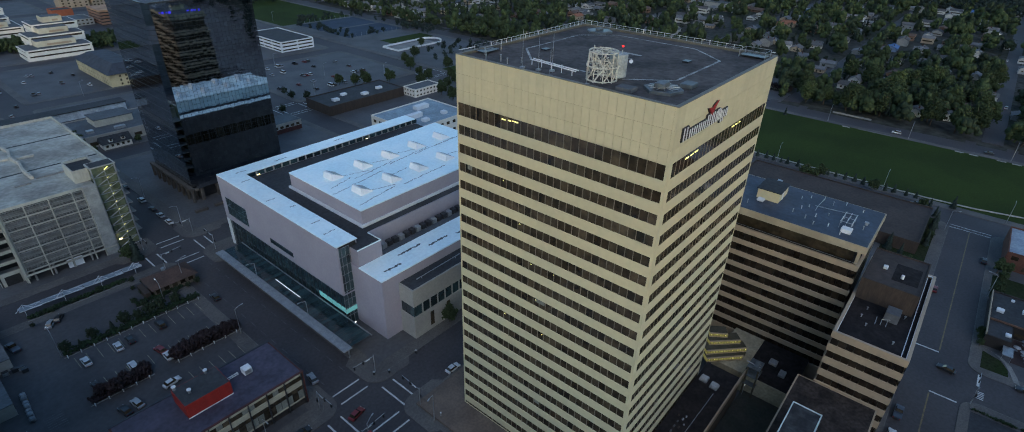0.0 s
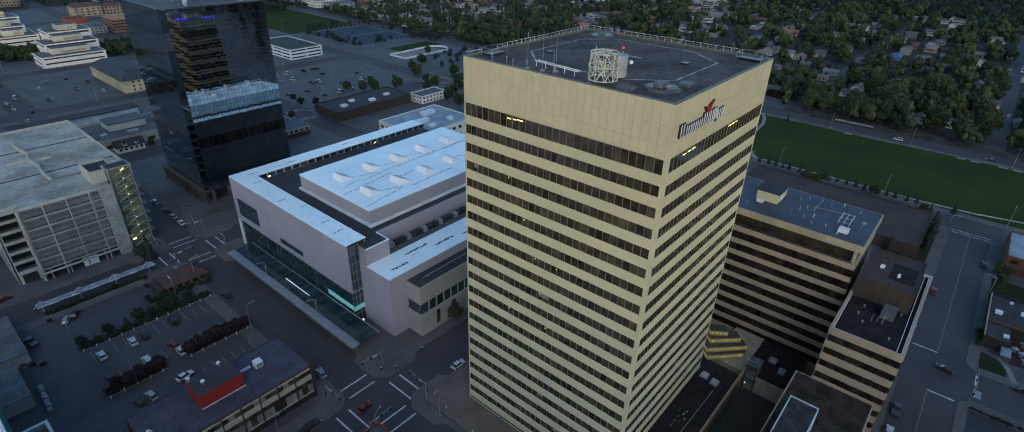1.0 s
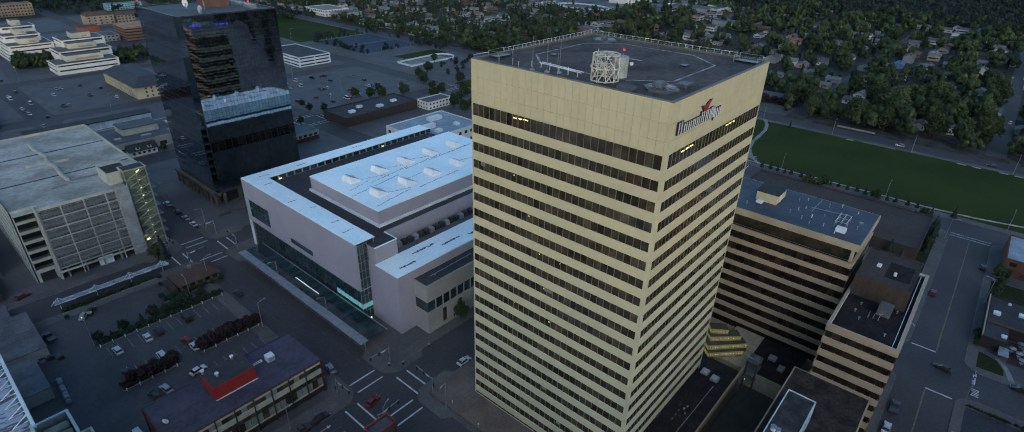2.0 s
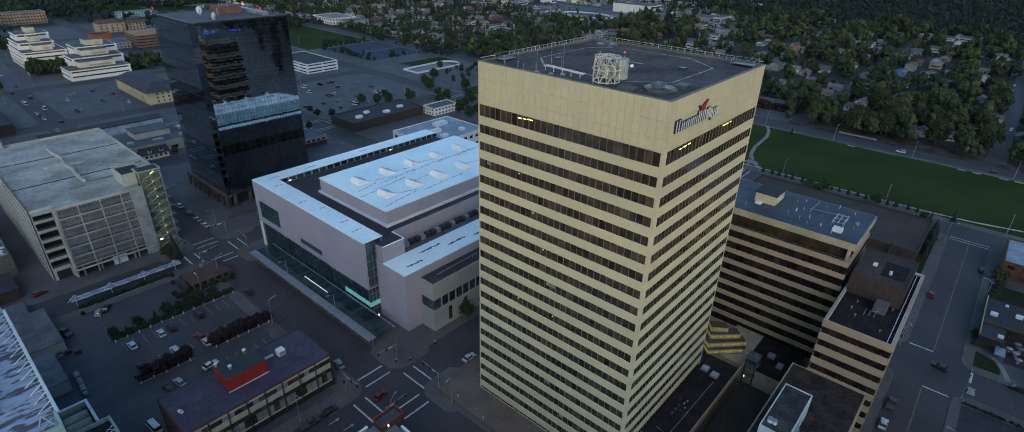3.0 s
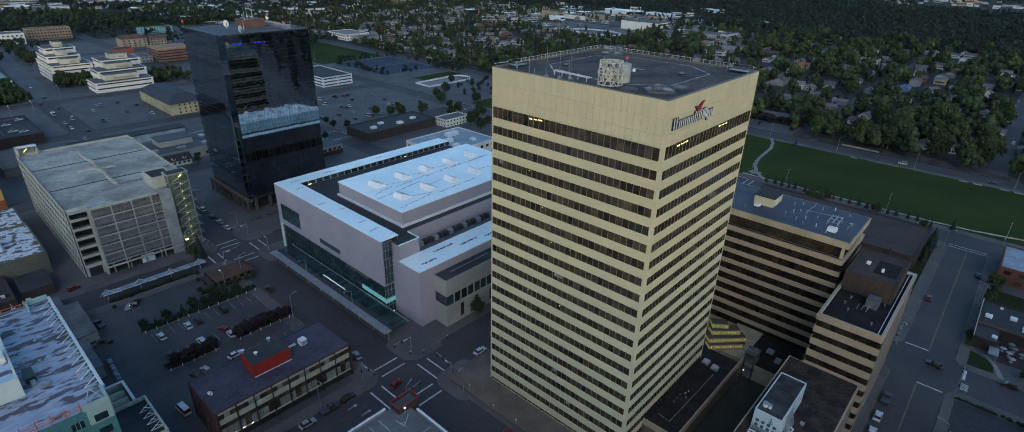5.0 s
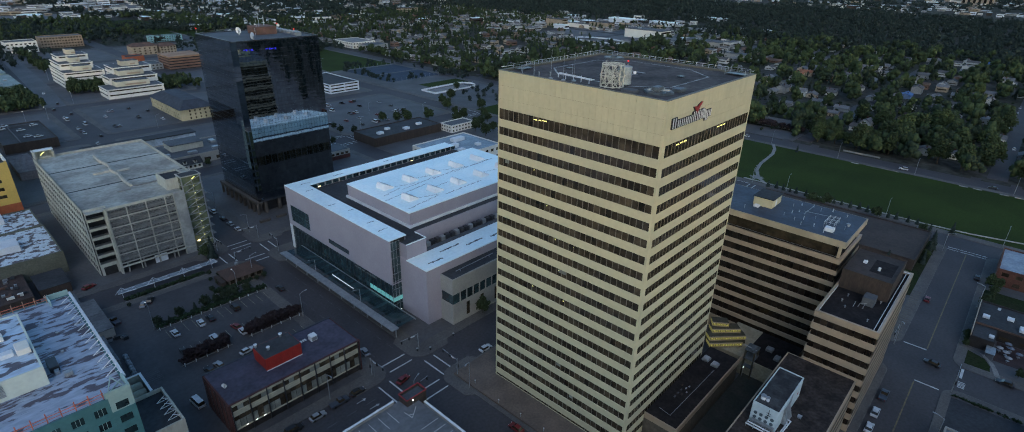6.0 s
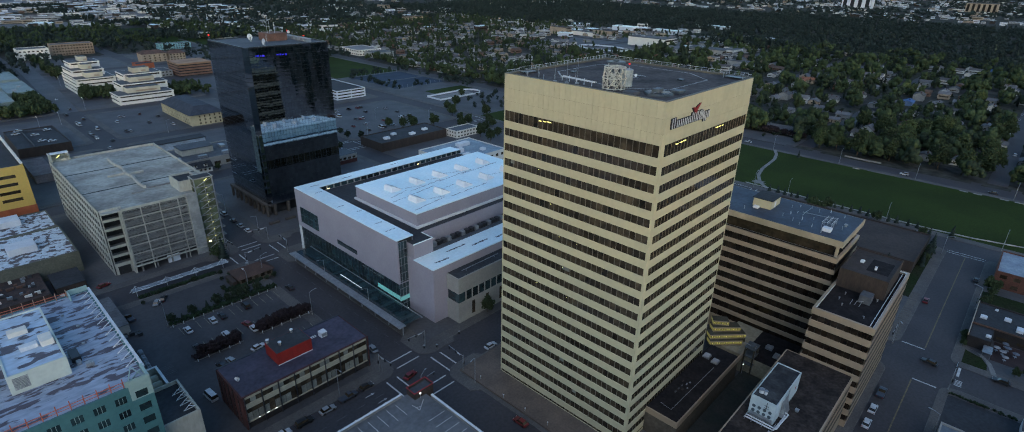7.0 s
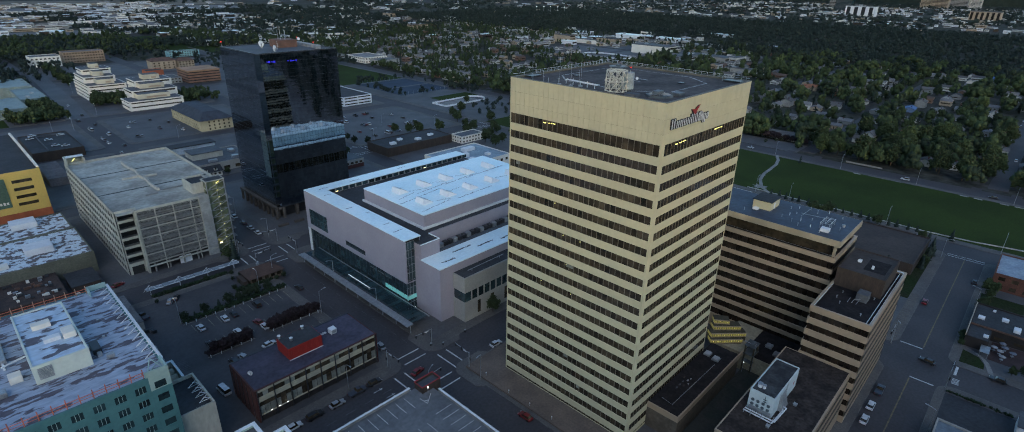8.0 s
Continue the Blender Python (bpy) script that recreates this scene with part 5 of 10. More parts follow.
rad = 2.2 + 2.2 * rng.random(len(pts))
wood("broadleaf_trees", pts, rad, rad * 2.2 + 2.5, LEAF, "leafy trees along the park street", leaves=70, size=0.5, lobes=6)
pts = [(226 + 84 * rng.random(), 288 + 48 * rng.random()) for k in range(30)] + [(236 + 80 * rng.random(), 412 + 8 * rng.random()) for k in range(14)] + [(232 + 6 * rng.random(), 420 + 90 * rng.random()) for k in range(16)] + [(240 + 70 * rng.random(), 509 + 6 * rng.random()) for k in range(16)] + [(302 + 9 * rng.random(), 380 + 130 * rng.random()) for k in range(26)]
rad = 1.8 + 2.0 * rng.random(len(pts))
wood("yard_trees", pts, rad, rad * 2.0 + 2, SPRUCE, "dark trees round the courts and rink", leaves=70, size=0.5)


def woods_keep(x, y):
    if x < 1060 and 440 < y < 800 and rng.random() < 0.8:
        return False
    return noise.noise((x / 260, y / 260, 0)) > -0.75


pts = scatter(9000, 915, 1750, -260, 1500, woods_keep)
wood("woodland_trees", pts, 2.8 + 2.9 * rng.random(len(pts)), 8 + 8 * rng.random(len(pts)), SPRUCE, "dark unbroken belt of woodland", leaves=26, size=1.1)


# added mass out of view, so the black tower's panes reflect something dark
pts = [(200 + 600 * rng.random(), -620 + 480 * rng.random()) for k in range(900)]
wood("woodland_trees", pts, 3.0 + 2.6 * rng.random(len(pts)), 8 + 6 * rng.random(len(pts)), SPRUCE, "dark trees added out of view to darken the mirror glass", leaves=24, size=1.1)
structure("far_car_park", [(632, 402, -0.25, 778, 500, -0.12), (786, 402, -0.25, 892, 500, -0.12), (632, 512, -0.25, 778, 612, -0.12), (786, 512, -0.25, 892, 612, -0.12)], LOT, "broad grey car parks among far stores", "car park")
pts = scatter(560, 872, 962, -160, 430, lambda x, y: True)
wood("woodland_trees", pts, 2.4 + 2.6 * rng.random(len(pts)), 7 + 6 * rng.random(len(pts)), SPRUCE, "dark trees at the edge of the woodland", leaves=40, size=0.9)


def far_keep(x, y):
    return x * 0.6 + y > 1400 and noise.noise((x / 420, y / 420, 3)) > -0.05


pts = scatter(6500, 500, 4600, -350, 4600, lambda x, y: far_keep(x, y) and not (945 < x < 1750 and y < 1500))
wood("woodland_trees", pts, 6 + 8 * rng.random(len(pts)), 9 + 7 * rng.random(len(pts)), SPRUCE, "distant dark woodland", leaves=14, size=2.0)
pts = scatter(2600, -120, 330, 640, 1900, lambda x, y: not on_street(x, y) and noise.noise((x / 120, y / 120, 8)) > (-0.1 if y < 1100 else 0.22) and not (-10 < x < 215 and y < 910 and rng.random() < 0.8))
wood("broadleaf_trees", pts, 2.6 + 2.2 * rng.random(len(pts)), 7 + 7 * rng.random(len(pts)), SPRUCE, "trees among the far blocks", leaves=34, size=0.9)
pts = scatter(1500, 330, 960, 1000, 1900, lambda x, y: noise.noise((x / 160, y / 160, 5)) > -0.15)
wood("broadleaf_trees", pts, 3.2 + 3 * rng.random(len(pts)), 8 + 7 * rng.random(len(pts)), SPRUCE, "trees among the far blocks", leaves=24, size=1.1)
# avenue trees and the grove before the terraced offices
pts = [(8 + 10 * rng.random(), 690 + 160 * rng.random()) for k in range(46)] + [(4 + 30 * rng.random(), 553 + 26 * rng.random()) for k in range(46)] + [(64 + 34 * rng.random(), 520 + 45 * rng.random()) for k in range(44)] + [(-60 + 36 * rng.random(), 515 + 29 * rng.random()) for k in range(60)] + [(-41 + 17 * rng.random(), 546 + 38 * rng.random()) for k in range(40)]
pts = [p for p in pts if not on_street(340, p[1])]
rad = 1.8 + 1.8 * rng.random(len(pts))
wood("broadleaf_trees", pts, rad, rad * 2.2 + 2.5, LEAF, "dark trees beside the avenue and offices", leaves=120, size=0.42, lobes=8)
pts = scatter(620, -150, 330, 930, 1230, lambda x, y: not (182 < x < 246 and 920 < y < 1210))
wood("woodland_trees", pts, 3.0 + 2.6 * rng.random(len(pts)), 9 + 6 * rng.random(len(pts)), LEAF, "dark green woods beyond the hotels", leaves=60, size=0.8, lobes=6)


# ---- houses ----
def house(w, d, h, rise, wallmat, roofmat, label):
    t = thing("house", (0, 0, 0), label, "house", "houses beyond the park")
    v = [(-w, -d, 0), (w, -d, 0), (w, d, 0), (-w, d, 0), (-w, -d, h), (w, -d, h), (w, d, h), (-w, d, h), (-w, 0, h + rise), (w, 0, h + rise)]
    f = [(0, 1, 5, 4), (2, 3, 7, 6), (1, 2, 6, 9, 5), (3, 0, 4, 8, 7), (3, 2, 1, 0), (4, 5, 9, 8), (6, 7, 8, 9)]
    put("wall", mesh_of("wall", v, f, wallmat), t)
    o, th, k = 0.5, 0.25, rise / d
    a, b = -w - o, w + o
    rv, rf = [], []
    for s in (-1, 1):
        n = len(rv)
        for x in (a, b):
            rv += [(x, 0, h + rise + 0.05), (x, s * (d + o), h - o * k + 0.05), (x, s * (d + o), h - o * k + 0.05 + th), (x, 0, h + rise + 0.05 + th)]
        rf += [(n, n + 1, n + 2, n + 3), (n + 7, n + 6, n + 5, n + 4), (n + 3, n + 2, n + 6, n + 7), (n, n + 4, n + 5, n + 1), (n + 1, n + 5, n + 6, n + 2)]
    put("roof", mesh_of("roof", rv, rf, roofmat), t)
    put("chimney", pane_mesh("chimney", REDBRICK, 0.7, 0.7, 1.8), t, (w * 0.4, d * 0.3, h + rise + 0.2))
    for x in (-w * 0.5, w * 0.5):
        put("window", pane_mesh("window", DARKGLASS, 1.3, 0.08, 1.2), t, (x, -d - 0.02, h * 0.55))
    put("window", pane_mesh("window", DARKGLASS, 0.08, 1.3, 1.2), t, (-w - 0.02, d * 0.3, h * 0.55))
    put("door", pane_mesh("door", BROWNWALL, 0.95, 0.1, 2.05), t, (0, -d - 0.03, 1.03))
    return t


HW = [mat("white_siding", (0.56, 0.545, 0.51), None, 0.7, s2=1.5, grain=0.1), mat("grey_siding", (0.29, 0.285, 0.27), None, 0.7, s2=1.5), mat("tan_siding", (0.42, 0.33, 0.23), None, 0.7, s2=1.5), mat("brown_siding", (0.22, 0.13, 0.09), None, 0.75, s2=1.5), mat("blue_siding", (0.16, 0.22, 0.34), None, 0.7, s2=1.5)]
HR = [mat("grey_shingle", (0.115, 0.11, 0.108), None, 0.85, s2=1.2, vary=0.2), mat("pale_shingle", (0.19, 0.185, 0.185), None, 0.8, s2=1.2, vary=0.2), mat("brown_shingle", (0.14, 0.095, 0.07), None, 0.85, s2=1.2, vary=0.2), mat("blue_metal_roof", (0.06, 0.14, 0.36), None, 0.5, s2=1.2), mat("orange_roof", (0.36, 0.15, 0.08), None, 0.8, s2=1.2)]
protos = [house(5, 4, 3.0, 1.9, HW[0], HR[0], "white timber house with grey shingle roof"),
          house(6, 4.2, 5.2, 2.0, HW[1], HR[0], "two-storey grey timber house among trees"),
          house(5.5, 4, 2.9, 1.6, HW[2], HR[1], "tan timber bungalow with pale roof"),
          house(5, 3.8, 4.8, 2.3, HW[0], HR[1], "two-storey white house with pale roof"),
          house(6, 4, 2.8, 1.5, HW[3], HR[2], "low brown house with brown roof"),
          house(5.5, 4.2, 3.0, 1.7, HW[1], HR[1], "grey bungalow with pale grey roof"),
          house(7, 4.5, 3.2, 1.8, HW[4], HR[3], "house with blue metal roof among trees"),
          house(6.5, 4.5, 4.8, 1.8, HW[2], HR[4], "tan house with orange roof among trees")]
order = [0, 1, 2, 3, 4, 5, 0, 5, 3, 2, 1, 5]
first = set()


def place_house(k, x, y, a, s=1.0):
    m = pose(x, y, 0, 0, 0, a)
    if k in first:
        o = copy_thing(protos[k], m)
    else:
        first.add(k)
        o = protos[k]
        o.matrix_basis = m
    o.scale = (s, s, s)


for k in SHOWN:
    for x, y in SHOWN[k]:
        place_house(k, x, y, 90 * int(rng.random() * 4) + rng.normal() * 3, 0.88 + 0.2 * rng.random() if k < 6 else 1.0)
HOUSES.sort(key=lambda p: p[0] ** 2 + p[1] ** 2)
for i, (x, y) in enumerate(HOUSES[:76]):
    place_house(order[i % 12], x, y, 90 * int(rng.random() * 4) + rng.normal() * 3, 0.8 + 0.25 * rng.random())


def far_stuff(name, spots, gabled, label, mats):
    """Distant buildings too small to tell apart, one mesh: walls, roofs and dark window bands."""
    V, F, M = [], [], []
    for x, y, w, d, h, turn, k in spots:
        if turn:
            w, d = d, w
        n = len(V)
        V += [(x - w, y - d, 0), (x + w, y - d, 0), (x + w, y + d, 0), (x - w, y + d, 0), (x - w, y - d, h), (x + w, y - d, h), (x + w, y + d, h), (x - w, y + d, h)]
        F += [(n, n + 1, n + 5, n + 4), (n + 1, n + 2, n + 6, n + 5), (n + 2, n + 3, n + 7, n + 6), (n + 3, n, n + 4, n + 7)]
        M += [2 * k] * 4
        if gabled:
            r = h + 0.45 * min(w, d)
            n2 = len(V)
            o = 0.4
            if w > d:
                V += [(x - w - o, y - d - o, h - 0.2), (x + w + o, y - d - o, h - 0.2), (x + w + o, y + d + o, h - 0.2), (x - w - o, y + d + o, h - 0.2), (x - w - o, y, r), (x + w + o, y, r)]
                F += [(n2, n2 + 1, n2 + 5, n2 + 4), (n2 + 2, n2 + 3, n2 + 4, n2 + 5), (n2 + 3, n2, n2 + 4), (n2 + 1, n2 + 2, n2 + 5)]
            else:
                V += [(x - w - o, y - d - o, h - 0.2), (x - w - o, y + d + o, h - 0.2), (x + w + o, y + d + o, h - 0.2), (x + w + o, y - d - o, h - 0.2), (x, y - d - o, r), (x, y + d + o, r)]
                F += [(n2 + 1, n2, n2 + 4, n2 + 5), (n2 + 3, n2 + 2, n2 + 5, n2 + 4), (n2, n2 + 3, n2 + 4), (n2 + 2, n2 + 1, n2 + 5)]
            M += [2 * k + 1] * 2 + [2 * k] * 2
        else:
            F += [(n + 4, n + 5, n + 6, n + 7)]
            M += [2 * k + 1]
        z0, z1 = h * 0.4, h * 0.62
        n3 = len(V)
        V += [(x - w * 0.8, y - d - 0.1, z0), (x + w * 0.8, y - d - 0.1, z0), (x + w * 0.8, y - d - 0.1, z1), (x - w * 0.8, y - d - 0.1, z1),
              (x - w - 0.1, y + d * 0.8, z0), (x - w - 0.1, y - d * 0.8, z0), (x - w - 0.1, y - d * 0.8, z1), (x - w - 0.1, y + d * 0.8, z1)]
        F += [(n3, n3 + 1, n3 + 2, n3 + 3), (n3 + 4, n3 + 5, n3 + 6, n3 + 7)]
        M += [len(mats) - 1] * 2
    me = mesh_of(name, V, F, None)
    for m in mats:
        me.materials.append(m)
    me.polygons.foreach_set("material_index", M)
    return tagged(new(name, me), label, "buildings", kind="stuff")


HMATS = [HW[0], HR[0], HW[1], HR[1], HW[2], HR[1], HW[0], HR[1], HW[3], HR[2], HW[1], HR[0], DARKGLASS]
more = scatter(260, 330, 960, 420, 1500, lambda x, y: not on_street(x, y))
more += scatter(120, -90, 330, 900, 1900, lambda x, y: y > 1400 or x > 240)
far_stuff("distant_houses", [(x, y, 4.5 + 2.5 * rng.random(), 3.6 + 1.2 * rng.random(), 2.8 + 2.6 * rng.random(), rng.random() < 0.5, int(rng.random() * 6)) for x, y in HOUSES[76:] + more], True, "scattered distant timber houses with pitched roofs", HMATS)


# low wall, paved lot and grey clinic across the park street
pw = thing("low_garden_wall", (326, 21.5, 0), "long low pale garden wall beside the street", "wall")
bevel_boxes("wall", [(327.4, 11.6, -0.3, 327.7, 33.6, 0.6)], CONC, pw, r=0.04)
boxes("coping", [(327.3, 11.5, 0.6, 327.8, 33.7, 0.7)], CONC, pw)
wk = thing("park_barrier", (304.2, 5, 0.1), "long low white kerb barrier at the lawn edge", "barrier")
bevel_boxes("barrier", [(303.6, -3.8, 0.05, 303.9, 14.2, 0.3)], CONC, wk, r=0.05)
structure("side_lot", [(325, 66, -0.28, 350, 118, -0.02)], LOT, "grey asphalt lot across the park street", "car park")
gc = thing("grey_clinic", (362, 88, 0), "long low grey building with shallow roof behind the lot", "building")
boxes("wall", [(356, 72, -0.2, 368, 106, 3.6)], HW[1], gc)
v = [(355, 71, 3.5), (369, 71, 3.5), (369, 107, 3.5), (355, 107, 3.5), (362, 75, 5.6), (362, 103, 5.6)]
put("roof", mesh_of("roof", [(x - 362, y - 88, z) for x, y, z in v], [(0, 1, 4), (1, 2, 5, 4), (2, 3, 5), (3, 0, 4, 5), (3, 2, 1, 0)], HR[0]), gc)
for k in range(8):
    put("window", pane_mesh("window", DARKGLASS, 0.1, 1.8, 1.3), gc, (355.98, 74.5 + 4.1 * k, 1.9))
for k in range(9):
    plant("purple", 352 + rng.normal() * 0.6, 70 + 4.6 * k + rng.normal(), 0.9 + 0.4 * rng.random(), 0)

# ---- far commercial blocks ----
def slab_block(w, d, h, wallmat, roofmat, rows, label):
    t = thing("commercial_building", (0, 0, 0), label, "building", "far commercial buildings")
    boxes("wall", [(-w, -d, 0, w, d, h)], wallmat, t)
    boxes("roof", [(-w - 0.3, -d - 0.3, h, w + 0.3, d + 0.3, h + 0.5)], roofmat, t)
    for i in range(rows):
        z = (i + 0.45) * h / rows
        put("window", pane_mesh("window", DARKGLASS, 2 * w - 2, 0.3, 0.4 * h / rows), t, (0, -d, z + 0.6))
        put("window", pane_mesh("window", DARKGLASS, 0.3, 2 * d - 2, 0.4 * h / rows), t, (-w, 0, z + 0.6))
    put("roof_unit", pane_mesh("roof_unit", METAL, 3.0, 2.5, 1.6), t, (w * 0.4, 0.2 * d, h + 1.2))
    return t


slabs = [slab_block(14, 9, 6, WHITE, WHITEROOF, 1, "low white commercial building with white roof"),
         slab_block(20, 10, 9, CREAMWHITE, ROOFGREY, 2, "two-storey ivory commercial building"),
         slab_block(12, 9, 7, GREYSTONE, ROOFGREY, 1, "grey commercial shed with flat roof"),
         slab_block(18, 11, 12, HW[2], DARKROOF, 3, "tan three-storey block with flat roof"),
         slab_block(16, 12, 5, HW[0], HR[1], 1, "long low pale warehouse")]
used_slab = set()


def place_slab(k, x, y, a=0.0, s=(1, 1, 1)):
    m = pose(x, y, 0, 0, 0, a)
    if k in used_slab:
        o = copy_thing(slabs[k], m)
    else:
        used_slab.add(k)
        o = slabs[k]
        o.matrix_basis = m
    o.scale = s


structure("far_lots", [(-150, 1270, -0.28, 230, 1400, -0.12), (-100, 1480, -0.28, 520, 1620, -0.12), (250, 1250, -0.28, 430, 1330, -0.12), (-60, 1740, -0.28, 640, 1930, -0.12), (-40, 2080, -0.28, 800, 2300, -0.12)], mat("pale_far_lot", (0.15, 0.148, 0.148), (0.10, 0.10, 0.10), 0.8, s1=0.02, s2=0.2, grain=0.25), "broad pale car parks of distant stores", "car park")
pts = scatter(900, 600, 4300, -200, 4300, lambda x, y: x * 0.6 + y > 1150 and not (945 < x < 1750 and y < 1100))
pts += scatter(620, 1950, 3900, -300, 1500, lambda x, y: True)
pts += scatter(700, -120, 600, 920, 2500, lambda x, y: y > 1260 or x > 250)
pts += scatter(75, 640, 1060, 300, 900, lambda x, y: not (640 < x < 860 and 400 < y < 640))
SMATS = [WHITE, HR[1], CREAMWHITE, ROOFGREY, GREYSTONE, WHITE, HW[2], HR[1], HW[0], ROOFGREY, BROWNWALL, WHITEROOF, DARKGLASS]
far_stuff("distant_blocks", [(x, y, 5 + 14 * rng.random() ** 2, 4 + 7 * rng.random(), 4 + 5 * rng.random() ** 2, rng.random() < 0.5, int(rng.random() * 6)) for x, y in pts], False, "distant pale commercial buildings with flat roofs", SMATS)
for i in range(14):
    x, y = scatter(1, 620, 1000, 620, 1500, lambda x, y: True)[0]
    place_slab(i % 5, x, y, 90 * (i % 2), (0.8 + 0.5 * rng.random(), 0.8, 0.8 + 0.4 * rng.random()))
# named far blocks
for k, x, y, sx, sy, sz in ((3, 838, 585, 1.2, 1.0, 0.9), (1, 815, 625, 1.6, 0.7, 0.8), (1, 775, 450, 1.7, 1.6, 1.5), (0, 940, 606, 1.8, 1.2, 1.8), (0, 975, 530, 2.0, 1.0, 1.3), (0, 1180, 530, 2.6, 1.2, 1.0),
                            (0, 860, 670, 1.0, 0.7, 0.8), (2, 770, 345, 2.4, 1.6, 1.0), (4, 745, 392, 1.8, 1.3, 1.1), (2, 835, 372, 1.6, 1.4, 1.0), (4, 905, 430, 1.3, 1.2, 1.4), (2, 682, 262, 1.5, 0.9, 0.8), (4, 822, 316, 0.9, 1.0, 1.1)):
    place_slab(k, x, y, 90, (sx, sy, sz))


def far_tower(x, y, w, d, h, wallmat, glass, rows, upright, label):
    """A distant tower: walls with bands or upright strips of glass on the sides that show."""
    t = thing("distant_tower", (x, y, 0), label, "tower")
    boxes("wall", [(x, y - w / 2, 0, x + d, y + w / 2, h)], wallmat, t)
    boxes("roof", [(x + 0.5, y - w / 2 + 0.5, h, x + d - 0.5, y + w / 2 - 0.5, h + 2.5)], ROOFGREY, t)
    for i in range(rows):
        if upright:
            boxes("window", [(x - 0.4, y - w / 2 + (i + 0.3) * w / rows, 2, x, y - w / 2 + (i + 0.8) * w / rows, h - 2)], glass, t)
        else:
            z = (i + 0.3) * h / rows
            boxes("window", [(x - 0.4, y - w / 2 + 2, z, x, y + w / 2 - 2, z + 0.45 * h / rows)], glass, t)
            boxes("window", [(x + 2, y + w / 2, z, x + d - 2, y + w / 2 + 0.4, z + 0.45 * h / rows)], glass, t)


far_tower(2980, 760, 70, 40, 64, TEALGLASS, ROOFGREY, 12, False, "tall dark blue glass tower on the horizon")
far_tower(2537, 580, 105, 40, 36, WHITE, SIGNBLACK, 4, True, "white and black striped block on the horizon")
far_tower(3960, 562, 130, 50, 66, HW[2], SMOKED, 10, False, "tan hospital block on the horizon")
far_tower(4280, 497, 105, 50, 68, GREYSTONE, SMOKED, 10, False, "grey hospital block on the horizon")
far_tower(3910, 371, 50, 40, 74, HW[0], TEALGLASS, 12, False, "pale slim tower on the horizon")
far_tower(2690, 203, 95, 40, 30, HW[2], SMOKED, 6, True, "tan apartment slab on the horizon")
far_tower(3380, 905, 60, 40, 58, HW[1], SMOKED, 8, False, "grey office tower on the horizon")

# distant ridge that closes the land
ridge_v, ridge_f = [], []
for i in range(121):
    a = radians(-40 + 170 * i / 120)
    r = 4700
    hgt = 55 + 26 * noise.noise((i * 0.13, 0, 0)) + 10 * noise.noise((i * 0.9, 4, 0))
    ridge_v += [(r * math.cos(a), r * math.sin(a), -2), (r * math.cos(a), r * math.sin(a), hgt), (r * 1.03 * math.cos(a), r * 1.03 * math.sin(a), -2)]
for i in range(120):
    n = 3 * i
    ridge_f += [(n, n + 3, n + 4, n + 1), (n + 1, n + 4, n + 5, n + 2)]
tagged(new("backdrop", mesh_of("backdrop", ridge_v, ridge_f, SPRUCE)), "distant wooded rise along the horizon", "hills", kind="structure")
structure("airfield_grass", [(150, 2350, -0.25, 900, 2800, 0.1)], mat("dry_grass", (0.16, 0.135, 0.10), (0.11, 0.10, 0.075), 0.95, s1=0.01, s2=0.1), "pale dry grass of a distant airfield", "field")

# ---- blocks beyond the convention centre ----
def storeys(z0, n, step, low, high):
    return [(z0 + i * step + low, z0 + i * step + high) for i in range(n)]


def plain_block(name, x0, y0, x1, y1, h, wallmat, roofmat, label, rows=(), nx=0, ny=0, rim=0.5, category="building", glass=DARKGLASS, ww=0.55):
    """A flat-roofed building whose two faces towards the view have windows set in openings."""
    b = thing(name, (x0, y0, 0), label, category)
    t = 0.4
    sx = even(x0 + 0.6, x1 - 0.6, nx, (x1 - x0) / nx * (1 - ww)) if nx else []
    sy = even(y0 + 0.6, y1 - 0.6, ny, (y1 - y0) / ny * (1 - ww)) if ny else []
    zs = list(rows)
    grid_wall(b, "y", y0, -1, x0, x1, 0.1, h, zs if nx else [], sx, t, wallmat, glass)
    grid_wall(b, "x", x0, -1, y0 + t, y1, 0.1, h, zs if ny else [], sy, t, wallmat, glass)
    boxes("rear_wall", [(x0 + t, y1 - t, 0.1, x1, y1, h)], wallmat, b)
    boxes("end_wall", [(x1 - t, y0 + t, 0.1, x1, y1 - t, h)], wallmat, b)
    boxes("core", [(x0 + 0.9, y0 + 0.9, 0.1, x1 - 0.9, y1 - 0.9, h - 1.6)], DARKIN, b)
    boxes("roof", [(x0 + t, y0 + t, h - 1.3, x1 - t, y1 - t, h - rim)], roofmat, b)
    return b


def roof_units(b, z, spots, material=METAL):
    for x, y, dx, dy, dz in spots:
        bevel_boxes("roof_unit", [(x, y, z - 0.05, x + dx, y + dy, z + dz)], material, b, r=0.08)


# two terraced ivory office blocks
IVORYBOX = mat("ivory_box_wall", (0.66, 0.60, 0.44), None, 0.7, s1=0.1, s2=1, grain=0.06)


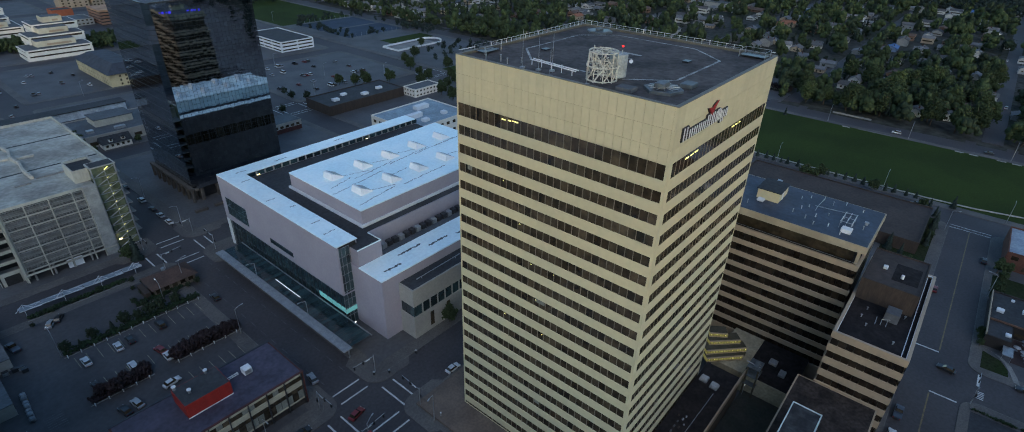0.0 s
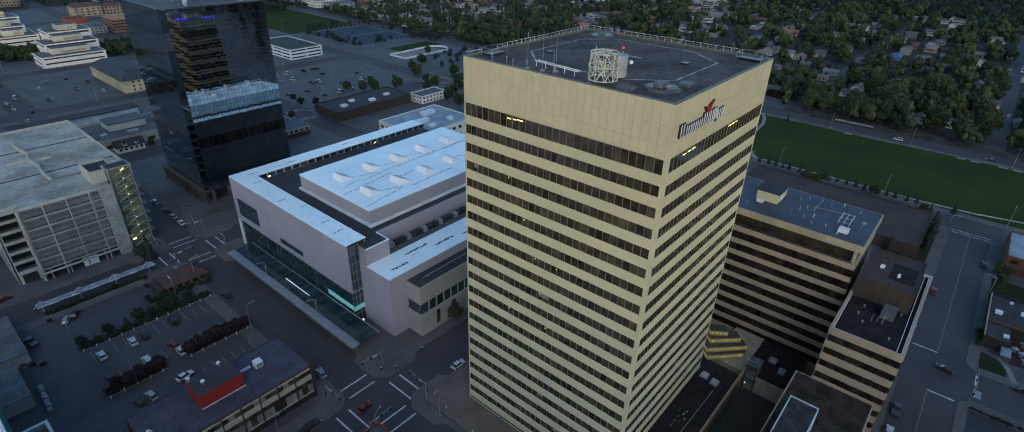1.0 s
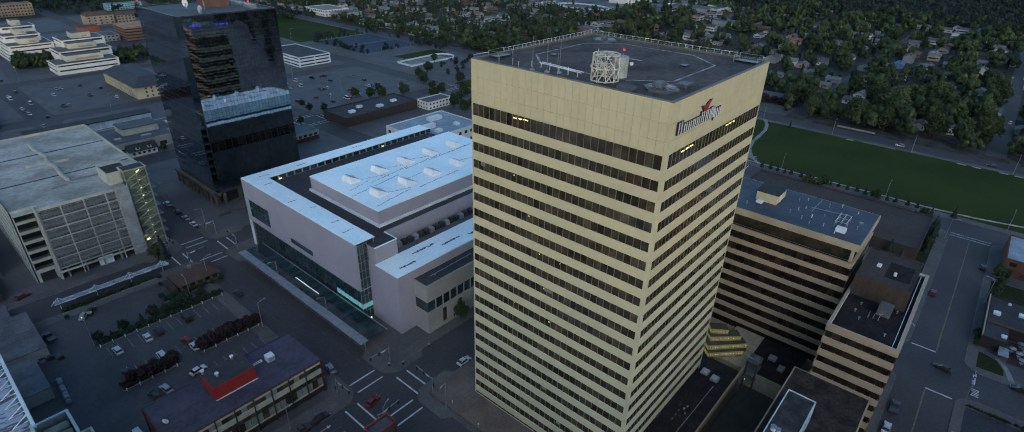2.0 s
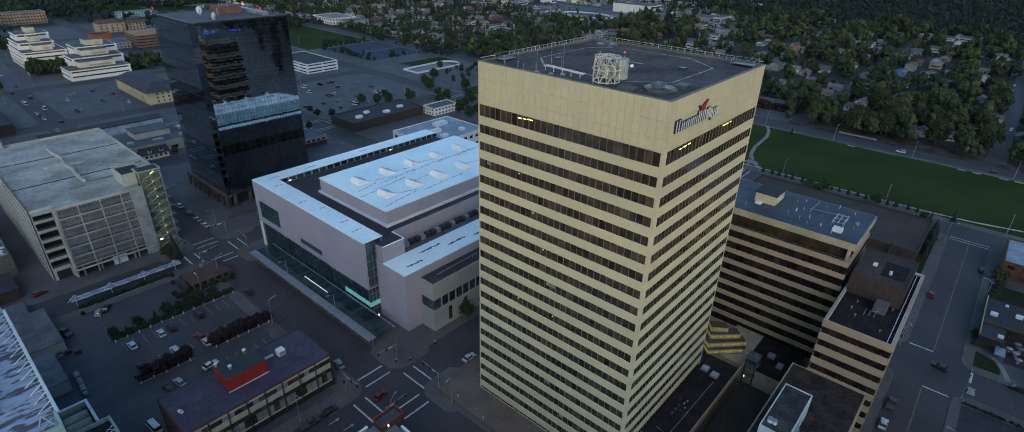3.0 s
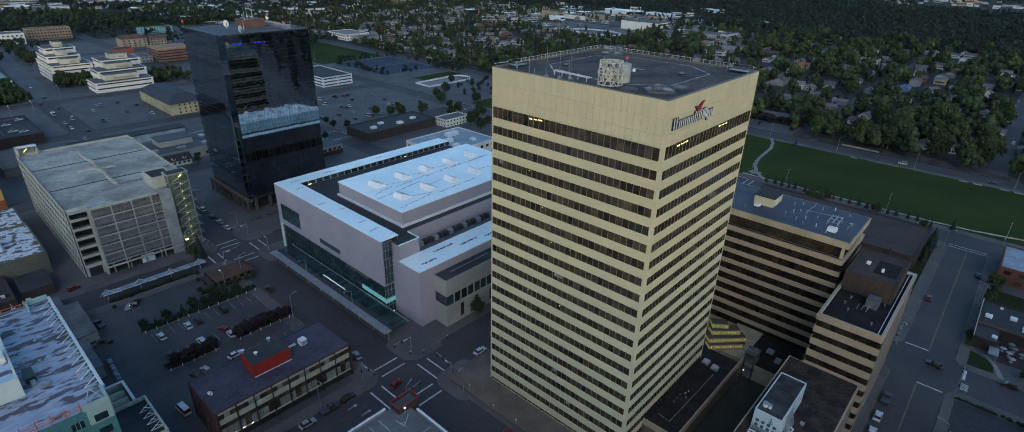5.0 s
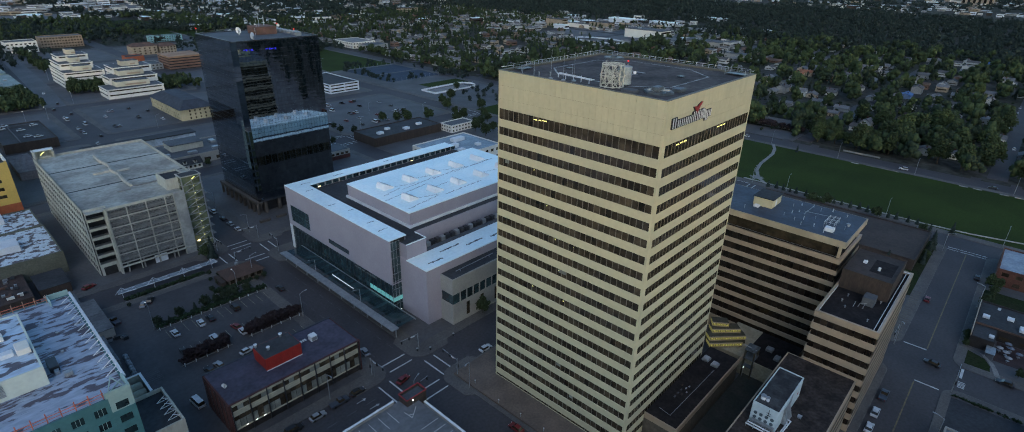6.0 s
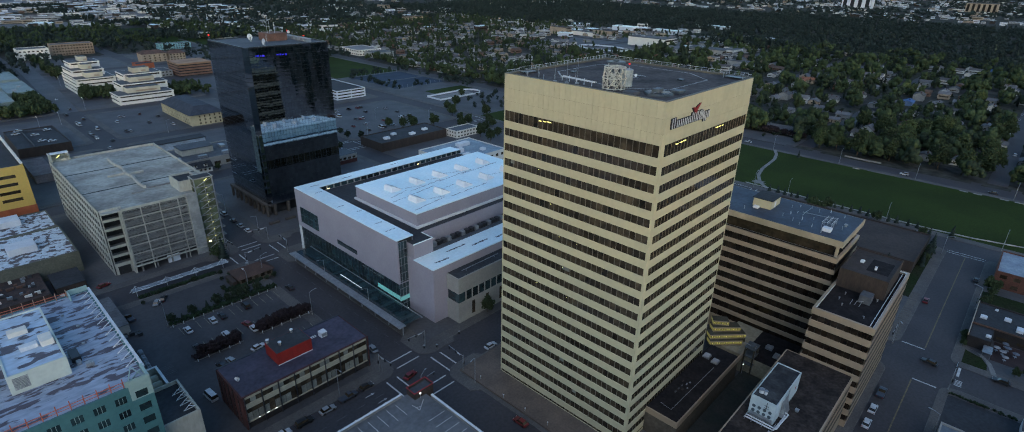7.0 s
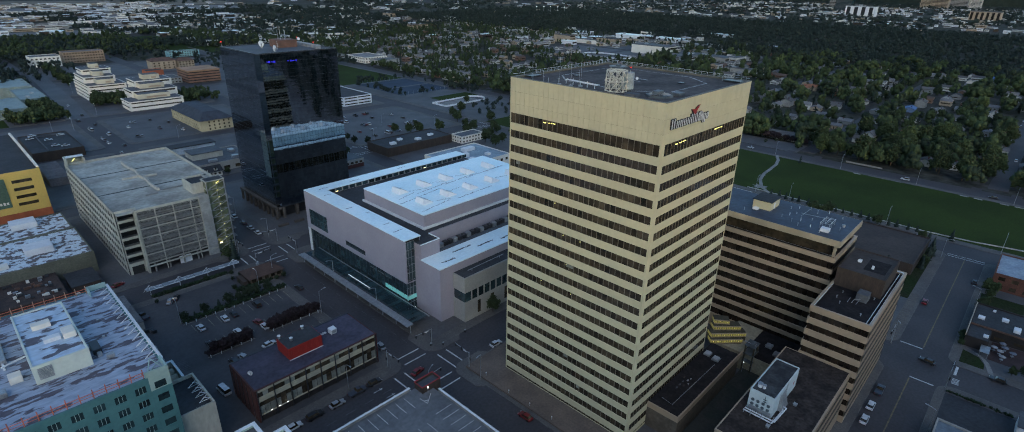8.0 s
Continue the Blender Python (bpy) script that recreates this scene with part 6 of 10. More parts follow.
def terraced(x0, y0, w, d, label, tiers):
    b = thing("terraced_office_block", (x0, y0, 0), label, "office building")
    z = 0.1
    for i, (dx0, dx1, dy0, dy1, h, n) in enumerate(tiers):
        a0, a1, c0, c1 = x0 + dx0, x0 + w - dx1, y0 + dy0, y0 + d - dy1
        boxes("storey_core", [(a0 + 0.8, c0 + 0.8, z, a1 - 0.8, c1 - 0.8, z + h)], DARKIN, b)
        if i:
            boxes("lower_wall", [(a0 + 0.1, c0 + 0.1, 0.1, a1 - 0.1, c1, z - 0.9)], CREAMWHITE, b)
        st = h / n
        for k in range(n):
            for blk in ((a0, c0, z + k * st, a1, c0 + 0.5, z + k * st + st * 0.68), (a0, c0 + 0.5, z + k * st, a0 + 0.5, c1, z + k * st + st * 0.68)):
                boxes("band", [blk], CREAMWHITE, b)
            put("window", pane_mesh("window", DARKGLASS, a1 - a0 - 0.6, 0.1, st * 0.32), b, ((a0 + a1) / 2, c0 + 0.3, z + k * st + st * 0.84))
            put("window", pane_mesh("window", DARKGLASS, 0.1, c1 - c0 - 0.6, st * 0.32), b, (a0 + 0.3, (c0 + c1) / 2, z + k * st + st * 0.84))
            for blk in ((a0, c0, z + k * st + 0.68 * st, a0 + 1.6, c0 + 0.5, z + (k + 1) * st), (a1 - 1.6, c0, z + k * st + 0.68 * st, a1, c0 + 0.5, z + (k + 1) * st)):
                boxes("pier", [blk], CREAMWHITE, b)
        z += h
        boxes("fascia", [(a0 - 0.3, c0 - 0.3, z, a1 + 0.3, c1 + 0.3, z + 0.8)], CREAMWHITE, b)
        boxes("terrace_roof", [(a0 + 0.4, c0 + 0.4, z + 0.8, a1 - 0.4, c1 - 0.4, z + 0.85)], ROOFGREY, b)
        z += 0.85
        nxt = y0 + tiers[i + 1][2] if i < 2 else c0 + 17
        bevel_boxes("penthouse", [(a0 + 9, nxt - 12, z - 0.1, a1 - 8, nxt - 0.5 if i < 2 else nxt, z + 4.2)], IVORYBOX, b, r=0.3)
        boxes("penthouse_roof", [(a0 + 9.5, nxt - 11.5, z + 4.2, a1 - 8.5, nxt - 1, z + 4.3)], ROOFGREY, b)
        boxes("penthouse_louvre", [(a0 + 16, nxt - 12.06, z + 0.8, a1 - 11, nxt - 11.9, z + 2.2)], TAN, b)
    return b


terraced(5.2, 583, 31, 55, "ivory terraced office block with stepped floors", [(0, 0, 0, 0, 13.6, 4), (1.5, 4, 17, 0, 4.6, 1), (4, 3, 33, 1, 4.2, 1)])
terraced(20, 516, 43, 62, "ivory terraced office block, lower, by the car park", [(0, 0, 0, 38, 7.2, 2), (8, -2, 19, 19, 5.0, 1), (16, -4, 38, 0, 4.6, 1)])

# yellow hotel with a hipped dark roof
PALEYEL = mat("pale_yellow_wall", (0.52, 0.44, 0.27), None, 0.7, s1=0.1, s2=1, grain=0.08)
yh = thing("yellow_hotel", (38.5, 405, 0), "long yellow hotel with dark hipped roof", "hotel")
grid_wall(yh, "x", 38.5, -1, 408, 470, 0.1, 8.4, storeys(0.4, 3, 2.6, 0.5, 1.9), even(409, 469, 16, 2.5), 0.4, PALEYEL, DARKGLASS)
grid_wall(yh, "y", 404.6, -1, 42, 62, 0.1, 8.4, storeys(0.4, 3, 2.6, 0.5, 1.9), even(43, 61, 5, 2.4), 0.4, PALEYEL, DARKGLASS)
boxes("corner_bay", [(38.6, 404.7, 0.1, 41.95, 407.95, 8.4)], PALEYEL, yh)
boxes("body", [(39.4, 405.5, 0.1, 62, 470, 8.3)], DARKIN, yh)
boxes("rear_wall", [(61.6, 405, 0.1, 62, 470, 8.4), (38.9, 469.6, 0.1, 61.6, 470, 8.4)], PALEYEL, yh)
hv = [(37.4, 403.6, 8.3), (63.0, 403.6, 8.3), (63.0, 471, 8.3), (37.4, 471, 8.3), (45, 414, 13.2), (56, 414, 13.2), (56, 461, 13.2), (45, 461, 13.2)]
put("roof", mesh_of("roof", [(x - 38.5, y - 405, z) for x, y, z in hv], [(0, 1, 5, 4), (1, 2, 6, 5), (2, 3, 7, 6), (3, 0, 4, 7), (4, 5, 6, 7), (3, 2, 1, 0)], mat("blue_black_shingle", (0.055, 0.062, 0.080), (0.040, 0.044, 0.056), 0.8, s1=0.2, s2=1.5)), yh, None, "dark grey hipped roof")

# orange-banded block and its neighbours
ob_ = thing("banded_office_block", (104, 626, 0), "orange-brown banded office block", "office building")
boxes("core", [(104.6, 626.6, 0.1, 137.4, 659, 13.6)], DARKIN, ob_)
for i in range(5):
    boxes("band", [(104, 626, 1.0 + 2.8 * i, 138, 659.6, 2.7 + 2.8 * i)], mat("rust_brick", (0.27, 0.15, 0.10), None, 0.8, s2=2) if i < 4 else mat("tan_brick", (0.40, 0.24, 0.14), None, 0.8, s2=2), ob_)
plain_block("grey_office_block", 80, 640, 102, 668, 6, GREYSTONE, ROOFGREY, "grey low office block behind the lot", storeys(0, 2, 3, 1, 2.2), 6, 5)
for x0, y0, x1, y1, h in ((105, 752, 132, 772, 10), (134, 748, 152, 764, 9)):
    t = thing("apartment_block", (x0, y0, 0), "tan apartment block with brown pitched roof", "apartment building")
    boxes("wall", [(x0, y0, 0.1, x1, y1, h)], HW[2], t)
    for k in range(5):
        for z in (2.2, 5.2, 8.0):
            put("window", pane_mesh("window", DARKGLASS, 1.8, 0.1, 1.4), t, (x0 + (k + 0.5) * (x1 - x0) / 5, y0 - 0.02, z - 0.3))
    v = [(x0 - 0.6, y0 - 0.6, h), (x1 + 0.6, y0 - 0.6, h), (x1 + 0.6, y1 + 0.6, h), (x0 - 0.6, y1 + 0.6, h), (x0 + 4, (y0 + y1) / 2, h + 3.5), (x1 - 4, (y0 + y1) / 2, h + 3.5)]
    put("roof", mesh_of("roof", [(a - x0, b - y0, c) for a, b, c in v], [(0, 1, 5, 4), (1, 2, 5), (2, 3, 4, 5), (3, 0, 4), (3, 2, 1, 0)], BROWNROOF), t)
plain_block("teal_trimmed_hotel", 157, 862, 198, 876, 8, mat("pale_blue_wall", (0.34, 0.55, 0.55), None, 0.7, s2=1), ROOFGREY, "pale teal hotel with flat roof", storeys(0, 3, 2.6, 0.8, 2.0), 12, 4)
plain_block("ivory_hall", 2, 856, 33, 880, 13, CREAMWHITE, ROOFGREY, "ivory hall with blocky stepped top", storeys(0, 3, 4, 1.2, 2.8), 7, 5)
plain_block("brown_brick_hotel", 39, 878, 84, 898, 14, mat("tan_brick_wall", (0.36, 0.26, 0.18), None, 0.8, s2=1), ROOFGREY, "tan brick hotel with small windows", storeys(0, 4, 3.4, 1.0, 2.6), 14, 5)
plain_block("orange_storage_block", 84, 700, 102, 716, 7, ORANGEWALL, DARKROOF, "low orange-walled storage block", (), 0, 0)
for x0, y0, x1, y1, h in ((-80, 547, -44, 606, 8), (-43.4, 588, -24.4, 652, 8), (-72, 656, -25.5, 712, 9)):
    gh = plain_block("grey_hall", x0, y0, x1, y1, h, mat("grey_green_metal", (0.25, 0.31, 0.29), None, 0.7, s2=1), mat("pale_grey_roof", (0.25, 0.31, 0.30), (0.20, 0.25, 0.25), 0.65, s1=0.05, s2=1), "large low grey-green metal hall", ())
    roof_units(gh, h - 0.5, [(x0 + 5, y0 + 12, 3, 2, 1.3), (x0 + 11, y0 + 30, 2.5, 2.5, 1.2)])
structure("hall_lawn", [(-90, 514, 0.1, -62, 545, 0.19)], GRASS, "green corner lawn before the halls", "lawn")
v = [(-24, 514, 0.2), (-10, 514, 0.2), (-4, 600, 0.2), (6, 870, 0.2), (-8, 870, 0.2), (-18.5, 600, 0.2)]
# asphalt colour raised in place of the sheen it has at grazing angles
tagged(new("far_avenue", mesh_of("far_avenue", v, [(0, 1, 2, 5), (5, 2, 3, 4)], mat("sheen_pale_asphalt", (0.115, 0.115, 0.12), (0.085, 0.085, 0.09), 0.7, s1=0.05, s2=0.8, grain=0.3))), "grey asphalt avenue that bends past the offices", "road", kind="structure")
structure("far_field", [(188, 940, -0.2, 240, 1200, 0.1)], GRASS, "green playing field among woods", "field")
ld = plain_block("low_market_block", -64.7, 394, -37.6, 449, 6, BROWNWALL, DARKROOF, "low brown market block with dark roof", ())
boxes("roof_wall", [(-56, 397, 5.5, -55.6, 440, 6.6), (-56, 440, 5.5, -42, 440.4, 6.6)], ROOFGREY, ld)
rs = thing("ribbed_shed", (-66, 334, 0), "low pinkish grey shed with ribbed roof beside the alley", "shed")
bevel_boxes("wall", [(-66.5, 334, 0.1, -57, 371, 4.6)], mat("pinkish_siding", (0.27, 0.23, 0.23), None, 0.75, s1=0.2, s2=1.5), rs, r=0.08)
boxes("roof", [(-66.8, 333.7, 4.6, -56.7, 371.3, 4.9)], mat("ribbed_roof_grey", (0.20, 0.19, 0.20), (0.15, 0.14, 0.15), 0.7, s1=0.2, s2=1.5), rs)
for k in range(18):
    boxes("roof_rib", [(-66.7, 334.6 + 2.1 * k, 4.9, -56.8, 334.9 + 2.1 * k, 5.1)], MATS["pinkish_siding"], rs)
# long shed and huts in front of the lot
ls = thing("long_shed", (-33, 352, 0), "long low shed with pale front and dark roof", "shed")
boxes("wall", [(-33, 353, 0.1, 29, 362, 4.6)], mat("pale_blue_siding", (0.40, 0.47, 0.54), None, 0.7, s1=0.2, s2=1.5), ls)
boxes("roof", [(-33.6, 352.4, 4.6, 29.6, 362.6, 5.1)], DARKROOF, ls)
hu = plain_block("service_block", -8, 300, 34, 332, 6, GREYSTONE, ROOFGREY, "grey service block with rooftop plant", storeys(0, 1, 4, 1, 3), 6, 4)
boxes("roof_hut", [(2, 314, 5.5, 20, 327, 9)], CONCWALL, hu)
boxes("roof_hut_top", [(1.7, 313.7, 9, 20.3, 327.3, 9.4)], ROOFGREY, hu)
roof_units(hu, 5.5, [(22, 304, 4, 3, 1.6), (-4, 306, 3, 3, 1.4), (26, 318, 3, 5, 1.5), (8, 304, 5, 2.5, 1.3)])
gh = thing("gabled_house", (4, 295, 0.15), "small pale gabled house with dark roof and two dormers", "house")
boxes("wall", [(-2.4, 292.2, 0.15, 10.4, 298.6, 3.2)], CREAMWHITE, gh)
v = [(-3, 291.6, 3.0), (11, 291.6, 3.0), (11, 299.2, 3.0), (-3, 299.2, 3.0), (-3, 295.4, 6.2), (11, 295.4, 6.2)]
put("roof", mesh_of("roof", [(x - 4, y - 295, z - 0.15) for x, y, z in v], [(0, 1, 5, 4), (2, 3, 4, 5), (1, 2, 5), (3, 0, 4), (3, 2, 1, 0)], DARKROOF), gh, None, "dark shingle gable roof")
for x in (0.6, 6.2):
    boxes("dormer", [(x, 292.4, 3.6, x + 1.8, 294.8, 5.2)], CREAMWHITE, gh, "pale dormer")
    v = [(x - 0.2, 292.1, 5.1), (x + 2.0, 292.1, 5.1), (x + 2.0, 295.0, 5.1), (x - 0.2, 295.0, 5.1), (x + 0.9, 292.1, 6.0), (x + 0.9, 295.0, 6.0)]
    put("dormer_roof", mesh_of("dormer_roof", [(a - 4, b - 295, c - 0.15) for a, b, c in v], [(1, 2, 5, 4), (3, 0, 4, 5), (0, 1, 4), (2, 3, 5), (3, 2, 1, 0)], DARKROOF), gh)
    put("window", pane_mesh("window", DARKGLASS, 1.0, 0.08, 0.9), gh, (x + 0.9, 292.38, 4.5))
for x in (-1.2, 1.2, 3.6, 6.0, 8.4):
    put("window", pane_mesh("window", DARKGLASS, 1.2, 0.08, 1.2), gh, (x + 0.4, 292.18, 1.8))
for x, y, k in ((-9.0, 300, 0.7), (-8.2, 306, 0.8), (-8.6, 314, 0.75), (-6.5, 291, 0.5), (13.5, 292, 0.5)):
    plant("mid", x, y, k)
hu2 = plain_block("service_block", 38, 300, 66, 326, 5, BROWNWALL, ROOFGREY, "small dark service block by the lot", ())
roof_units(hu2, 4.5, [(44, 306, 3, 2, 1.2), (54, 314, 4, 2, 1.2)], WHITE)
rb = thing("small_shop", (58, 250, 0), "small grey shop with red brick base and flat roof", "shop")
boxes("wall", [(58, 250, 2.6, 82, 264, 5.6)], GREYSTONE, rb)
boxes("base", [(58.1, 250.1, 0.1, 81.9, 263.9, 2.6)], REDBRICK, rb)
boxes("roof", [(58.4, 250.4, 5.6, 81.6, 263.6, 5.75)], ROOFGREY, rb)
for i in range(7):
    put("window", pane_mesh("window", DARKGLASS, 2.0, 0.1, 1.3), rb, (60.5 + 3.2 * i, 249.97, 3.6))
# white office, long brown store, pale block behind the hall
plain_block("white_office_block", 166, 414, 196, 470, 8.6, WHITE, DARKROOF, "white office block with three window bands", storeys(0.3, 3, 2.7, 0.9, 2.0), 2, 4, ww=0.93)
bs = plain_block("brown_store", 104, 255, 160, 280, 6, BROWNWALL, DARKROOF, "long dark brown store with rooftop units", ())
roof_units(bs, 5.5, [(112, 262, 4, 3, 1.4), (122, 268, 3.5, 2.5, 1.3), (132, 260, 4, 3, 1.4), (146, 264, 4, 2.5, 1.3)], WHITE)
plain_block("cream_shop", 162, 246, 184, 258, 5.5, CREAMWHITE, ROOFGREY, "small cream two-storey shop", storeys(0, 2, 2.6, 0.8, 2.0), 7, 4)
pb = plain_block("pale_hall_annex", 105, 183, 147, 217, 10, CREAMWHITE, mat("blue_grey_membrane", (0.28, 0.35, 0.41), None, 0.6, s2=1), "cream block with pale roof and rooftop plant", storeys(0.5, 2, 4.6, 1.2, 3.0), 9, 7)
roof_units(pb, 9.5, [(112, 196, 12, 3, 2.4), (128, 205, 9, 4, 2.0), (118, 188, 4, 3, 1.5), (134, 190, 3, 3, 1.4)], WHITE)
plain_block("white_school", 336, 642, 372, 690, 8, CREAMWHITE, HR[1], "long pale-roofed school hall", storeys(0, 2, 4, 1.2, 3), 8, 10)
plain_block("grey_school_hall", 340, 612, 372, 636, 7, GREYSTONE, ROOFGREY, "long grey-roofed school hall among houses", storeys(0, 1, 4, 1.2, 3), 8, 6)

# courts, rink, field edge
structure("tennis_court_surface", [(238, 424, 0.08, 303, 462, 0.16), (238, 466, 0.08, 303, 506, 0.16)], mat("blue_court", (0.035, 0.052, 0.085), None, 0.85, s1=0.05, s2=1), "worn blue tennis court surface", "tennis court")
fence = thing("court_fence", (240, 424, 0.1), "tall mesh fence posts round the tennis courts", "fence")
for i in range(13):
    put("post", pane_mesh("post", METAL, 0.15, 0.15, 3.4), fence, (240 + 6 * i, 423, 1.8))
    put("post", pane_mesh("post", METAL, 0.15, 0.15, 3.4), fence, (240 + 6 * i, 508, 1.8))
rink = thing("ice_rink", (236, 350, 0.1), "low white curved boards of an outdoor rink", "rink")
ring = [(236, 352), (236, 372), (282, 374)] + [(282 + 11 * math.sin(a), 363 + 11 * math.cos(a)) for a in np.linspace(0.2, 2.9, 10)] + [(282, 352), (236, 352)]
v, f = [], []
for x, y in ring:
    v += [(x - 236, y - 350, 0), (x - 236, y - 350, 1.5), (x - 236 + 0.3, y - 350 + 0.3, 1.5), (x - 236 + 0.3, y - 350 + 0.3, 0)]
for i in range(len(ring) - 1):
    n = 4 * i
    f += [(n, n + 4, n + 5, n + 1), (n + 1, n + 5, n + 6, n + 2), (n + 2, n + 6, n + 7, n + 3)]
put("board_wall", mesh_of("board_wall", v, f, WHITE), rink)
structure("rink_floor", [(238, 353, 0.05, 284, 371, 0.15)], CONC, "bare concrete rink floor", "floor")
oval = thing("oval_track_rail", (660, 476, 0), "white oval rail of a small track", "rail")
op = [(678 + 24 * math.cos(a), 478 + 44 * math.sin(a), 1.2) for a in np.linspace(0, 2 * math.pi, 40)]
tubes("rail", [op], 1.1, WHITE, oval)
flood = thing("floodlight_row", (1480, 1280, 0), "row of bright sports ground floodlights", "floodlight")
for i in range(5):
    tubes("mast", [[(1440 + 18 * i, 1300 - 16 * i, 0), (1440 + 18 * i, 1300 - 16 * i, 24)]], 0.3, METAL, flood)
    put("lamp_head", pane_mesh("lamp_head", LAMPWHITE, 2.4, 2.4, 1.6), flood, (1440 + 18 * i, 1300 - 16 * i, 24.8))

# ---- buildings on the far side of the cross street ----
br = plain_block("brown_flat_block", 165, -34.5, 203, 40, 5.2, BROWNWALL, mat("brown_felt_roof", (0.060, 0.044, 0.037), None, 0.85, s1=0.1, s2=1), "low dark brown flat-roofed block by the park", ())
roof_units(br, 4.8, [(172, 12, 3, 2, 0.8), (184, 22, 2, 2, 0.8)])
bk = plain_block("brick_office", 176.2, -78, 201, -60, 7.2, mat("orange_brick", (0.13, 0.055, 0.036), None, 0.85, s1=0.3, s2=3), mat("pale_blue_roof", (0.30, 0.35, 0.41), (0.20, 0.24, 0.30), 0.6, s1=0.15, s2=1), "orange brick office with pale blue-grey roof", storeys(0, 2, 3.4, 1.0, 2.6), 5, 4)
dh = plain_block("dark_clinic", 129.5, -92, 148, -58.2, 4.8, mat("dark_brown_boards", (0.034, 0.028, 0.025), None, 0.85, s1=0.4, s2=3), DARKROOF, "low dark clinic with white skylights", storeys(0, 1, 3, 1.0, 2.2), 4, 6)
roof_units(dh, 4.3, [(135, -61.6, 1.9, 1.9, 0.8), (138.6, -68, 1.9, 1.9, 0.8), (132.5, -71.6, 3.2, 1.9, 1.0), (142, -76, 1.8, 1.8, 0.8), (144.5, -64, 0.9, 0.9, 0.6)], WHITE)
boxes("wing_wall", [(119.8, -64.5, 0.1, 129.45, -58.25, 4.0)], MATS["dark_brown_boards"], dh)
boxes("wing_roof", [(120.1, -64.2, 4.0, 129.2, -58.6, 4.15)], DARKROOF, dh)
bevel_boxes("wing_roof_light", [(122, -64, 4.15, 123.5, -62.6, 4.8)], WHITE, dh, r=0.08)
boxes("roof_trim", [(119.8, -58.3, 4.0, 148, -58.05, 4.95)], TAN, dh, "tan parapet trim")
boxes("roof_trim", [(129.1, -92, 4.3, 129.35, -58.3, 4.9)], BROWNROOF, dh, "tan parapet trim")
ROUGH = mat("rough_lawn", (0.024, 0.036, 0.014), (0.03, 0.033, 0.018), 0.95, s1=0.1, s2=1.5, grain=0.4, bump=0.4, spec=0.05)
UMB = mat("grey_white_canvas", (0.34, 0.34, 0.35), None, 0.85, s1=1, s2=4)
UMB2 = mat("blue_grey_canvas", (0.16, 0.18, 0.22), None, 0.85, s1=1, s2=4)
PATIO = mat("red_patio_tiles", (0.060, 0.038, 0.036), None, 0.85, s1=0.3, s2=3)
structure("patio", [(115.5, -76, 0.1, 129, -65.5, 0.24)], PATIO, "reddish tiled patio beside the clinic", "patio")
for x, y, m in ((121.9, -66.3, WHITE), (120.4, -68.0, WHITE), (123.9, -69.0, METAL), (121.7, -71.2, METAL), (117.0, -68.8, WHITE), (126.4, -68.2, METAL)):
    um = thing("patio_umbrella", (x, y, 0.24), "pale round patio umbrella over a table", "umbrella", "patio umbrellas")
    tubes("pole", [[(x, y, 0.24), (x, y, 2.5)]], 0.04, METAL, um, sides=5)
    ring = [(math.cos(a) * 1.0, math.sin(a) * 1.0, 1.9) for a in np.linspace(0, 2 * math.pi, 9)[:-1]]
    put("canopy", mesh_of("canopy", ring + [(0, 0, 2.4)] + [(p[0], p[1], 1.82) for p in ring], [(k, (k + 1) % 8, 8) for k in range(8)] + [(k, 9 + k, 9 + (k + 1) % 8, (k + 1) % 8) for k in range(8)], UMB if m is WHITE else UMB2), um)
    tubes("tabletop", [[(x, y, 0.94), (x, y, 1.0)]], 0.5, METAL, um, sides=10)
aw = thing("patio_awning", (118, -64.8, 0.2), "pale sloping awning at the patio", "awning")
boxes("roof", [(114.6, -65.4, 2.4, 119.7, -62.9, 2.55)], METAL, aw)
for x in (114.8, 119.4):
    for y in (-65.2, -63.1):
        tubes("post", [[(x, y, 0.2), (x, y, 2.4)]], 0.05, METAL, aw, sides=5)
dl = [(116.6, -58.9, 0.18), (107.3, -58.9, 0.18), (107.6, -65.4, 0.18), (111, -65.2, 0.18), (114.6, -63.4, 0.18)]
tagged(new("clinic_lawn", mesh_of("clinic_lawn", dl, [(0, 1, 2, 3, 4)], ROUGH)), "small dark lawn at the clinic corner", "lawn", kind="structure")
structure("clinic_lawn", [(150, -72, 0.1, 168.5, -58.4, 0.19)], ROUGH, "small rough lawn beside the clinic", "lawn")
cw = [(118.6, -59), (117, -62.6), (113.6, -65.2), (109.5, -66.6), (106, -67.4)]
v = [p for i, (x, y) in enumerate(cw) for p in ((x - 0.3, y - 0.8, 0.186), (x + 0.3, y + 0.8, 0.186))]
tagged(new("clinic_walk", mesh_of("clinic_walk", v, [(2 * i, 2 * i + 2, 2 * i + 3, 2 * i + 1) for i in range(4)], CONC)), "curved pale walk round the clinic lawn", "path", kind="structure")
for x, y, k in ((121.5, -57.8, 0.35), (124.5, -57.6, 0.4), (118.5, -57.9, 0.3), (110, -72, 0.4), (112, -75, 0.5), (152, -59.5, 0.6), (157, -60.5, 0.5), (171, -59.5, 0.7), (172, -62, 0.6), (165, -61, 0.5)):
    plant("mid", x, y, k)
wh = thing("white_hut", (78, -84, 0.15), "small white hut beside the corner lot", "hut")
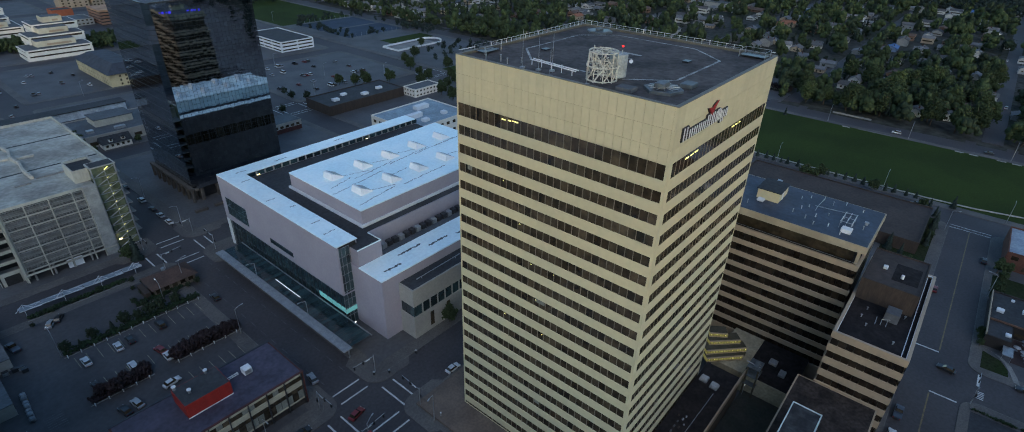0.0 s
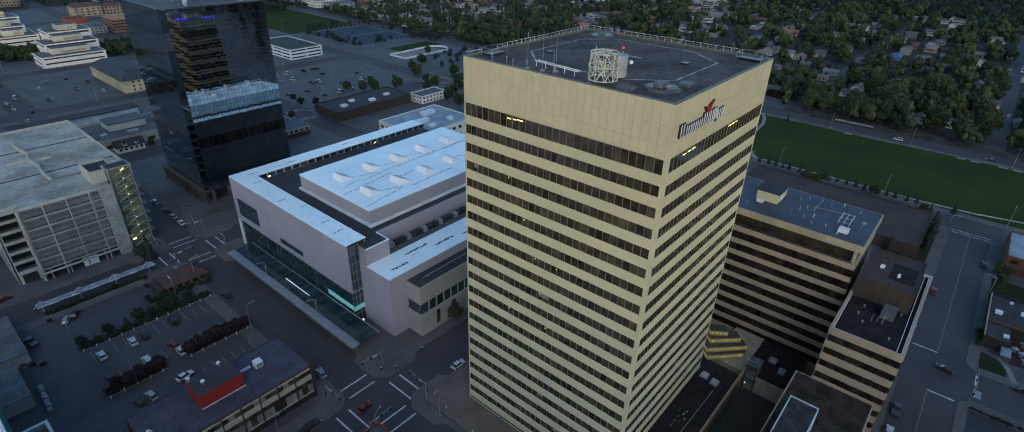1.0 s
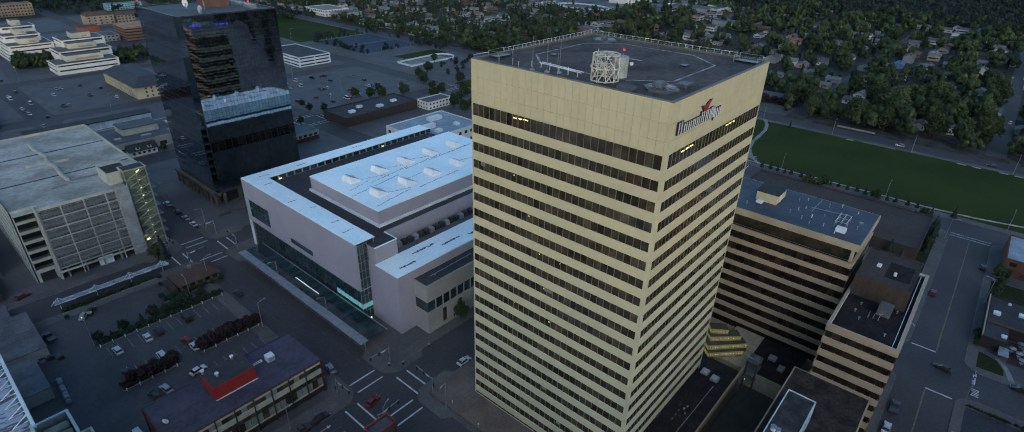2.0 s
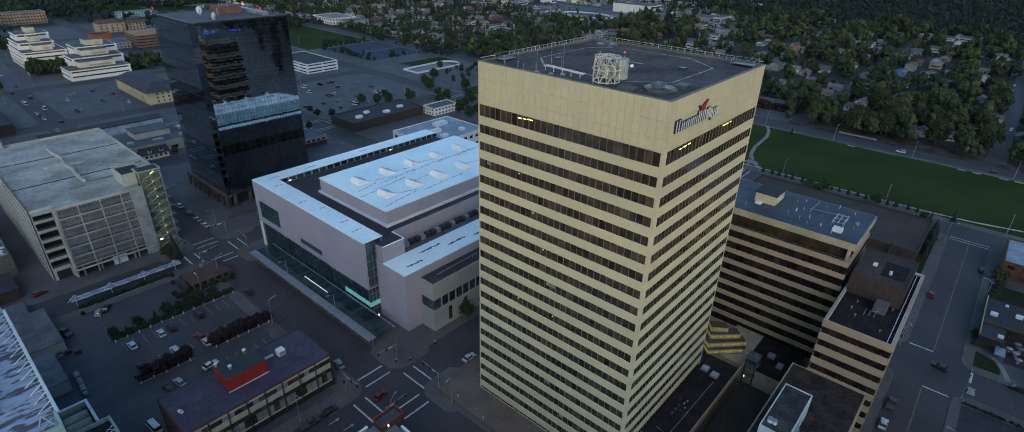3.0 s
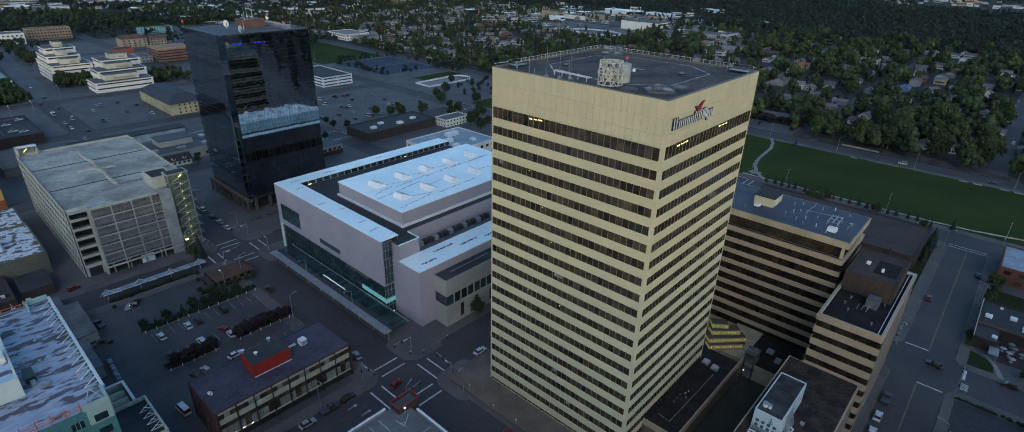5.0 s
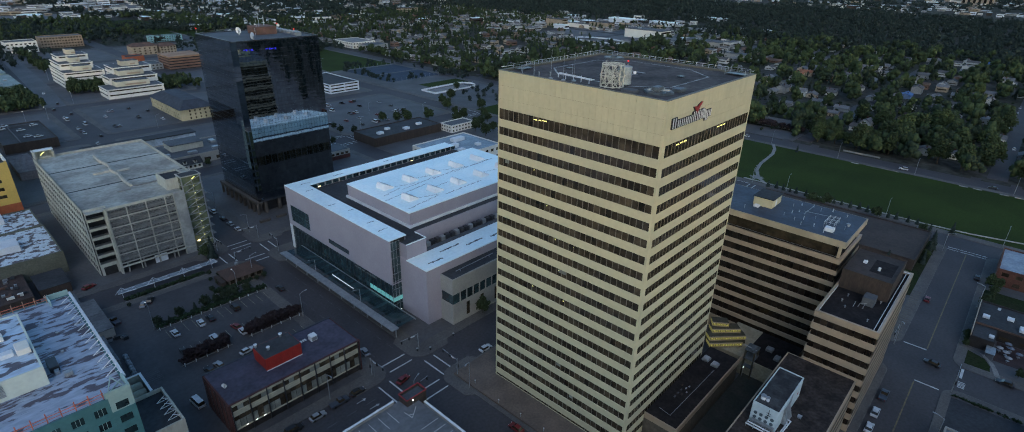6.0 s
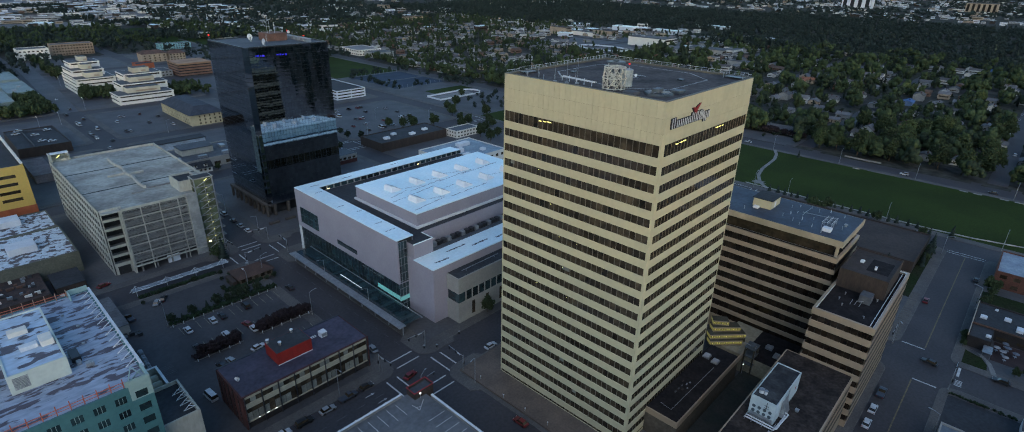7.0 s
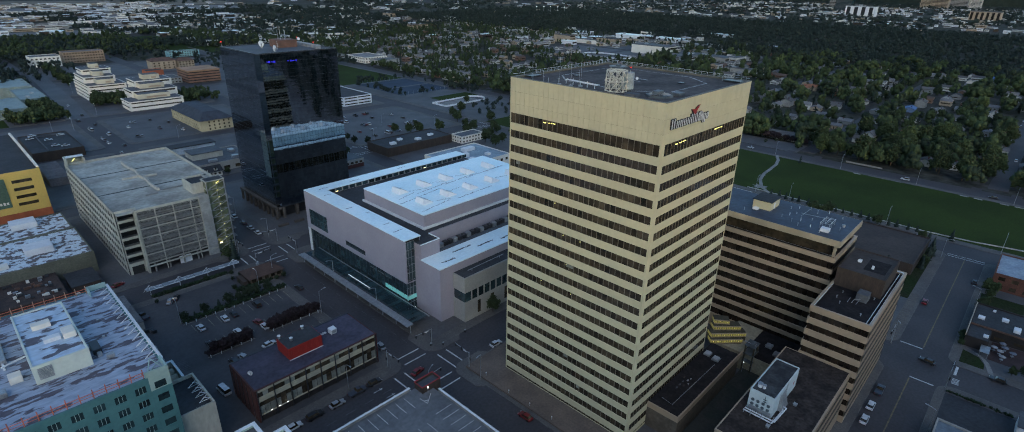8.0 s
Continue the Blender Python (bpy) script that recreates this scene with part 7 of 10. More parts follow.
bevel_boxes("wall", [(76, -86, 0.15, 84, -75, 4.2)], WHITE, wh, r=0.06)
boxes("roof", [(75.8, -86.2, 4.2, 84.2, -74.8, 4.45)], ROOFGREY, wh)
plain_block("corner_low_block", 20, -92, 62, -58.6, 6, GREYSTONE, mat("slate_blue_roof", (0.16, 0.19, 0.22), None, 0.6, s2=1), "low grey block with a slate-blue roof", ())
structure("corner_lot", [(62.5, -95, 0.1, 85.5, -58.4, 0.185)], mat("fresh_asphalt", (0.040, 0.041, 0.046), (0.032, 0.033, 0.037), 0.8, s1=0.1, s2=1.2, grain=0.3), "dark asphalt of the corner lot", "car park")
# pale low edging wall of the park, and flat pale stops at its far side
edge = [(224.6, 60), (224.6, 30), (224.6, 0), (224.8, -30), (226.6, -48), (231, -66), (238, -92)]
v, f = [], []
for i, (x, y) in enumerate(edge):
    v += [(x - 0.3, y, 0.1), (x + 0.3, y, 0.1), (x - 0.3, y, 0.5), (x + 0.3, y, 0.5)]
    if i:
        n = 4 * i
        f += [(n - 2, n - 1, n + 3, n + 2), (n - 4, n - 2, n + 2, n), (n - 1, n - 3, n + 1, n + 3)]
tagged(new("park_edge_wall", mesh_of("park_edge_wall", v, f, mat("pale_edge_concrete", (0.42, 0.41, 0.37), (0.30, 0.29, 0.27), 0.85, s1=0.3, s2=2))), "pale low concrete edging wall along the park", "wall", kind="structure")
for y in (-36, -42.5, -54.5, -61, 20.5):
    ps = thing("lawn_stop", (303, y, 0.12), "flat pale concrete stop at the lawn edge", "concrete stop")
    bevel_boxes("slab", [(302.4, y - 2, 0.1, 303.3, y + 2, 0.3)], MATS["pale_edge_concrete"], ps, r=0.05)
# winding park walk
walk_pts = [(224, 47), (231, 54), (244, 60), (258, 63), (272, 64), (284, 65), (296, 68), (307, 73)]
v, f = [], []
for i, (x, y) in enumerate(walk_pts):
    a = Vector((*walk_pts[max(i - 1, 0)], 0))
    b = Vector((*walk_pts[min(i + 1, len(walk_pts) - 1)], 0))
    nrm = (b - a).normalized().cross(Vector((0, 0, 1)))
    v += [(x + nrm.x * 1.0, y + nrm.y * 1.0, 0.17), (x - nrm.x * 1.0, y - nrm.y * 1.0, 0.17)]
f = [(2 * i, 2 * i + 1, 2 * i + 3, 2 * i + 2) for i in range(len(walk_pts) - 1)]
tagged(new("park_walk", mesh_of("park_walk", v, f, CONC)), "pale winding concrete walk across the lawn", "path", kind="structure")
star = [(231 + r * math.cos(a), 55 + r * math.sin(a), 0.18) for a, r in zip(np.linspace(0, 2 * math.pi, 17)[:-1], [4.6, 2.6] * 8)]
tagged(new("park_plaza", mesh_of("park_plaza", star, [tuple(range(16))], CONC)), "small star-shaped paved plaza in the park", "path", kind="structure")

# verge with spruces beside the brown block, and streets among the houses
structure("verge_lawn", [(142, -38, 0.1, 204, -34.52, 0.19), (142, -34.52, 0.1, 164.98, -23, 0.19)], mat("rough_lawn", (0.024, 0.036, 0.014), (0.03, 0.033, 0.018), 0.95, s1=0.1, s2=1.5, grain=0.4, bump=0.4, spec=0.05), "rough green verge beside the brown block", "lawn")
for x, y, k in ((163, -25.5, 0.7), (159, -30, 0.6), (176, -36.4, 0.62), (188, -36.6, 0.7), (195, -37, 0.75), (150, -31, 0.5)):
    plant("spruce", x, y, k)
for x, y in ((155, -33), (182, -36.5)):
    plant("mid", x, y, 0.5)
structure("housing_road", [(332.1, y - 5.0, -0.28, 945, y + 5.0, -0.02) for y in STREETS if -100 < y < 700], ASPHALT, "dark streets between the houses", "road")

# unseen plain blocks added behind the view to close it and shade lower walls
CITY = mat("plain_city_wall", (0.22, 0.21, 0.20), None, 0.85, s1=0.05, s2=0.6)
for x, y, w, d, h in ((-190, -60, 60, 60, 40), (-190, 40, 60, 70, 34), (-100, -130, 70, 50, 42), (-20, -140, 80, 50, 30), (80, -150, 80, 50, 22), (-300, -60, 70, 80, 55), (-300, 60, 70, 90, 45), (-230, -190, 90, 70, 60), (-110, -230, 90, 60, 50), (-200, 150, 60, 80, 28), (-420, -150, 90, 90, 60)):
    cb = thing("city_block", (x, y, 0), "unseen plain grey block added behind the view for shade", "building")
    boxes("wall", [(x - w / 2, y - d / 2, -0.2, x + w / 2, y + d / 2, h)], CITY, cb)
    boxes("roof", [(x - w / 2 - 0.3, y - d / 2 - 0.3, h, x + w / 2 + 0.3, y + d / 2 + 0.3, h + 0.5)], ROOFGREY, cb)

# ---- red-topped office block ----
RX0, RX1, RY0, RY1, RZ = -64.1, -26.2, 74.0, 90.6, 10.7
ro = thing("small_office_block", (RX0, RY0, 0), "three-storey brick and cream panel office block with red roof box", "office building")
PANELC = mat("cream_spandrel", (0.44, 0.40, 0.29), (0.36, 0.33, 0.25), 0.7, s1=0.3, s2=1.5, grain=0.12)
boxes("core", [(RX0 + 1, RY0 + 0.75, 0.15, RX1 - 0.8, RY1 - 0.6, RZ - 0.6)], DARKIN, ro)
boxes("side_wall", [(RX0, RY0, 0.15, RX0 + 0.6, RY1, RZ - 0.05)], REDBRICK, ro)
boxes("side_wall", [(RX1 - 0.6, RY0, 0.15, RX1, RY1, RZ - 0.05)], REDBRICK, ro)
boxes("rear_wall", [(RX0 + 0.6, RY1 - 0.6, 0.15, RX1 - 0.6, RY1, RZ - 0.05)], REDBRICK, ro)
for z0, z1 in ((2.1, 2.35), (6.55, 8.0), (9.7, RZ - 0.05)):
    boxes("spandrel", [(RX0 + 0.6, RY0 + 0.1, z0, RX1 - 0.6, RY0 + 0.5, z1)], PANELC, ro)
BAY = (RX1 - RX0 - 1.2) / 8
for i in range(9):
    x = RX0 + 0.6 + BAY * i
    bevel_boxes("pilaster", [(x - 0.13, RY0 - 0.15, 0.15, x + 0.13, RY0 + 0.3, RZ)], BLACKBAND, ro, r=0.03)
DARKBASE = mat("dark_shop_front", (0.045, 0.035, 0.03), (0.02, 0.02, 0.02), 0.6, s1=0.5, s2=2, grain=0.3)
BLIND = mat("window_blind", (0.23, 0.235, 0.20), None, 0.7, s1=0.6, s2=3, vary=0.25)
for i in range(8):
    for k, (z0, z1) in enumerate(((2.35, 5.0), (5.0, 6.55), (8.0, 9.7))):
        for j in range(3):
            pick = (i * 7 + k * 5 + j * 3) % 11
            m = BLIND if (k == 0 and pick < 8) or (k == 2 and pick < 3) else DARKGLASS
            put("window", pane_mesh("window", m, BAY / 3 - 0.12, 0.06, z1 - z0 - 0.1), ro, (RX0 + 0.6 + BAY * (i + (j + 0.5) / 3), RY0 + 0.4, (z0 + z1) / 2))
boxes("base_wall", [(RX0 + 0.6, RY0 + 0.3, 0.15, RX1 - 0.6, RY0 + 0.7, 2.1)], DARKBASE, ro, "dark shop front at street level")
for x in (-60.6, -58.2, -56.0):
    put("wall_lamp", pane_mesh("wall_lamp", LAMPWHITE, 0.5, 0.1, 0.14), ro, (x, RY0 - 0.2, 2.7), "lit wall lamp")
for k in range(5):
    boxes("downpipe", [(RX0 - 0.14, RY0 + 2.4 + 3.1 * k, 0.15, RX0 - 0.005, RY0 + 2.55 + 3.1 * k, RZ - 0.4)], BLACKBAND, ro)
boxes("roof", [(RX0 + 0.4, RY0 + 0.4, RZ - 0.3, RX1 - 0.4, RY1 - 0.4, RZ)], mat("purple_grey_roof", (0.070, 0.063, 0.092), (0.046, 0.042, 0.062), 0.75, s1=0.15, s2=1, grain=0.3), ro, "dark purple-grey flat roof")
boxes("roof_edge", [(RX0 - 0.1, RY0 - 0.2, RZ - 0.05, RX1 + 0.1, RY0 + 0.4, RZ + 0.12)], REDBRICK, ro)
boxes("roof_edge", [(RX0 - 0.1, RY1 - 0.4, RZ - 0.05, RX1 + 0.1, RY1 + 0.1, RZ + 0.12)], BLACKBAND, ro)
BX0, BX1, BY0, BY1, BZ = -51.2, -40.9, 80.0, 87.4, 14.5
for blk in ((BX0, BY0, RZ, BX0 + 0.2, BY1, BZ), (BX0 + 0.2, BY0, RZ, BX1 - 0.2, BY0 + 0.2, BZ), (BX1 - 0.2, BY0, RZ, BX1, BY1, BZ), (BX0 + 0.2, BY1 - 0.2, RZ, BX1 - 0.2, BY1, BZ)):
    boxes("roof_box_wall", [blk], REDMETAL, ro, "red ribbed cladding")
for i in range(20):
    put("cladding_rib", pane_mesh("cladding_rib", REDMETAL, 0.07, 0.06, BZ - RZ - 0.1), ro, (BX0 + 0.3 + 0.51 * i, BY0 - 0.03, (BZ + RZ) / 2))
boxes("roof_box_top", [(BX0 + 0.1, BY0 + 0.1, BZ - 0.4, BX1 - 0.1, BY1 - 0.1, BZ + 0.03)], DARKROOF, ro)
boxes("flashing", [(BX0, BY0 - 0.24, RZ, BX1, BY0 - 0.08, RZ + 0.15)], WHITE, ro)
tubes("roof_ladder", [[(-40.8, 84.6, RZ + 0.3), (-37.2, 84.3, RZ + 0.6)], [(-40.8, 85.2, RZ + 0.3), (-37.2, 84.9, RZ + 0.6)]] + [[(-40.4 + 0.6 * k, 84.6, RZ + 0.35 + 0.05 * k), (-40.4 + 0.6 * k, 85.2, RZ + 0.35 + 0.05 * k)] for k in range(6)], 0.09, WHITE, ro)
bevel_boxes("roof_unit", [(-36.4, 83.0, RZ, -34.4, 85.0, RZ + 1.7)], WHITE, ro, r=0.08)
bevel_boxes("unit_grille", [(-36.2, 82.94, RZ + 0.3, -34.6, 83.02, RZ + 1.4)], METAL, ro, r=0.02)
for x, y in ((-48.6, 83.4), (-50.6, 86.8), (-43.4, 86.8)):
    tubes("vent", [[(x, y, BZ), (x, y, BZ + 0.9)]], 0.35, METAL, ro, sides=10)
    tubes("vent_cap", [[(x, y, BZ + 0.9), (x, y, BZ + 1.1)]], 0.5, WHITE, ro, sides=10)
put("dish", DISH_S, ro, (-61.8, 81.4, RZ + 0.9), "small white dish", turn=3.9)
boxes("dish_mount", [(-62.0, 81.2, RZ, -61.6, 81.6, RZ + 0.9)], METAL, ro)

# ---- near rooftop car park ----
ng = thing("near_car_park", (-30, 44, 0), "open concrete rooftop car park with painted bays", "parking garage")
boxes("body", [(-119.5, -59.5, 0.15, -30.1, 44.55, 11.2)], CONCWALL, ng)
boxes("roof_deck", [(-119.5, -59.5, 11.2, -30.1, 44.55, 11.4)], mat("dark_parking_deck", (0.15, 0.155, 0.165), (0.11, 0.115, 0.125), 0.85, s1=0.08, s2=1, grain=0.2), ng, "grey rooftop parking deck")
for blk in ((-120, 44.55, 0.15, -35.2, 45.05, 12.2), (-30.1, -60, 0.15, -29.6, 39.2, 12.2), (-120, -60, 0.15, -119.5, 44.55, 12.2), (-119.5, -60, 0.15, -30.1, -59.5, 12.2)):
    bevel_boxes("parapet", [blk], CONC, ng, r=0.06)
for i in range(10):
    bevel_boxes("parapet_post", [(-35.8 - 4.38 * i, 44.5, 12.2, -35.3 - 4.38 * i, 45.1, 12.45)], WHITE, ng, r=0.05)
    bevel_boxes("parapet_post", [(-30.2, 38.7 - 5.45 * i, 12.2, -29.6, 39.2 - 5.45 * i, 12.45)], WHITE, ng, r=0.05)
for blk in ((-33.7, 41.3, 0.15, -33.45, 44.7, 13.3), (-33.45, 41.3, 0.15, -27.9, 41.55, 13.3), (-27.9, 41.3, 0.15, -27.65, 44.7, 13.3), (-33.45, 44.45, 0.15, -27.9, 44.7, 13.3)):
    boxes("stair_wall", [blk], BROWNWALL, ng)
boxes("stair_roof", [(-33.45, 41.55, 12.5, -27.9, 44.45, 12.75)], ROOFGREY, ng)
RIM = mat("red_painted_rim", (0.34, 0.035, 0.04), None, 0.6, s2=3, grain=0.1, bump=0)
for blk in ((-33.8, 41.2, 13.3, -27.55, 41.4, 13.5), (-33.8, 44.6, 13.3, -27.55, 44.8, 13.5), (-33.8, 41.4, 13.3, -33.6, 44.6, 13.5), (-27.75, 41.4, 13.3, -27.55, 44.6, 13.5)):
    boxes("stair_rim", [blk], RIM, ng, "red painted roof rim")
for i in range(14):
    boxes("bay_line", [(-38.3 - 2.72 * i, 38.6, 11.404, -38.15 - 2.72 * i, 43.4, 11.41)], PAINT, ng)
    boxes("bay_line", [(-35.8, 33.0 - 2.78 * i, 11.404, -30.8, 33.15 - 2.78 * i, 11.41)], PAINT, ng)
    boxes("bay_line", [(-39.5 - 2.8 * i, 22, 11.404, -39.35 - 2.8 * i, 32, 11.41)], PAINT, ng)
boxes("bay_line", [(-80, 27, 11.404, -40, 27.15, 11.41)], PAINT, ng)
for a, b in (((-35, 37.6), (-32, 40)), ((-35, 37.6), (-35.3, 40.4)), ((-34, 38.4), (-35.2, 39))):
    tubes("arrow_line", [[(*a, 11.404), (*b, 11.404)]], 0.09, PAINT, ng, sides=4)
tubes("lamp_pole", [[(-32.2, 40.9, 11.4), (-32.2, 40.9, 12.9)]], 0.06, METAL, ng)
put("lamp_head", pane_mesh("lamp_head", LAMPWHITE, 0.3, 0.3, 0.25), ng, (-32.2, 40.9, 13.0))

boxes("parapet_cap", [(-120, 44.5, 12.2, -35.2, 45.1, 12.26)], WHITE, ng, "white parapet capping")
boxes("parapet_cap", [(-30.15, -60, 12.2, -29.55, 39.2, 12.26)], WHITE, ng, "white parapet capping")
# stair tower of the near car park, with white parapet rims
nst = thing("stair_tower", (-78, 38, 11.4), "pale stair tower with white roof rim", "stair tower")
for x0, y0, x1, y1 in ((-84, 30, -74.2, 45.2), (-74.19, 30, -70.1, 39.6)):
    boxes("body", [(x0 + 0.01, y0 + 0.3, 11.4, x1 - 0.3, y1 - 0.3, 25.2)], CONCWALL, nst)
    for blk in ((x0, y1 - 0.5, 11.4, x1, y1, 26.0), (x1 - 0.5, y0, 11.4, x1, y1 - 0.5, 26.0)):
        bevel_boxes("rim_wall", [blk], PALETEAL, nst, r=0.05)
    for blk in ((x0, y1 - 0.7, 26.0, x1 + 0.1, y1 + 0.1, 26.25), (x1 - 0.7, y0, 26.0, x1 + 0.1, y1 - 0.7, 26.25)):
        bevel_boxes("rim", [blk], WHITE, nst, r=0.05)
    boxes("roof", [(x0 + 0.01, y0, 25.2, x1 - 0.5, y1 - 0.5, 25.4)], ROOFGREY, nst)

# ---- teal office block ----
te = thing("teal_office_block", (-82, 70.4, 0), "teal office block with patchy white roof and orange roof rails", "office building")
cols = [(-89.1 - 3.85 * (12 - i), -87.0 - 3.85 * (12 - i)) for i in range(13)]
trows = [(1.2 + 3.6 * k, 3.1 + 3.6 * k) for k in range(8)]
grid_wall(te, "y", 70.4, -1, -140, -86.2, 0.15, 30.0, trows, cols, 0.45, TEAL, TEALGLASS, name="front_wall")
grid_wall(te, "y", 70.3, -1, -86.2, -82, 0.15, 26.3, trows[:7], [(-85.3, -83.0)], 0.45, TEAL, TEALGLASS, name="corner_wall")
grid_wall(te, "y", 70.3, -1, -86.2, -82, 26.3, 31.2, trows[7:], [(-85.3, -83.0)], 0.45, PALETEAL, TEALGLASS, name="corner_wall")
for s, e in cols[5:]:
    for b, u in trows[3:]:
        for k in (1, 2):
            put("window_bar", pane_mesh("window_bar", PALETEAL, 0.07, 0.06, u - b), te, (s + (e - s) * k / 3, 70.60, (b + u) / 2))
boxes("side_wall", [(-82.45, 70.8, 0.15, -82, 123, 30)], TEAL, te)
boxes("side_wall", [(-82.46, 70.75, 26.3, -81.98, 75.6, 31.2)], PALETEAL, te)
boxes("rear_wall", [(-140, 122.5, 0.15, -82.5, 123, 30)], TEAL, te)
boxes("core", [(-139, 71.6, 0.15, -83, 122, 29.2)], DARKIN, te)
boxes("roof", [(-140, 70.86, 29.4, -82.46, 122.4, 29.9)], BLUESTAIN, te, "blue-white roof membrane with dark damp patches")
bevel_boxes("roof_rail", [(-82.1, 75.6, 30.0, -81.5, 123.1, 30.6)], WHITE, te, r=0.1)
for i in range(13):
    y = 78.0 + 3.35 * i
    tubes("brace", [[(-82.0, y, 30.6), (-84.5, y + 0.2, 30.1), (-82.0, y + 2.2, 30.6)], [(-84.5, y + 0.2, 30.1), (-82.0, y + 1.1, 31.2)]], 0.10, WHITE, te, "white zigzag steel brace", sides=5)
for y in (71.0, 122.0):
    tubes("rail", [[(-130, y, 31.3), (-86.6, y, 31.3)]], 0.09, ORANGE, te, "orange steel rail", sides=5)
    tubes("rail", [[(-130, y, 30.6), (-86.6, y, 30.6)]], 0.07, ORANGE, te, "orange steel rail", sides=5)
    for i in range(17):
        x = -86.8 - 2.3 * i
        tubes("stanchion", [[(x, y, 29.8), (x, y, 32.2)], [(x, y, 31.3), (x, y + 1.6, 29.95)]], 0.1, ORANGE if y < 100 else mat("faded_orange_steel", (0.50, 0.30, 0.20), None, 0.6, s2=4), te, "orange steel stanchion", sides=5)
for x0, y0, x1, y1 in ((-86.6, 70.4, -82.2, 70.7), (-86.6, 119, -86.3, 123), (-86.6, 122.7, -82, 123)):
    boxes("corner_parapet", [(x0, y0, 29.9, x1, y1, 31.4)], PALETEAL, te)
tubes("brace", [[(-85.8, 72, 30), (-84.3, 74.5, 32.0)], [(-84.3, 74.5, 32.0), (-82.6, 72, 30)], [(-85.8, 72, 30), (-82.6, 75, 30.2)]], 0.12, PALETEAL, te)
for blk in ((-103.5, 84.3, 29.9, -93.2, 84.7, 34.5), (-103.5, 84.7, 29.9, -103.1, 112, 34.5), (-93.6, 84.7, 29.9, -93.2, 112, 34.5), (-103.1, 111.6, 29.9, -93.6, 112, 34.5)):
    bevel_boxes("penthouse_wall", [blk], mat("ivory_metal", (0.62, 0.66, 0.58), (0.56, 0.6, 0.54), 0.6, s1=0.2, s2=1.5, grain=0.06), te, r=0.04)
boxes("penthouse_roof", [(-103.1, 84.7, 33.8, -93.6, 111.6, 34.2)], DAMPROOF, te, "pale damp-stained penthouse roof")
for i in range(9):
    put("louvre", pane_mesh("louvre", METAL, 2.6, 0.08, 0.22), te, (-101.4, 84.24, 31.0 + 0.33 * i))
bevel_boxes("roof_unit", [(-100.8, 101, 34.2, -97.2, 103.2, 35.4)], CREAMWHITE, te, r=0.1)
bevel_boxes("roof_unit", [(-99.8, 93, 34.2, -96.6, 94.8, 35.2)], WHITE, te, r=0.1)
bevel_boxes("roof_unit", [(-96.2, 92.2, 34.2, -93.8, 96, 35.6)], CREAMWHITE, te, r=0.1)
bevel_boxes("roof_unit", [(-92.4, 88, 29.9, -90.6, 92.5, 31.2)], BLACKBAND, te, r=0.1)
bevel_boxes("roof_unit", [(-107.5, 88, 29.9, -105.2, 90.5, 31.6)], CREAMWHITE, te, r=0.1)
bevel_boxes("roof_unit", [(-108.5, 98, 29.9, -106.8, 108, 31.2)], METAL, te, r=0.1)
tubes("roof_pipe", [[(-108, 96, 30.6), (-103.6, 97.5, 30.6)], [(-107.6, 95, 30.3), (-107.6, 110, 30.3)]], 0.22, WHITE, te)
for x, y, w, d, h in ((-90.5, 84.2, 1.5, 1.2, 1.0), (-91.8, 86.4, 0.9, 1.4, 0.8), (-89.2, 94.6, 0.6, 0.6, 0.5), (-88.4, 104, 0.7, 0.5, 0.4), (-90, 112, 0.6, 0.6, 0.5), (-110, 84, 1.6, 2.2, 1.2), (-112, 104, 2.4, 1.8, 1.4), (-109, 113, 1.4, 1.4, 1.0)):
    bevel_boxes("roof_vent", [(x, y, 29.9, x + w, y + d, 29.9 + h)], METAL, te, r=0.06)
lwg = thing("teal_block_low_wing", (-82, 73, 0), "low concrete wing with white roof truss", "building")
for blk in ((-81.9, 72.9, 0.15, -73.7, 73.4, 14.4), (-74.2, 73.4, 0.15, -73.7, 88.5, 14.4), (-81.9, 88.1, 0.15, -74.2, 88.5, 14.4)):
    bevel_boxes("wall", [blk], CONCWALL, lwg, r=0.05)
boxes("roof", [(-81.9, 73.4, 13.0, -74.2, 88.1, 13.4)], DARKROOF, lwg)
boxes("garage_door", [(-80.6, 72.84, 0.2, -77.4, 72.95, 3.4)], DARKIN, lwg)
for i in range(4):
    y = 75 + 2.6 * i
    tubes("brace", [[(-74.1, y, 14.4), (-76.5, y + 1.1, 13.5)], [(-76.5, y + 1.1, 13.5), (-74.1, y + 2.0, 14.4)], [(-74.1, y, 14.4), (-75.5, y + 0.4, 15.1)]], 0.08, WHITE, lwg, sides=5)
# open-topped plant enclosure with two beige tanks
en = thing("plant_enclosure", (-79, 93, 0), "open-topped pale plant enclosure with two beige tanks", "plant enclosure")
for blk in ((-76.2, 88.52, 0.15, -75.8, 97.8, 14.4), (-81.9, 97.4, 0.15, -76.2, 97.8, 14.4)):
    bevel_boxes("wall", [blk], CONCWALL, en, r=0.05)
boxes("coping", [(-76.3, 88.52, 14.4, -75.7, 97.9, 14.55)], WHITE, en)
boxes("coping", [(-81.9, 97.3, 14.4, -76.3, 97.9, 14.55)], WHITE, en)
boxes("floor", [(-81.9, 88.52, 11.2, -76.2, 97.4, 11.4)], DARKROOF, en)
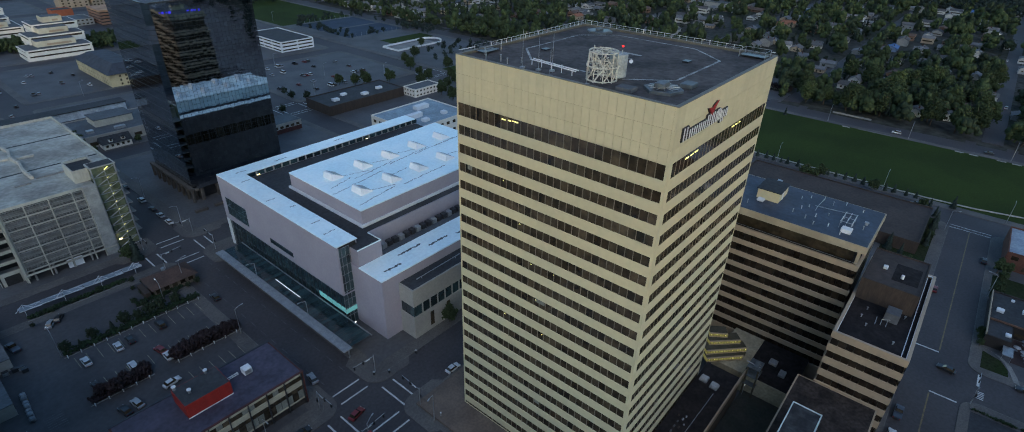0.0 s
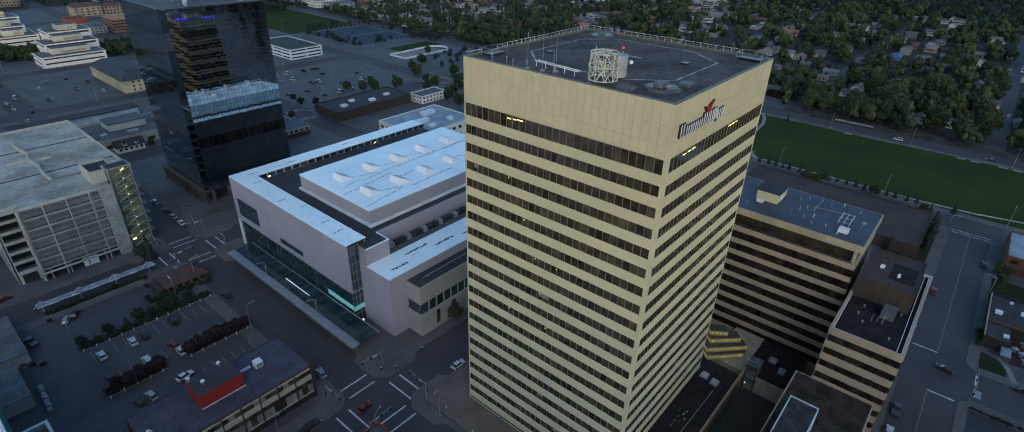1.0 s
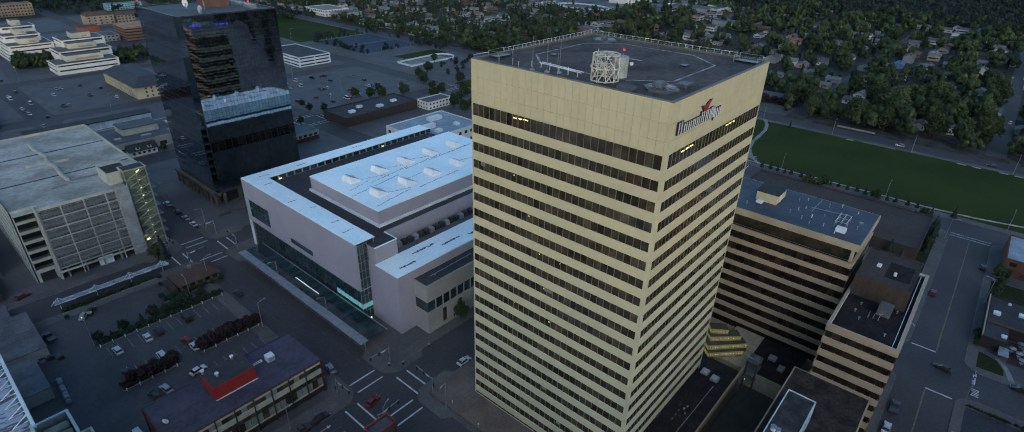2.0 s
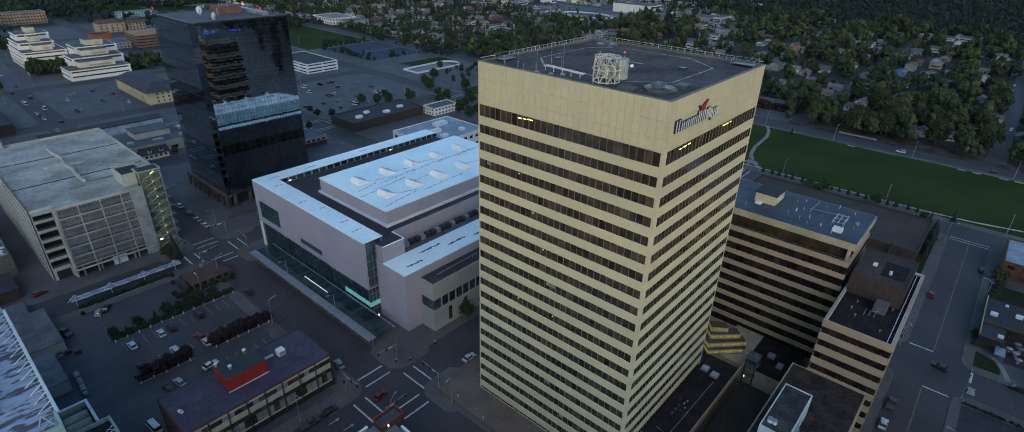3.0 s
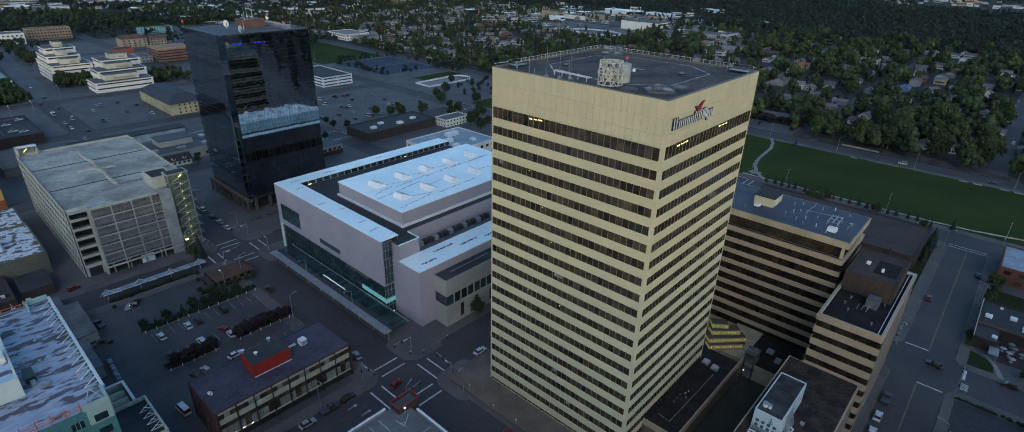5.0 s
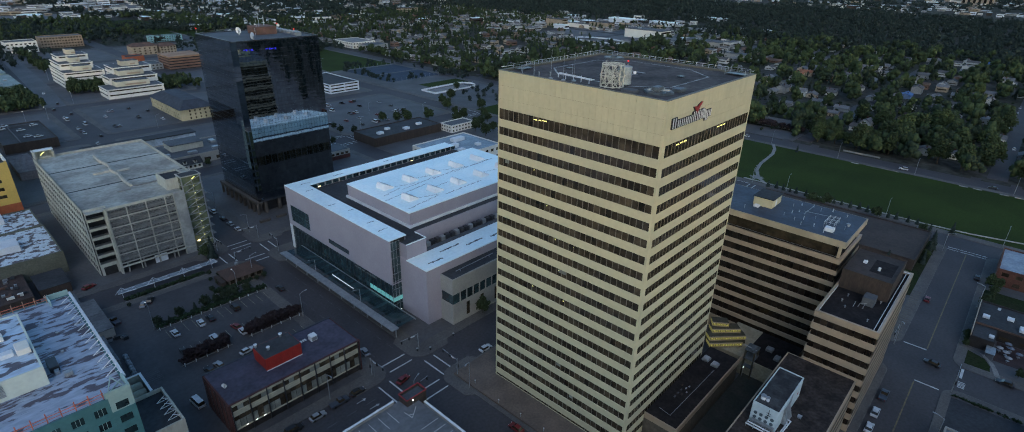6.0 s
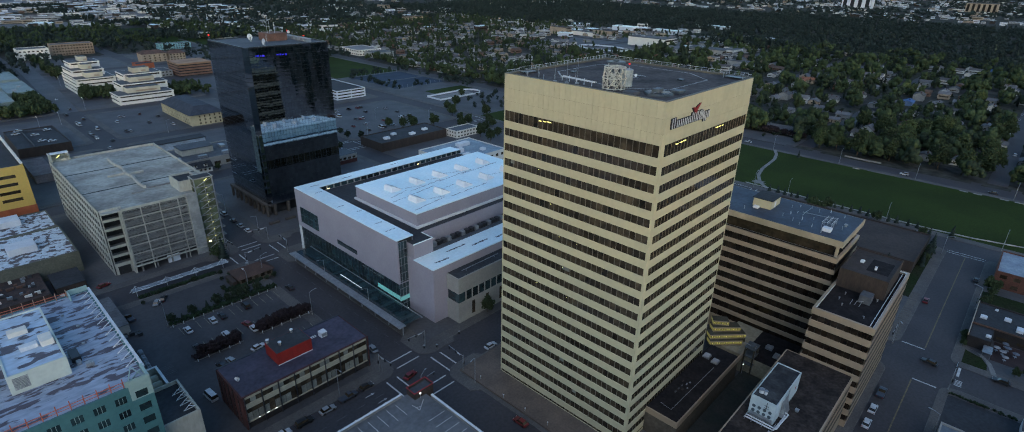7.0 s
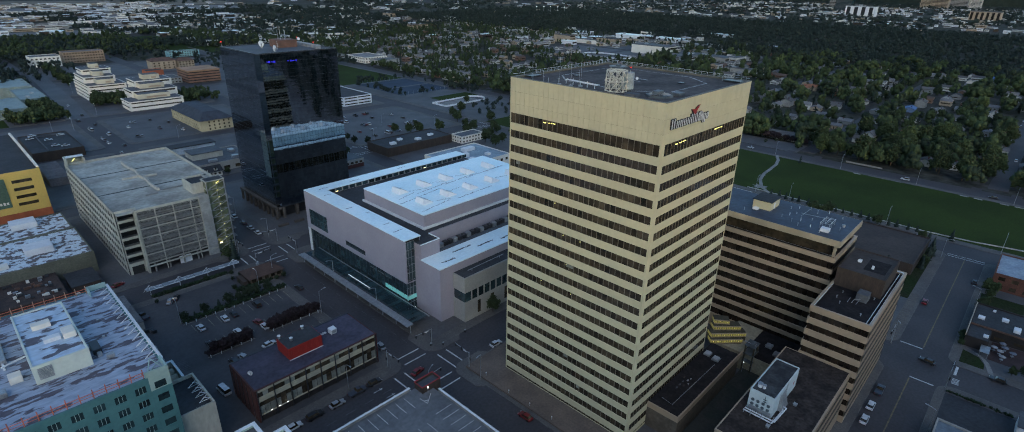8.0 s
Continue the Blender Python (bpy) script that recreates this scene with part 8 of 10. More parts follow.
for y in (91.4, 94.6):
    v, f = tube_geo([(-2.4 + 0.6 * k, y - 93, 12.7) for k in range(9)], 1.25, 16)
    put("tank", mesh_of("tank", v, f, mat("beige_tank", (0.42, 0.40, 0.30), None, 0.6, s1=0.5, s2=2), True), en, None, "beige horizontal tank")
# flat-roofed service annexes beside the teal block
for x0, y0, x1, y1, h in ((-96, 143.6, -72.3, 167, 4.0), (-96, 124, -75.9, 140.8, 4.0)):
    sa = thing("service_annex", (x1, y0, 0), "low service annex with flat grey felt roof", "building")
    bevel_boxes("wall", [(x0, y0, 0.15, x1, y1, h - 0.2)], GREYSTONE, sa, r=0.05)
    boxes("roof", [(x0 - 0.1, y0 - 0.1, h - 0.2, x1 + 0.1, y1 + 0.1, h)], mat("felt_roof_grey", (0.135, 0.135, 0.14), (0.085, 0.083, 0.085), 0.8, s1=0.2, s2=1.2, grain=0.25), sa)
    boxes("roof_seam", [(x0 + 2, (y0 + y1) / 2, h, x1 - 1, (y0 + y1) / 2 + 0.15, h + 0.03)], DARKROOF, sa)
    boxes("door", [(x1 - 0.02, y0 + 3, 0.2, x1 + 0.06, y0 + 5.4, 2.6)], BROWNWALL, sa)
    boxes("door", [(x1 - 0.02, y0 + 10, 0.2, x1 + 0.06, y0 + 11.1, 2.2)], BROWNWALL, sa)
for k in range(7):
    bl = thing("covered_bale", (-73.5 - 0.09 * k, 129.8 - 1.8 * k, 0.17), "pale plastic-covered bale standing in the alley", "bale", "bales in the alley")
    bevel_boxes("cover", [(-74.2 - 0.09 * k, 129.1 - 1.8 * k, 0.17, -72.9 - 0.09 * k, 130.6 - 1.8 * k, 1.4 + 0.2 * (k % 2))], mat("grey_plastic", (0.24, 0.25, 0.26), None, 0.5, s1=0.8, s2=3, vary=0.2), bl, r=0.3)
for x, y, m in ((-71, 141.8, METAL), (-72.4, 142.2, DARKROOF), (-74.4, 142.4, METAL), (-70.6, 140.2, DARKROOF)):
    wb = thing("waste_container", (x, y, 0.17), "small metal waste container in the alley", "waste container")
    bevel_boxes("body", [(x - 0.7, y - 0.5, 0.17, x + 0.7, y + 0.5, 1.3)], m, wb, r=0.05)
    boxes("lid", [(x - 0.75, y - 0.55, 1.3, x + 0.75, y + 0.55, 1.38)], BLACKBAND, wb)

# ---- low shop block and yellow store ----
for x0, y0, x1, y1, h, m in ((-130, 204, -72.3, 237, 8.5, FLAKY), (-130, 240, -72.6, 264, 7.6, FLAKY)):
    lb = thing("low_shop_block", (x1, y0, 0), "low shop block with flaking white roof", "shop")
    for blk in ((x0, y0, 0.15, x1, y0 + 0.5, h + 0.4), (x1 - 0.5, y0 + 0.5, 0.15, x1, y1, h + 0.4), (x0, y1 - 0.5, 0.15, x1 - 0.5, y1, h + 0.4)):
        boxes("wall", [blk], mat("olive_render", (0.16, 0.16, 0.12), None, 0.85, s2=1.5), lb)
    boxes("roof", [(x0, y0 + 0.5, h - 0.4, x1 - 0.5, y1 - 0.5, h)], m, lb, "peeling white roof coating")
    bevel_boxes("roof_unit", [(-92, y0 + 12, h, -83, y0 + 20, h + 2.6)], WHITE, lb, r=0.1)
    bevel_boxes("roof_unit", [(-106, y0 + 5, h, -98, y0 + 8, h + 1.4)], CREAMWHITE, lb, r=0.1)
dk = thing("roof_terrace", (-90, 190, 0), "brown roof terrace with stacked furniture", "terrace")
boxes("body", [(-130, 182, 0.15, -86, 203.5, 4.4)], BROWNWALL, dk)
boxes("deck", [(-130, 182, 4.4, -86, 203.5, 4.6)], mat("terrace_boards", (0.075, 0.048, 0.038), (0.045, 0.032, 0.028), 0.85, s1=0.4, s2=2, grain=0.4), dk)
for i in range(64):
    x, y = -120 + 32 * rng.random(), 183.5 + 18.5 * rng.random()
    w = 0.7 + 1.0 * rng.random()
    bevel_boxes("table", [(x, y, 4.6, x + w, y + 0.8, 5.2 + 0.5 * rng.random())], (BROWNROOF, DARKROOF, METAL, BROWNROOF, CREAMWHITE, DARKROOF)[i % 6], dk, r=0.04)
yard = thing("loading_yard", (-80, 170, 0), "cluttered yard with low dark sheds", "yard")
for x, y, w, d, h, m in ((-84, 186, 9, 14, 4, DARKROOF), (-90, 168, 14, 9, 3.2, ROOFGREY), (-96, 168.5, 5, 8, 3.6, DARKROOF)):
    bevel_boxes("shed", [(x, y, 0.15, x + w, y + d, h)], BROWNWALL, yard, r=0.05)
    boxes("shed_roof", [(x - 0.2, y - 0.2, h, x + w + 0.2, y + d + 0.2, h + 0.2)], m, yard)
for i in range(22):
    x, y = -100 + 24 * rng.random(), 178 + 8 * rng.random()
    bevel_boxes("crate", [(x, y, 0.15, x + 0.8 + rng.random(), y + 0.8 + rng.random(), 0.8 + 0.8 * rng.random())], (CREAMWHITE, METAL, CONC)[i % 3], yard, r=0.05)
tubes("tarpaulin_roll", [[(-95, 176, 0.6), (-88, 178, 0.7), (-81, 180.5, 0.6)]], 0.6, WHITE, yard)

yb = thing("yellow_store", (-73, 286, 0), "yellow department store with dark slots and orange base", "shop")
grid_wall(yb, "y", 286, -1, -150, -73.2, 4.6, 24.5, [(7.8, 9.4), (11.4, 13.0), (15.2, 16.8), (19, 20.6)], [(-148, -128), (-120, -100), (-84.8, -77.2)], 0.6, YELLOW, DARKGLASS)
boxes("base", [(-150, 285.9, 0.15, -73.1, 286.6, 4.6)], ORANGEWALL, yb)
boxes("side_wall", [(-73.8, 286.6, 4.6, -73.2, 374, 24.5)], YELLOW, yb)
boxes("side_base", [(-73.8, 286.6, 0.15, -73.1, 374, 4.6)], ORANGEWALL, yb)
boxes("body", [(-149, 287.2, 0.15, -74.4, 373.5, 23)], DARKIN, yb)
boxes("roof", [(-150, 286.6, 23.4, -73.8, 374, 23.8)], DARKROOF, yb)
for i in range(18):
    bevel_boxes("roof_edge_block", [(-74.2, 288 + 4.8 * i, 24.5, -73.0, 291 + 4.8 * i, 25.2)], CREAMWHITE, yb, r=0.15)
boxes("sign_panel", [(-97, 285.8, 8, -87.2, 285.98, 22)], mat("green_sign", (0.10, 0.16, 0.11), None, 0.6, s2=2), yb, "dull green sign panel")
for i in range(5):
    put("sign_bar", pane_mesh("sign_bar", CREAMWHITE, 0.8, 0.1, 1.5 if i % 2 else 1.1), yb, (-93.5 + 1.25 * i, 285.76, 10.2), "pale sign bar")

# ---- tower roof, sign and lit windows ----
helipad = thing("helipad", (22, 22, 89.6), "octagonal helipad marked in worn white lines", "helipad")
oct_pts = [(32, 6.5), (38, 14), (38, 32), (32, 38), (14, 38), (8, 32), (8, 14), (14, 6.5)]
for a, b in zip(oct_pts, oct_pts[1:] + oct_pts[:1]):
    d = Vector((b[0] - a[0], b[1] - a[1], 0))
    n = Vector((-d.y, d.x, 0)).normalized() * 0.22
    v = [(a[0] + n.x - 22, a[1] + n.y - 22, 0.008), (a[0] - n.x - 22, a[1] - n.y - 22, 0.008), (b[0] - n.x - 22, b[1] - n.y - 22, 0.008), (b[0] + n.x - 22, b[1] + n.y - 22, 0.008)]
    put("edge_line", mesh_of("edge_line", v, [(0, 1, 2, 3)], mat("faded_paint", (0.46, 0.45, 0.43), (0.16, 0.155, 0.15), 0.8, s1=0.6, s2=5)), helipad)
for x0, y0, x1, y1 in ((21, 19, 21.8, 27), (24.6, 19, 25.4, 27), (21.8, 22.6, 24.6, 23.4)):
    boxes("letter_stroke", [(x0, y0, 89.606, x1, y1, 89.612)], MATS["faded_paint"], helipad)
rail = thing("roof_railing", (22, 22, 90.1), "pale metal railing along the tower roof edge", "railing")
back_rail = [[(9, 42.6), (41.4, 42.6)], [(41.4, 42.6), (41.4, 6)]]
for (ax_, ay), (bx_, by) in back_rail:
    for z in (90.5, 90.95):
        tubes("rail", [[(ax_, ay, z), (bx_, by, z)]], 0.035, WHITE if z > 90.9 else METAL, rail, sides=5)
    n = 22
    for i in range(n + 1):
        t = i / n
        tubes("post", [[(ax_ + (bx_ - ax_) * t, ay + (by - ay) * t, 90.1), (ax_ + (bx_ - ax_) * t, ay + (by - ay) * t, 90.95)]], 0.04, WHITE, rail, sides=5)
for x0, y0, x1, y1 in ((4.5, 40.2, 9.0, 42.8), (38.4, 0.6, 41.6, 5.4)):
    cr = thing("roof_cage", (x0, y0, 89.6), "dark steel cage at the roof corner", "cage")
    for z in (90.0, 90.5, 91.0):
        tubes("rail", [[(x0, y0, z), (x1, y0, z), (x1, y1, z), (x0, y1, z), (x0, y0, z)]], 0.04, METAL if z > 90.6 else BLACKBAND, cr, sides=5)
    for x, y in ((x0, y0), (x1, y0), (x1, y1), (x0, y1)):
        tubes("post", [[(x, y, 89.6), (x, y, 91.0)]], 0.07, METAL, cr, sides=5)
    boxes("floor_plate", [(x0, y0, 89.9, x1, y1, 89.96)], BLACKBAND, cr)
tubes("rail", [[(0.4, 43.0, 90.7), (4.5, 42.7, 90.7)]], 0.06, WHITE, rail, sides=5)
tubes("rail", [[(41.6, -0.2, 90.7), (41.5, 0.6, 90.7)]], 0.06, WHITE, rail, sides=5)
IVORY = mat("ivory_steel", (0.62, 0.60, 0.50), None, 0.6, s1=1, s2=5, bump=0)
lat = thing("lattice_frame", (5.5, 16.5, 89.6), "ivory steel lattice frame round a grey tank", "frame")
ring_n = 10
for z, r in ((89.8, 2.5), (92.0, 2.6), (94.2, 2.35)):
    tubes("ring", [[(5.7 + r * math.cos(a), 15.7 + r * math.sin(a), z) for a in np.linspace(0, 2 * math.pi, 17)]], 0.13, IVORY, lat, sides=5)
for i in range(ring_n):
    a, b = 2 * math.pi * i / ring_n, 2 * math.pi * (i + 1) / ring_n
    tubes("strut", [[(5.7 + 2.5 * math.cos(a), 15.7 + 2.5 * math.sin(a), 89.6), (5.7 + 2.6 * math.cos(b), 15.7 + 2.6 * math.sin(b), 92.0)]], 0.1, IVORY, lat, sides=5)
    tubes("strut", [[(5.7 + 2.6 * math.cos(b), 15.7 + 2.6 * math.sin(b), 92.0), (5.7 + 2.35 * math.cos(a), 15.7 + 2.35 * math.sin(a), 94.2)]], 0.09, IVORY, lat, sides=5)
    tubes("strut", [[(5.7 + 2.5 * math.cos(a), 15.7 + 2.5 * math.sin(a), 89.6), (5.7 + 2.35 * math.cos(a), 15.7 + 2.35 * math.sin(a), 94.2)]], 0.08, IVORY, lat, sides=5)
    if i % 2 == 0:
        tubes("strut", [[(5.7 + 2.35 * math.cos(a), 15.7 + 2.35 * math.sin(a), 94.2), (5.7 - 2.35 * math.cos(a + 0.6), 15.7 - 2.35 * math.sin(a + 0.6), 94.2)]], 0.08, IVORY, lat, sides=5)
lr = np.random.default_rng(12)
for i in range(30):
    a, b = 6.28 * lr.random(2)
    r0, r1 = 0.8 + 1.9 * lr.random(2)
    z0 = 89.8 + 2.4 * lr.random()
    tubes("strut", [[(5.7 + r0 * math.cos(a), 15.7 + r0 * math.sin(a), z0), (5.7 + r1 * math.cos(b), 15.7 + r1 * math.sin(b), z0 + 1.0 + 1.8 * lr.random())]], 0.06, IVORY, lat, sides=4)
v, f = tube_geo([(8.0 - 5.5, 14.2 - 16.5, 0.5), (8.0 - 5.5, 14.2 - 16.5, 4.1)], 1.45, 20)
put("tank", mesh_of("tank", v, f, mat("tank_grey", (0.34, 0.38, 0.38), None, 0.6, s1=0.5, s2=3)), lat, None, "grey cylindrical tank")
tubes("lamp_mast", [[(8.4, 13.9, 89.6), (8.4, 13.9, 94.2)]], 0.08, IVORY, lat, sides=5)
put("warning_lamp", pane_mesh("warning_lamp", LAMPRED, 0.26, 0.26, 0.26), lat, (8.4, 13.9, 94.8), "red warning lamp")
put("dish", dish_mesh("dish", 0.32, WHITE), lat, (9.6, 12.8, 92.4), "small white dish", turn=3.9)
for x, y, h in ((2.2, 29.4, 6.4), (2.8, 26.4, 5.8), (4.0, 24.4, 6.2), (0.9, 22.6, 4.4), (1.2, 15.6, 4.2)):
    am = thing("whip_aerial", (x, y, 89.6), "thin white whip aerial on the tower roof", "aerial")
    tubes("mast", [[(x, y, 89.6), (x, y, 89.6 + h)]], 0.03, METAL, am, sides=5)
    boxes("foot", [(x - 0.35, y - 0.35, 89.6, x + 0.35, y + 0.35, 89.9)], METAL, am)
rack = thing("pipe_rack", (4, 24, 89.6), "white pipe rack running to the lattice frame", "pipe rack")
for y0 in (0, 0.8):
    tubes("pipe", [[(5.2 + y0, 30.0, 90.5), (4.0 + y0, 19.6, 90.5)]], 0.10, WHITE, rack, sides=6)
for i in range(5):
    y = 29.6 - 2.3 * i
    tubes("leg", [[(4.0 + 0.11 * (y - 19.6), y, 89.6), (4.0 + 0.11 * (y - 19.6), y, 91.0 if i % 2 else 90.5)]], 0.07, WHITE, rack, sides=5)
for i, (x, y, h) in enumerate(((3, 35, 1.6), (2.4, 33, 1.4), (4.5, 31.5, 1.3), (1.8, 37.5, 1.2), (3.5, 39, 1.5))):
    st = thing("vent_pipe", (x, y, 89.6), "short white vent pipe on the roof", "vent")
    tubes("pipe", [[(x, y, 89.6), (x, y, 89.6 + h * 0.7)]], 0.09, METAL, st, sides=6)
    tubes("cap", [[(x, y, 89.6 + h * 0.7), (x, y, 89.7 + h * 0.7)]], 0.16, METAL, st, sides=8)
FANGREY = mat("blue_grey_steel", (0.12, 0.135, 0.145), (0.075, 0.085, 0.092), 0.5, s1=0.5, s2=2)
fan = thing("cooling_fan_unit", (7.4, 5.5, 89.6), "six-sided blue-grey cooling unit near the roof corner", "fan unit")
v, f = tube_geo([(0, 0, 0), (0, 0, 0.45)], 3.1, 6)
put("drum", mesh_of("drum", v, f, FANGREY), fan)
v, f = tube_geo([(0, 0, 0.45), (0, 0, 0.5)], 2.5, 6)
put("fan_well", mesh_of("fan_well", v, f, BLACKBAND), fan)
for i in range(6):
    tubes("guard_bar", [[(7.4 + 2.4 * math.cos(i * 0.524), 5.5 + 2.4 * math.sin(i * 0.524), 90.2), (7.4 - 2.4 * math.cos(i * 0.524), 5.5 - 2.4 * math.sin(i * 0.524), 90.2)]], 0.06, METAL, fan, sides=4)
bevel_boxes("duct", [(10.6, 2.4, 89.6, 13.2, 4.4, 90.3)], FANGREY, fan, r=0.1)
bevel_boxes("casing", [(6.1, 5.0, 90.0, 8.5, 6.6, 90.9)], FANGREY, fan, r=0.1)
bevel_boxes("duct", [(2.0, 8.2, 89.6, 4.2, 11, 90.3)], ROOFGREY, fan, r=0.1)
for x, y in ((26, 10), (15, 34)):
    hb = thing("roof_hatch", (x, y, 89.6), "low dark roof hatch on the tower", "hatch")
    bevel_boxes("lid", [(x, y, 89.6, x + 1.6, y + 1.3, 89.9)], BLACKBAND, hb, r=0.06)
pit = thing("roof_pit", (38, 36.5, 89.6), "six-sided dark roof pit with low rim at the rear corner", "roof pit")
v, f = tube_geo([(0, 0, 0), (0, 0, 0.4)], 2.9, 6)
put("rim", mesh_of("rim", v, f, FANGREY), pit)
v, f = tube_geo([(0, 0, 0.4), (0, 0, 0.44)], 2.4, 6)
put("well", mesh_of("well", v, f, BLACKBAND), pit)
bevel_boxes("casing", [(37.2, 35.9, 90.0, 38.6, 37.1, 90.5)], FANGREY, pit, r=0.08)
# sign of plain bars in the sign's colours, with a red wing-shaped emblem
sg = thing("wall_sign", (3.5, Y0, 83), "white and black wall sign of plain bars with red emblem", "sign")
xs = 2.5
for i, (w, h, up) in enumerate(((2.0, 2.1, 0), (1.6, 1.5, 0), (1.6, 1.5, 0), (1.5, 1.5, 0), (1.6, 1.5, 0), (1.7, 2.1, 0), (1.5, 2.1, 0), (0.55, 1.9, 0), (0.55, 2.1, 0), (0.55, 2.1, 0), (0.55, 1.9, 0), (1.55, 2.1, -0.6), (1.35, 1.5, 0))):
    z = 84.25 + up - 0.005 * i
    bevel_boxes("sign_bar_side", [(xs - 0.22, Y0 - 0.34, z - 0.16, xs + w - 0.12, Y0 - 0.02, z + h + 0.06)], SIGNBLACK, sg, r=0.12)
    for x0 in ((xs + 0.06,) if w < 0.8 else (xs + 0.02, xs + w * 0.5)):
        bevel_boxes("sign_bar", [(x0, Y0 - 0.46, z, x0 + 0.2, Y0 - 0.34, z + h)], WHITE, sg, r=0.05)
    xs += w + 0.04
pts_ = [(10.9, 87.4), (11.8, 86.5), (12.0, 86.0), (12.6, 86.0), (13.2, 86.9), (14.3, 88.0), (13.0, 87.5), (12.5, 87.0), (11.9, 87.3)]
for nm, d0, d1, grow, m in (("emblem", -0.46, -0.30, 0.0, SIGNRED), ("emblem_side", -0.29, -0.05, -0.14, SIGNBLACK)):
    v = [(x + grow - 3.5, d, z + grow * 0.6 - 83) for d in (d0, d1) for x, z in pts_]
    n = len(pts_)
    put(nm, mesh_of(nm, v, [tuple(range(n))[::-1], tuple(range(n, 2 * n))] + [(i, (i + 1) % n, n + (i + 1) % n, n + i) for i in range(n)], m), sg, None, "red wing-shaped emblem" if m is SIGNRED else "")
# ceiling lamps seen behind the glass
for ax_, a, z, w in (("x", 31.7, 80.3, 0.9), ("x", 29.0, 80.5, 1.3), ("x", 30.4, 80.4, 0.9), ("y", 6.7, 80.3, 1.2), ("y", 8.4, 80.35, 1.2), ("y", 10.0, 80.4, 1.2), ("y", 25.4, 80.5, 1.1), ("y", 27.0, 80.5, 1.1), ("y", 28.6, 80.5, 0.9)):
    me = pane_mesh("ceiling_lamp", LAMPYEL, 0.03, w, 0.22) if ax_ == "x" else pane_mesh("ceiling_lamp", LAMPYEL, w, 0.03, 0.22)
    put("ceiling_lamp", me, tower, (0.15, a, z) if ax_ == "x" else (a, Y0 + 0.075, z), "lit ceiling lamp behind the glass")
for y, z in ((24, 53.6 - 1.6), (18.5, 51.9), (30.5, 36.2), (27.2, 59.9), (22.4, 44.1), (31.5, 67.8), (20.4, 36.1)):
    put("ceiling_lamp", pane_mesh("ceiling_lamp", LAMPYEL, 0.03, 0.22, 0.2), tower, (0.15, y, z + 0.4), "lit lamp behind the glass")
for i in range(5):
    y, k = 4 + 38 * rng.random(), 3 + int(rng.random() * 16)
    b, u = strip[k]
    put("window_blind", pane_mesh("window_blind", BLIND, 0.03, 1.2, (u - b) * 0.5), tower, (0.155, y, u - (u - b) * 0.25))

# ---- annex roofs and courts ----
AH = thing("roof_hut", (82, 2, 44), "cream plant hut on the annex roof", "hut")
bevel_boxes("wall", [(78.1, -0.5, 44.05, 86, 5.4, 46.9)], CREAM, AH, r=0.06)
boxes("roof", [(77.8, -0.8, 46.9, 86.3, 5.7, 47.1)], DARKROOF, AH)
boxes("door", [(80.8, -0.57, 44.1, 82.0, -0.44, 46.2)], WHITE, AH)
bevel_boxes("hatch", [(75.9, 2.8, 44.05, 77.6, 4.6, 44.8)], WHITE, AH, r=0.2)
vr = np.random.default_rng(21)
spots = [(76, -5), (79.5, -6.2), (74.5, -8.5), (82, -7.5), (72.5, -11), (77, -10.4), (85.5, -4.6), (88, -6.4), (87.5, -12.2), (74, -14.2), (80.2, -12.8), (71.5, -17.5), (73, 6), (88.6, -19.4), (78.2, -21.4), (90, -15)]
for k, (x, y) in enumerate(spots):
    ru = thing("roof_vent", (x, y, 44.05), "short pale vent pipe on the annex roof", "vent")
    h = 0.5 + 0.5 * vr.random()
    tubes("pipe", [[(x, y, 44.05), (x, y, 44.05 + h)]], 0.09, WHITE if k % 2 else METAL, ru, sides=6)
    tubes("cap", [[(x, y, 44.05 + h), (x, y, 44.2 + h)]], 0.17, METAL, ru, sides=8)
ap = thing("roof_conduit", (80, -10, 44.05), "pale conduit lying across the annex roof", "pipe")
tubes("pipe", [[(83.2, -8.6, 44.4), (84.8, -18.4, 44.4)], [(80.4, -9.4, 44.4), (83.6, -9.3, 44.4), (89.2, -9.6, 44.5)], [(89.2, -9.6, 44.1), (89.2, -9.6, 45.2)]], 0.09, METAL, ap, sides=5)
rk = thing("equipment_rack", (78, -17.6, 44.05), "pale steel rack with a white cooling unit", "rack")
for x in (75.4, 78.2, 81.2):
    for y in (-19.0, -16.4):
        tubes("post", [[(x, y, 44.05), (x, y, 46.0)]], 0.06, METAL, rk, sides=5)
for y in (-19.0, -17.7, -16.4):
    tubes("rail", [[(75.2, y, 46.0), (81.6, y, 46.0)]], 0.07, WHITE, rk, sides=5)
    tubes("rail", [[(75.2, y, 45.2), (81.6, y, 45.2)]], 0.06, METAL, rk, sides=5)
for x in (75.4, 78.2, 81.2):
    tubes("beam", [[(x, -19.2, 46.0), (x, -16.2, 46.0)]], 0.06, METAL, rk, sides=5)
bevel_boxes("cooling_unit", [(73.0, -19.6, 44.05, 75.0, -17.2, 45.2)], WHITE, rk, r=0.12)
gu = thing("roof_fan", (82, -21.5, 44.05), "small mushroom-shaped roof fan", "fan unit")
tubes("curb", [[(81.6, -21.5, 44.05), (81.6, -21.5, 44.6)]], 0.35, METAL, gu, sides=10)
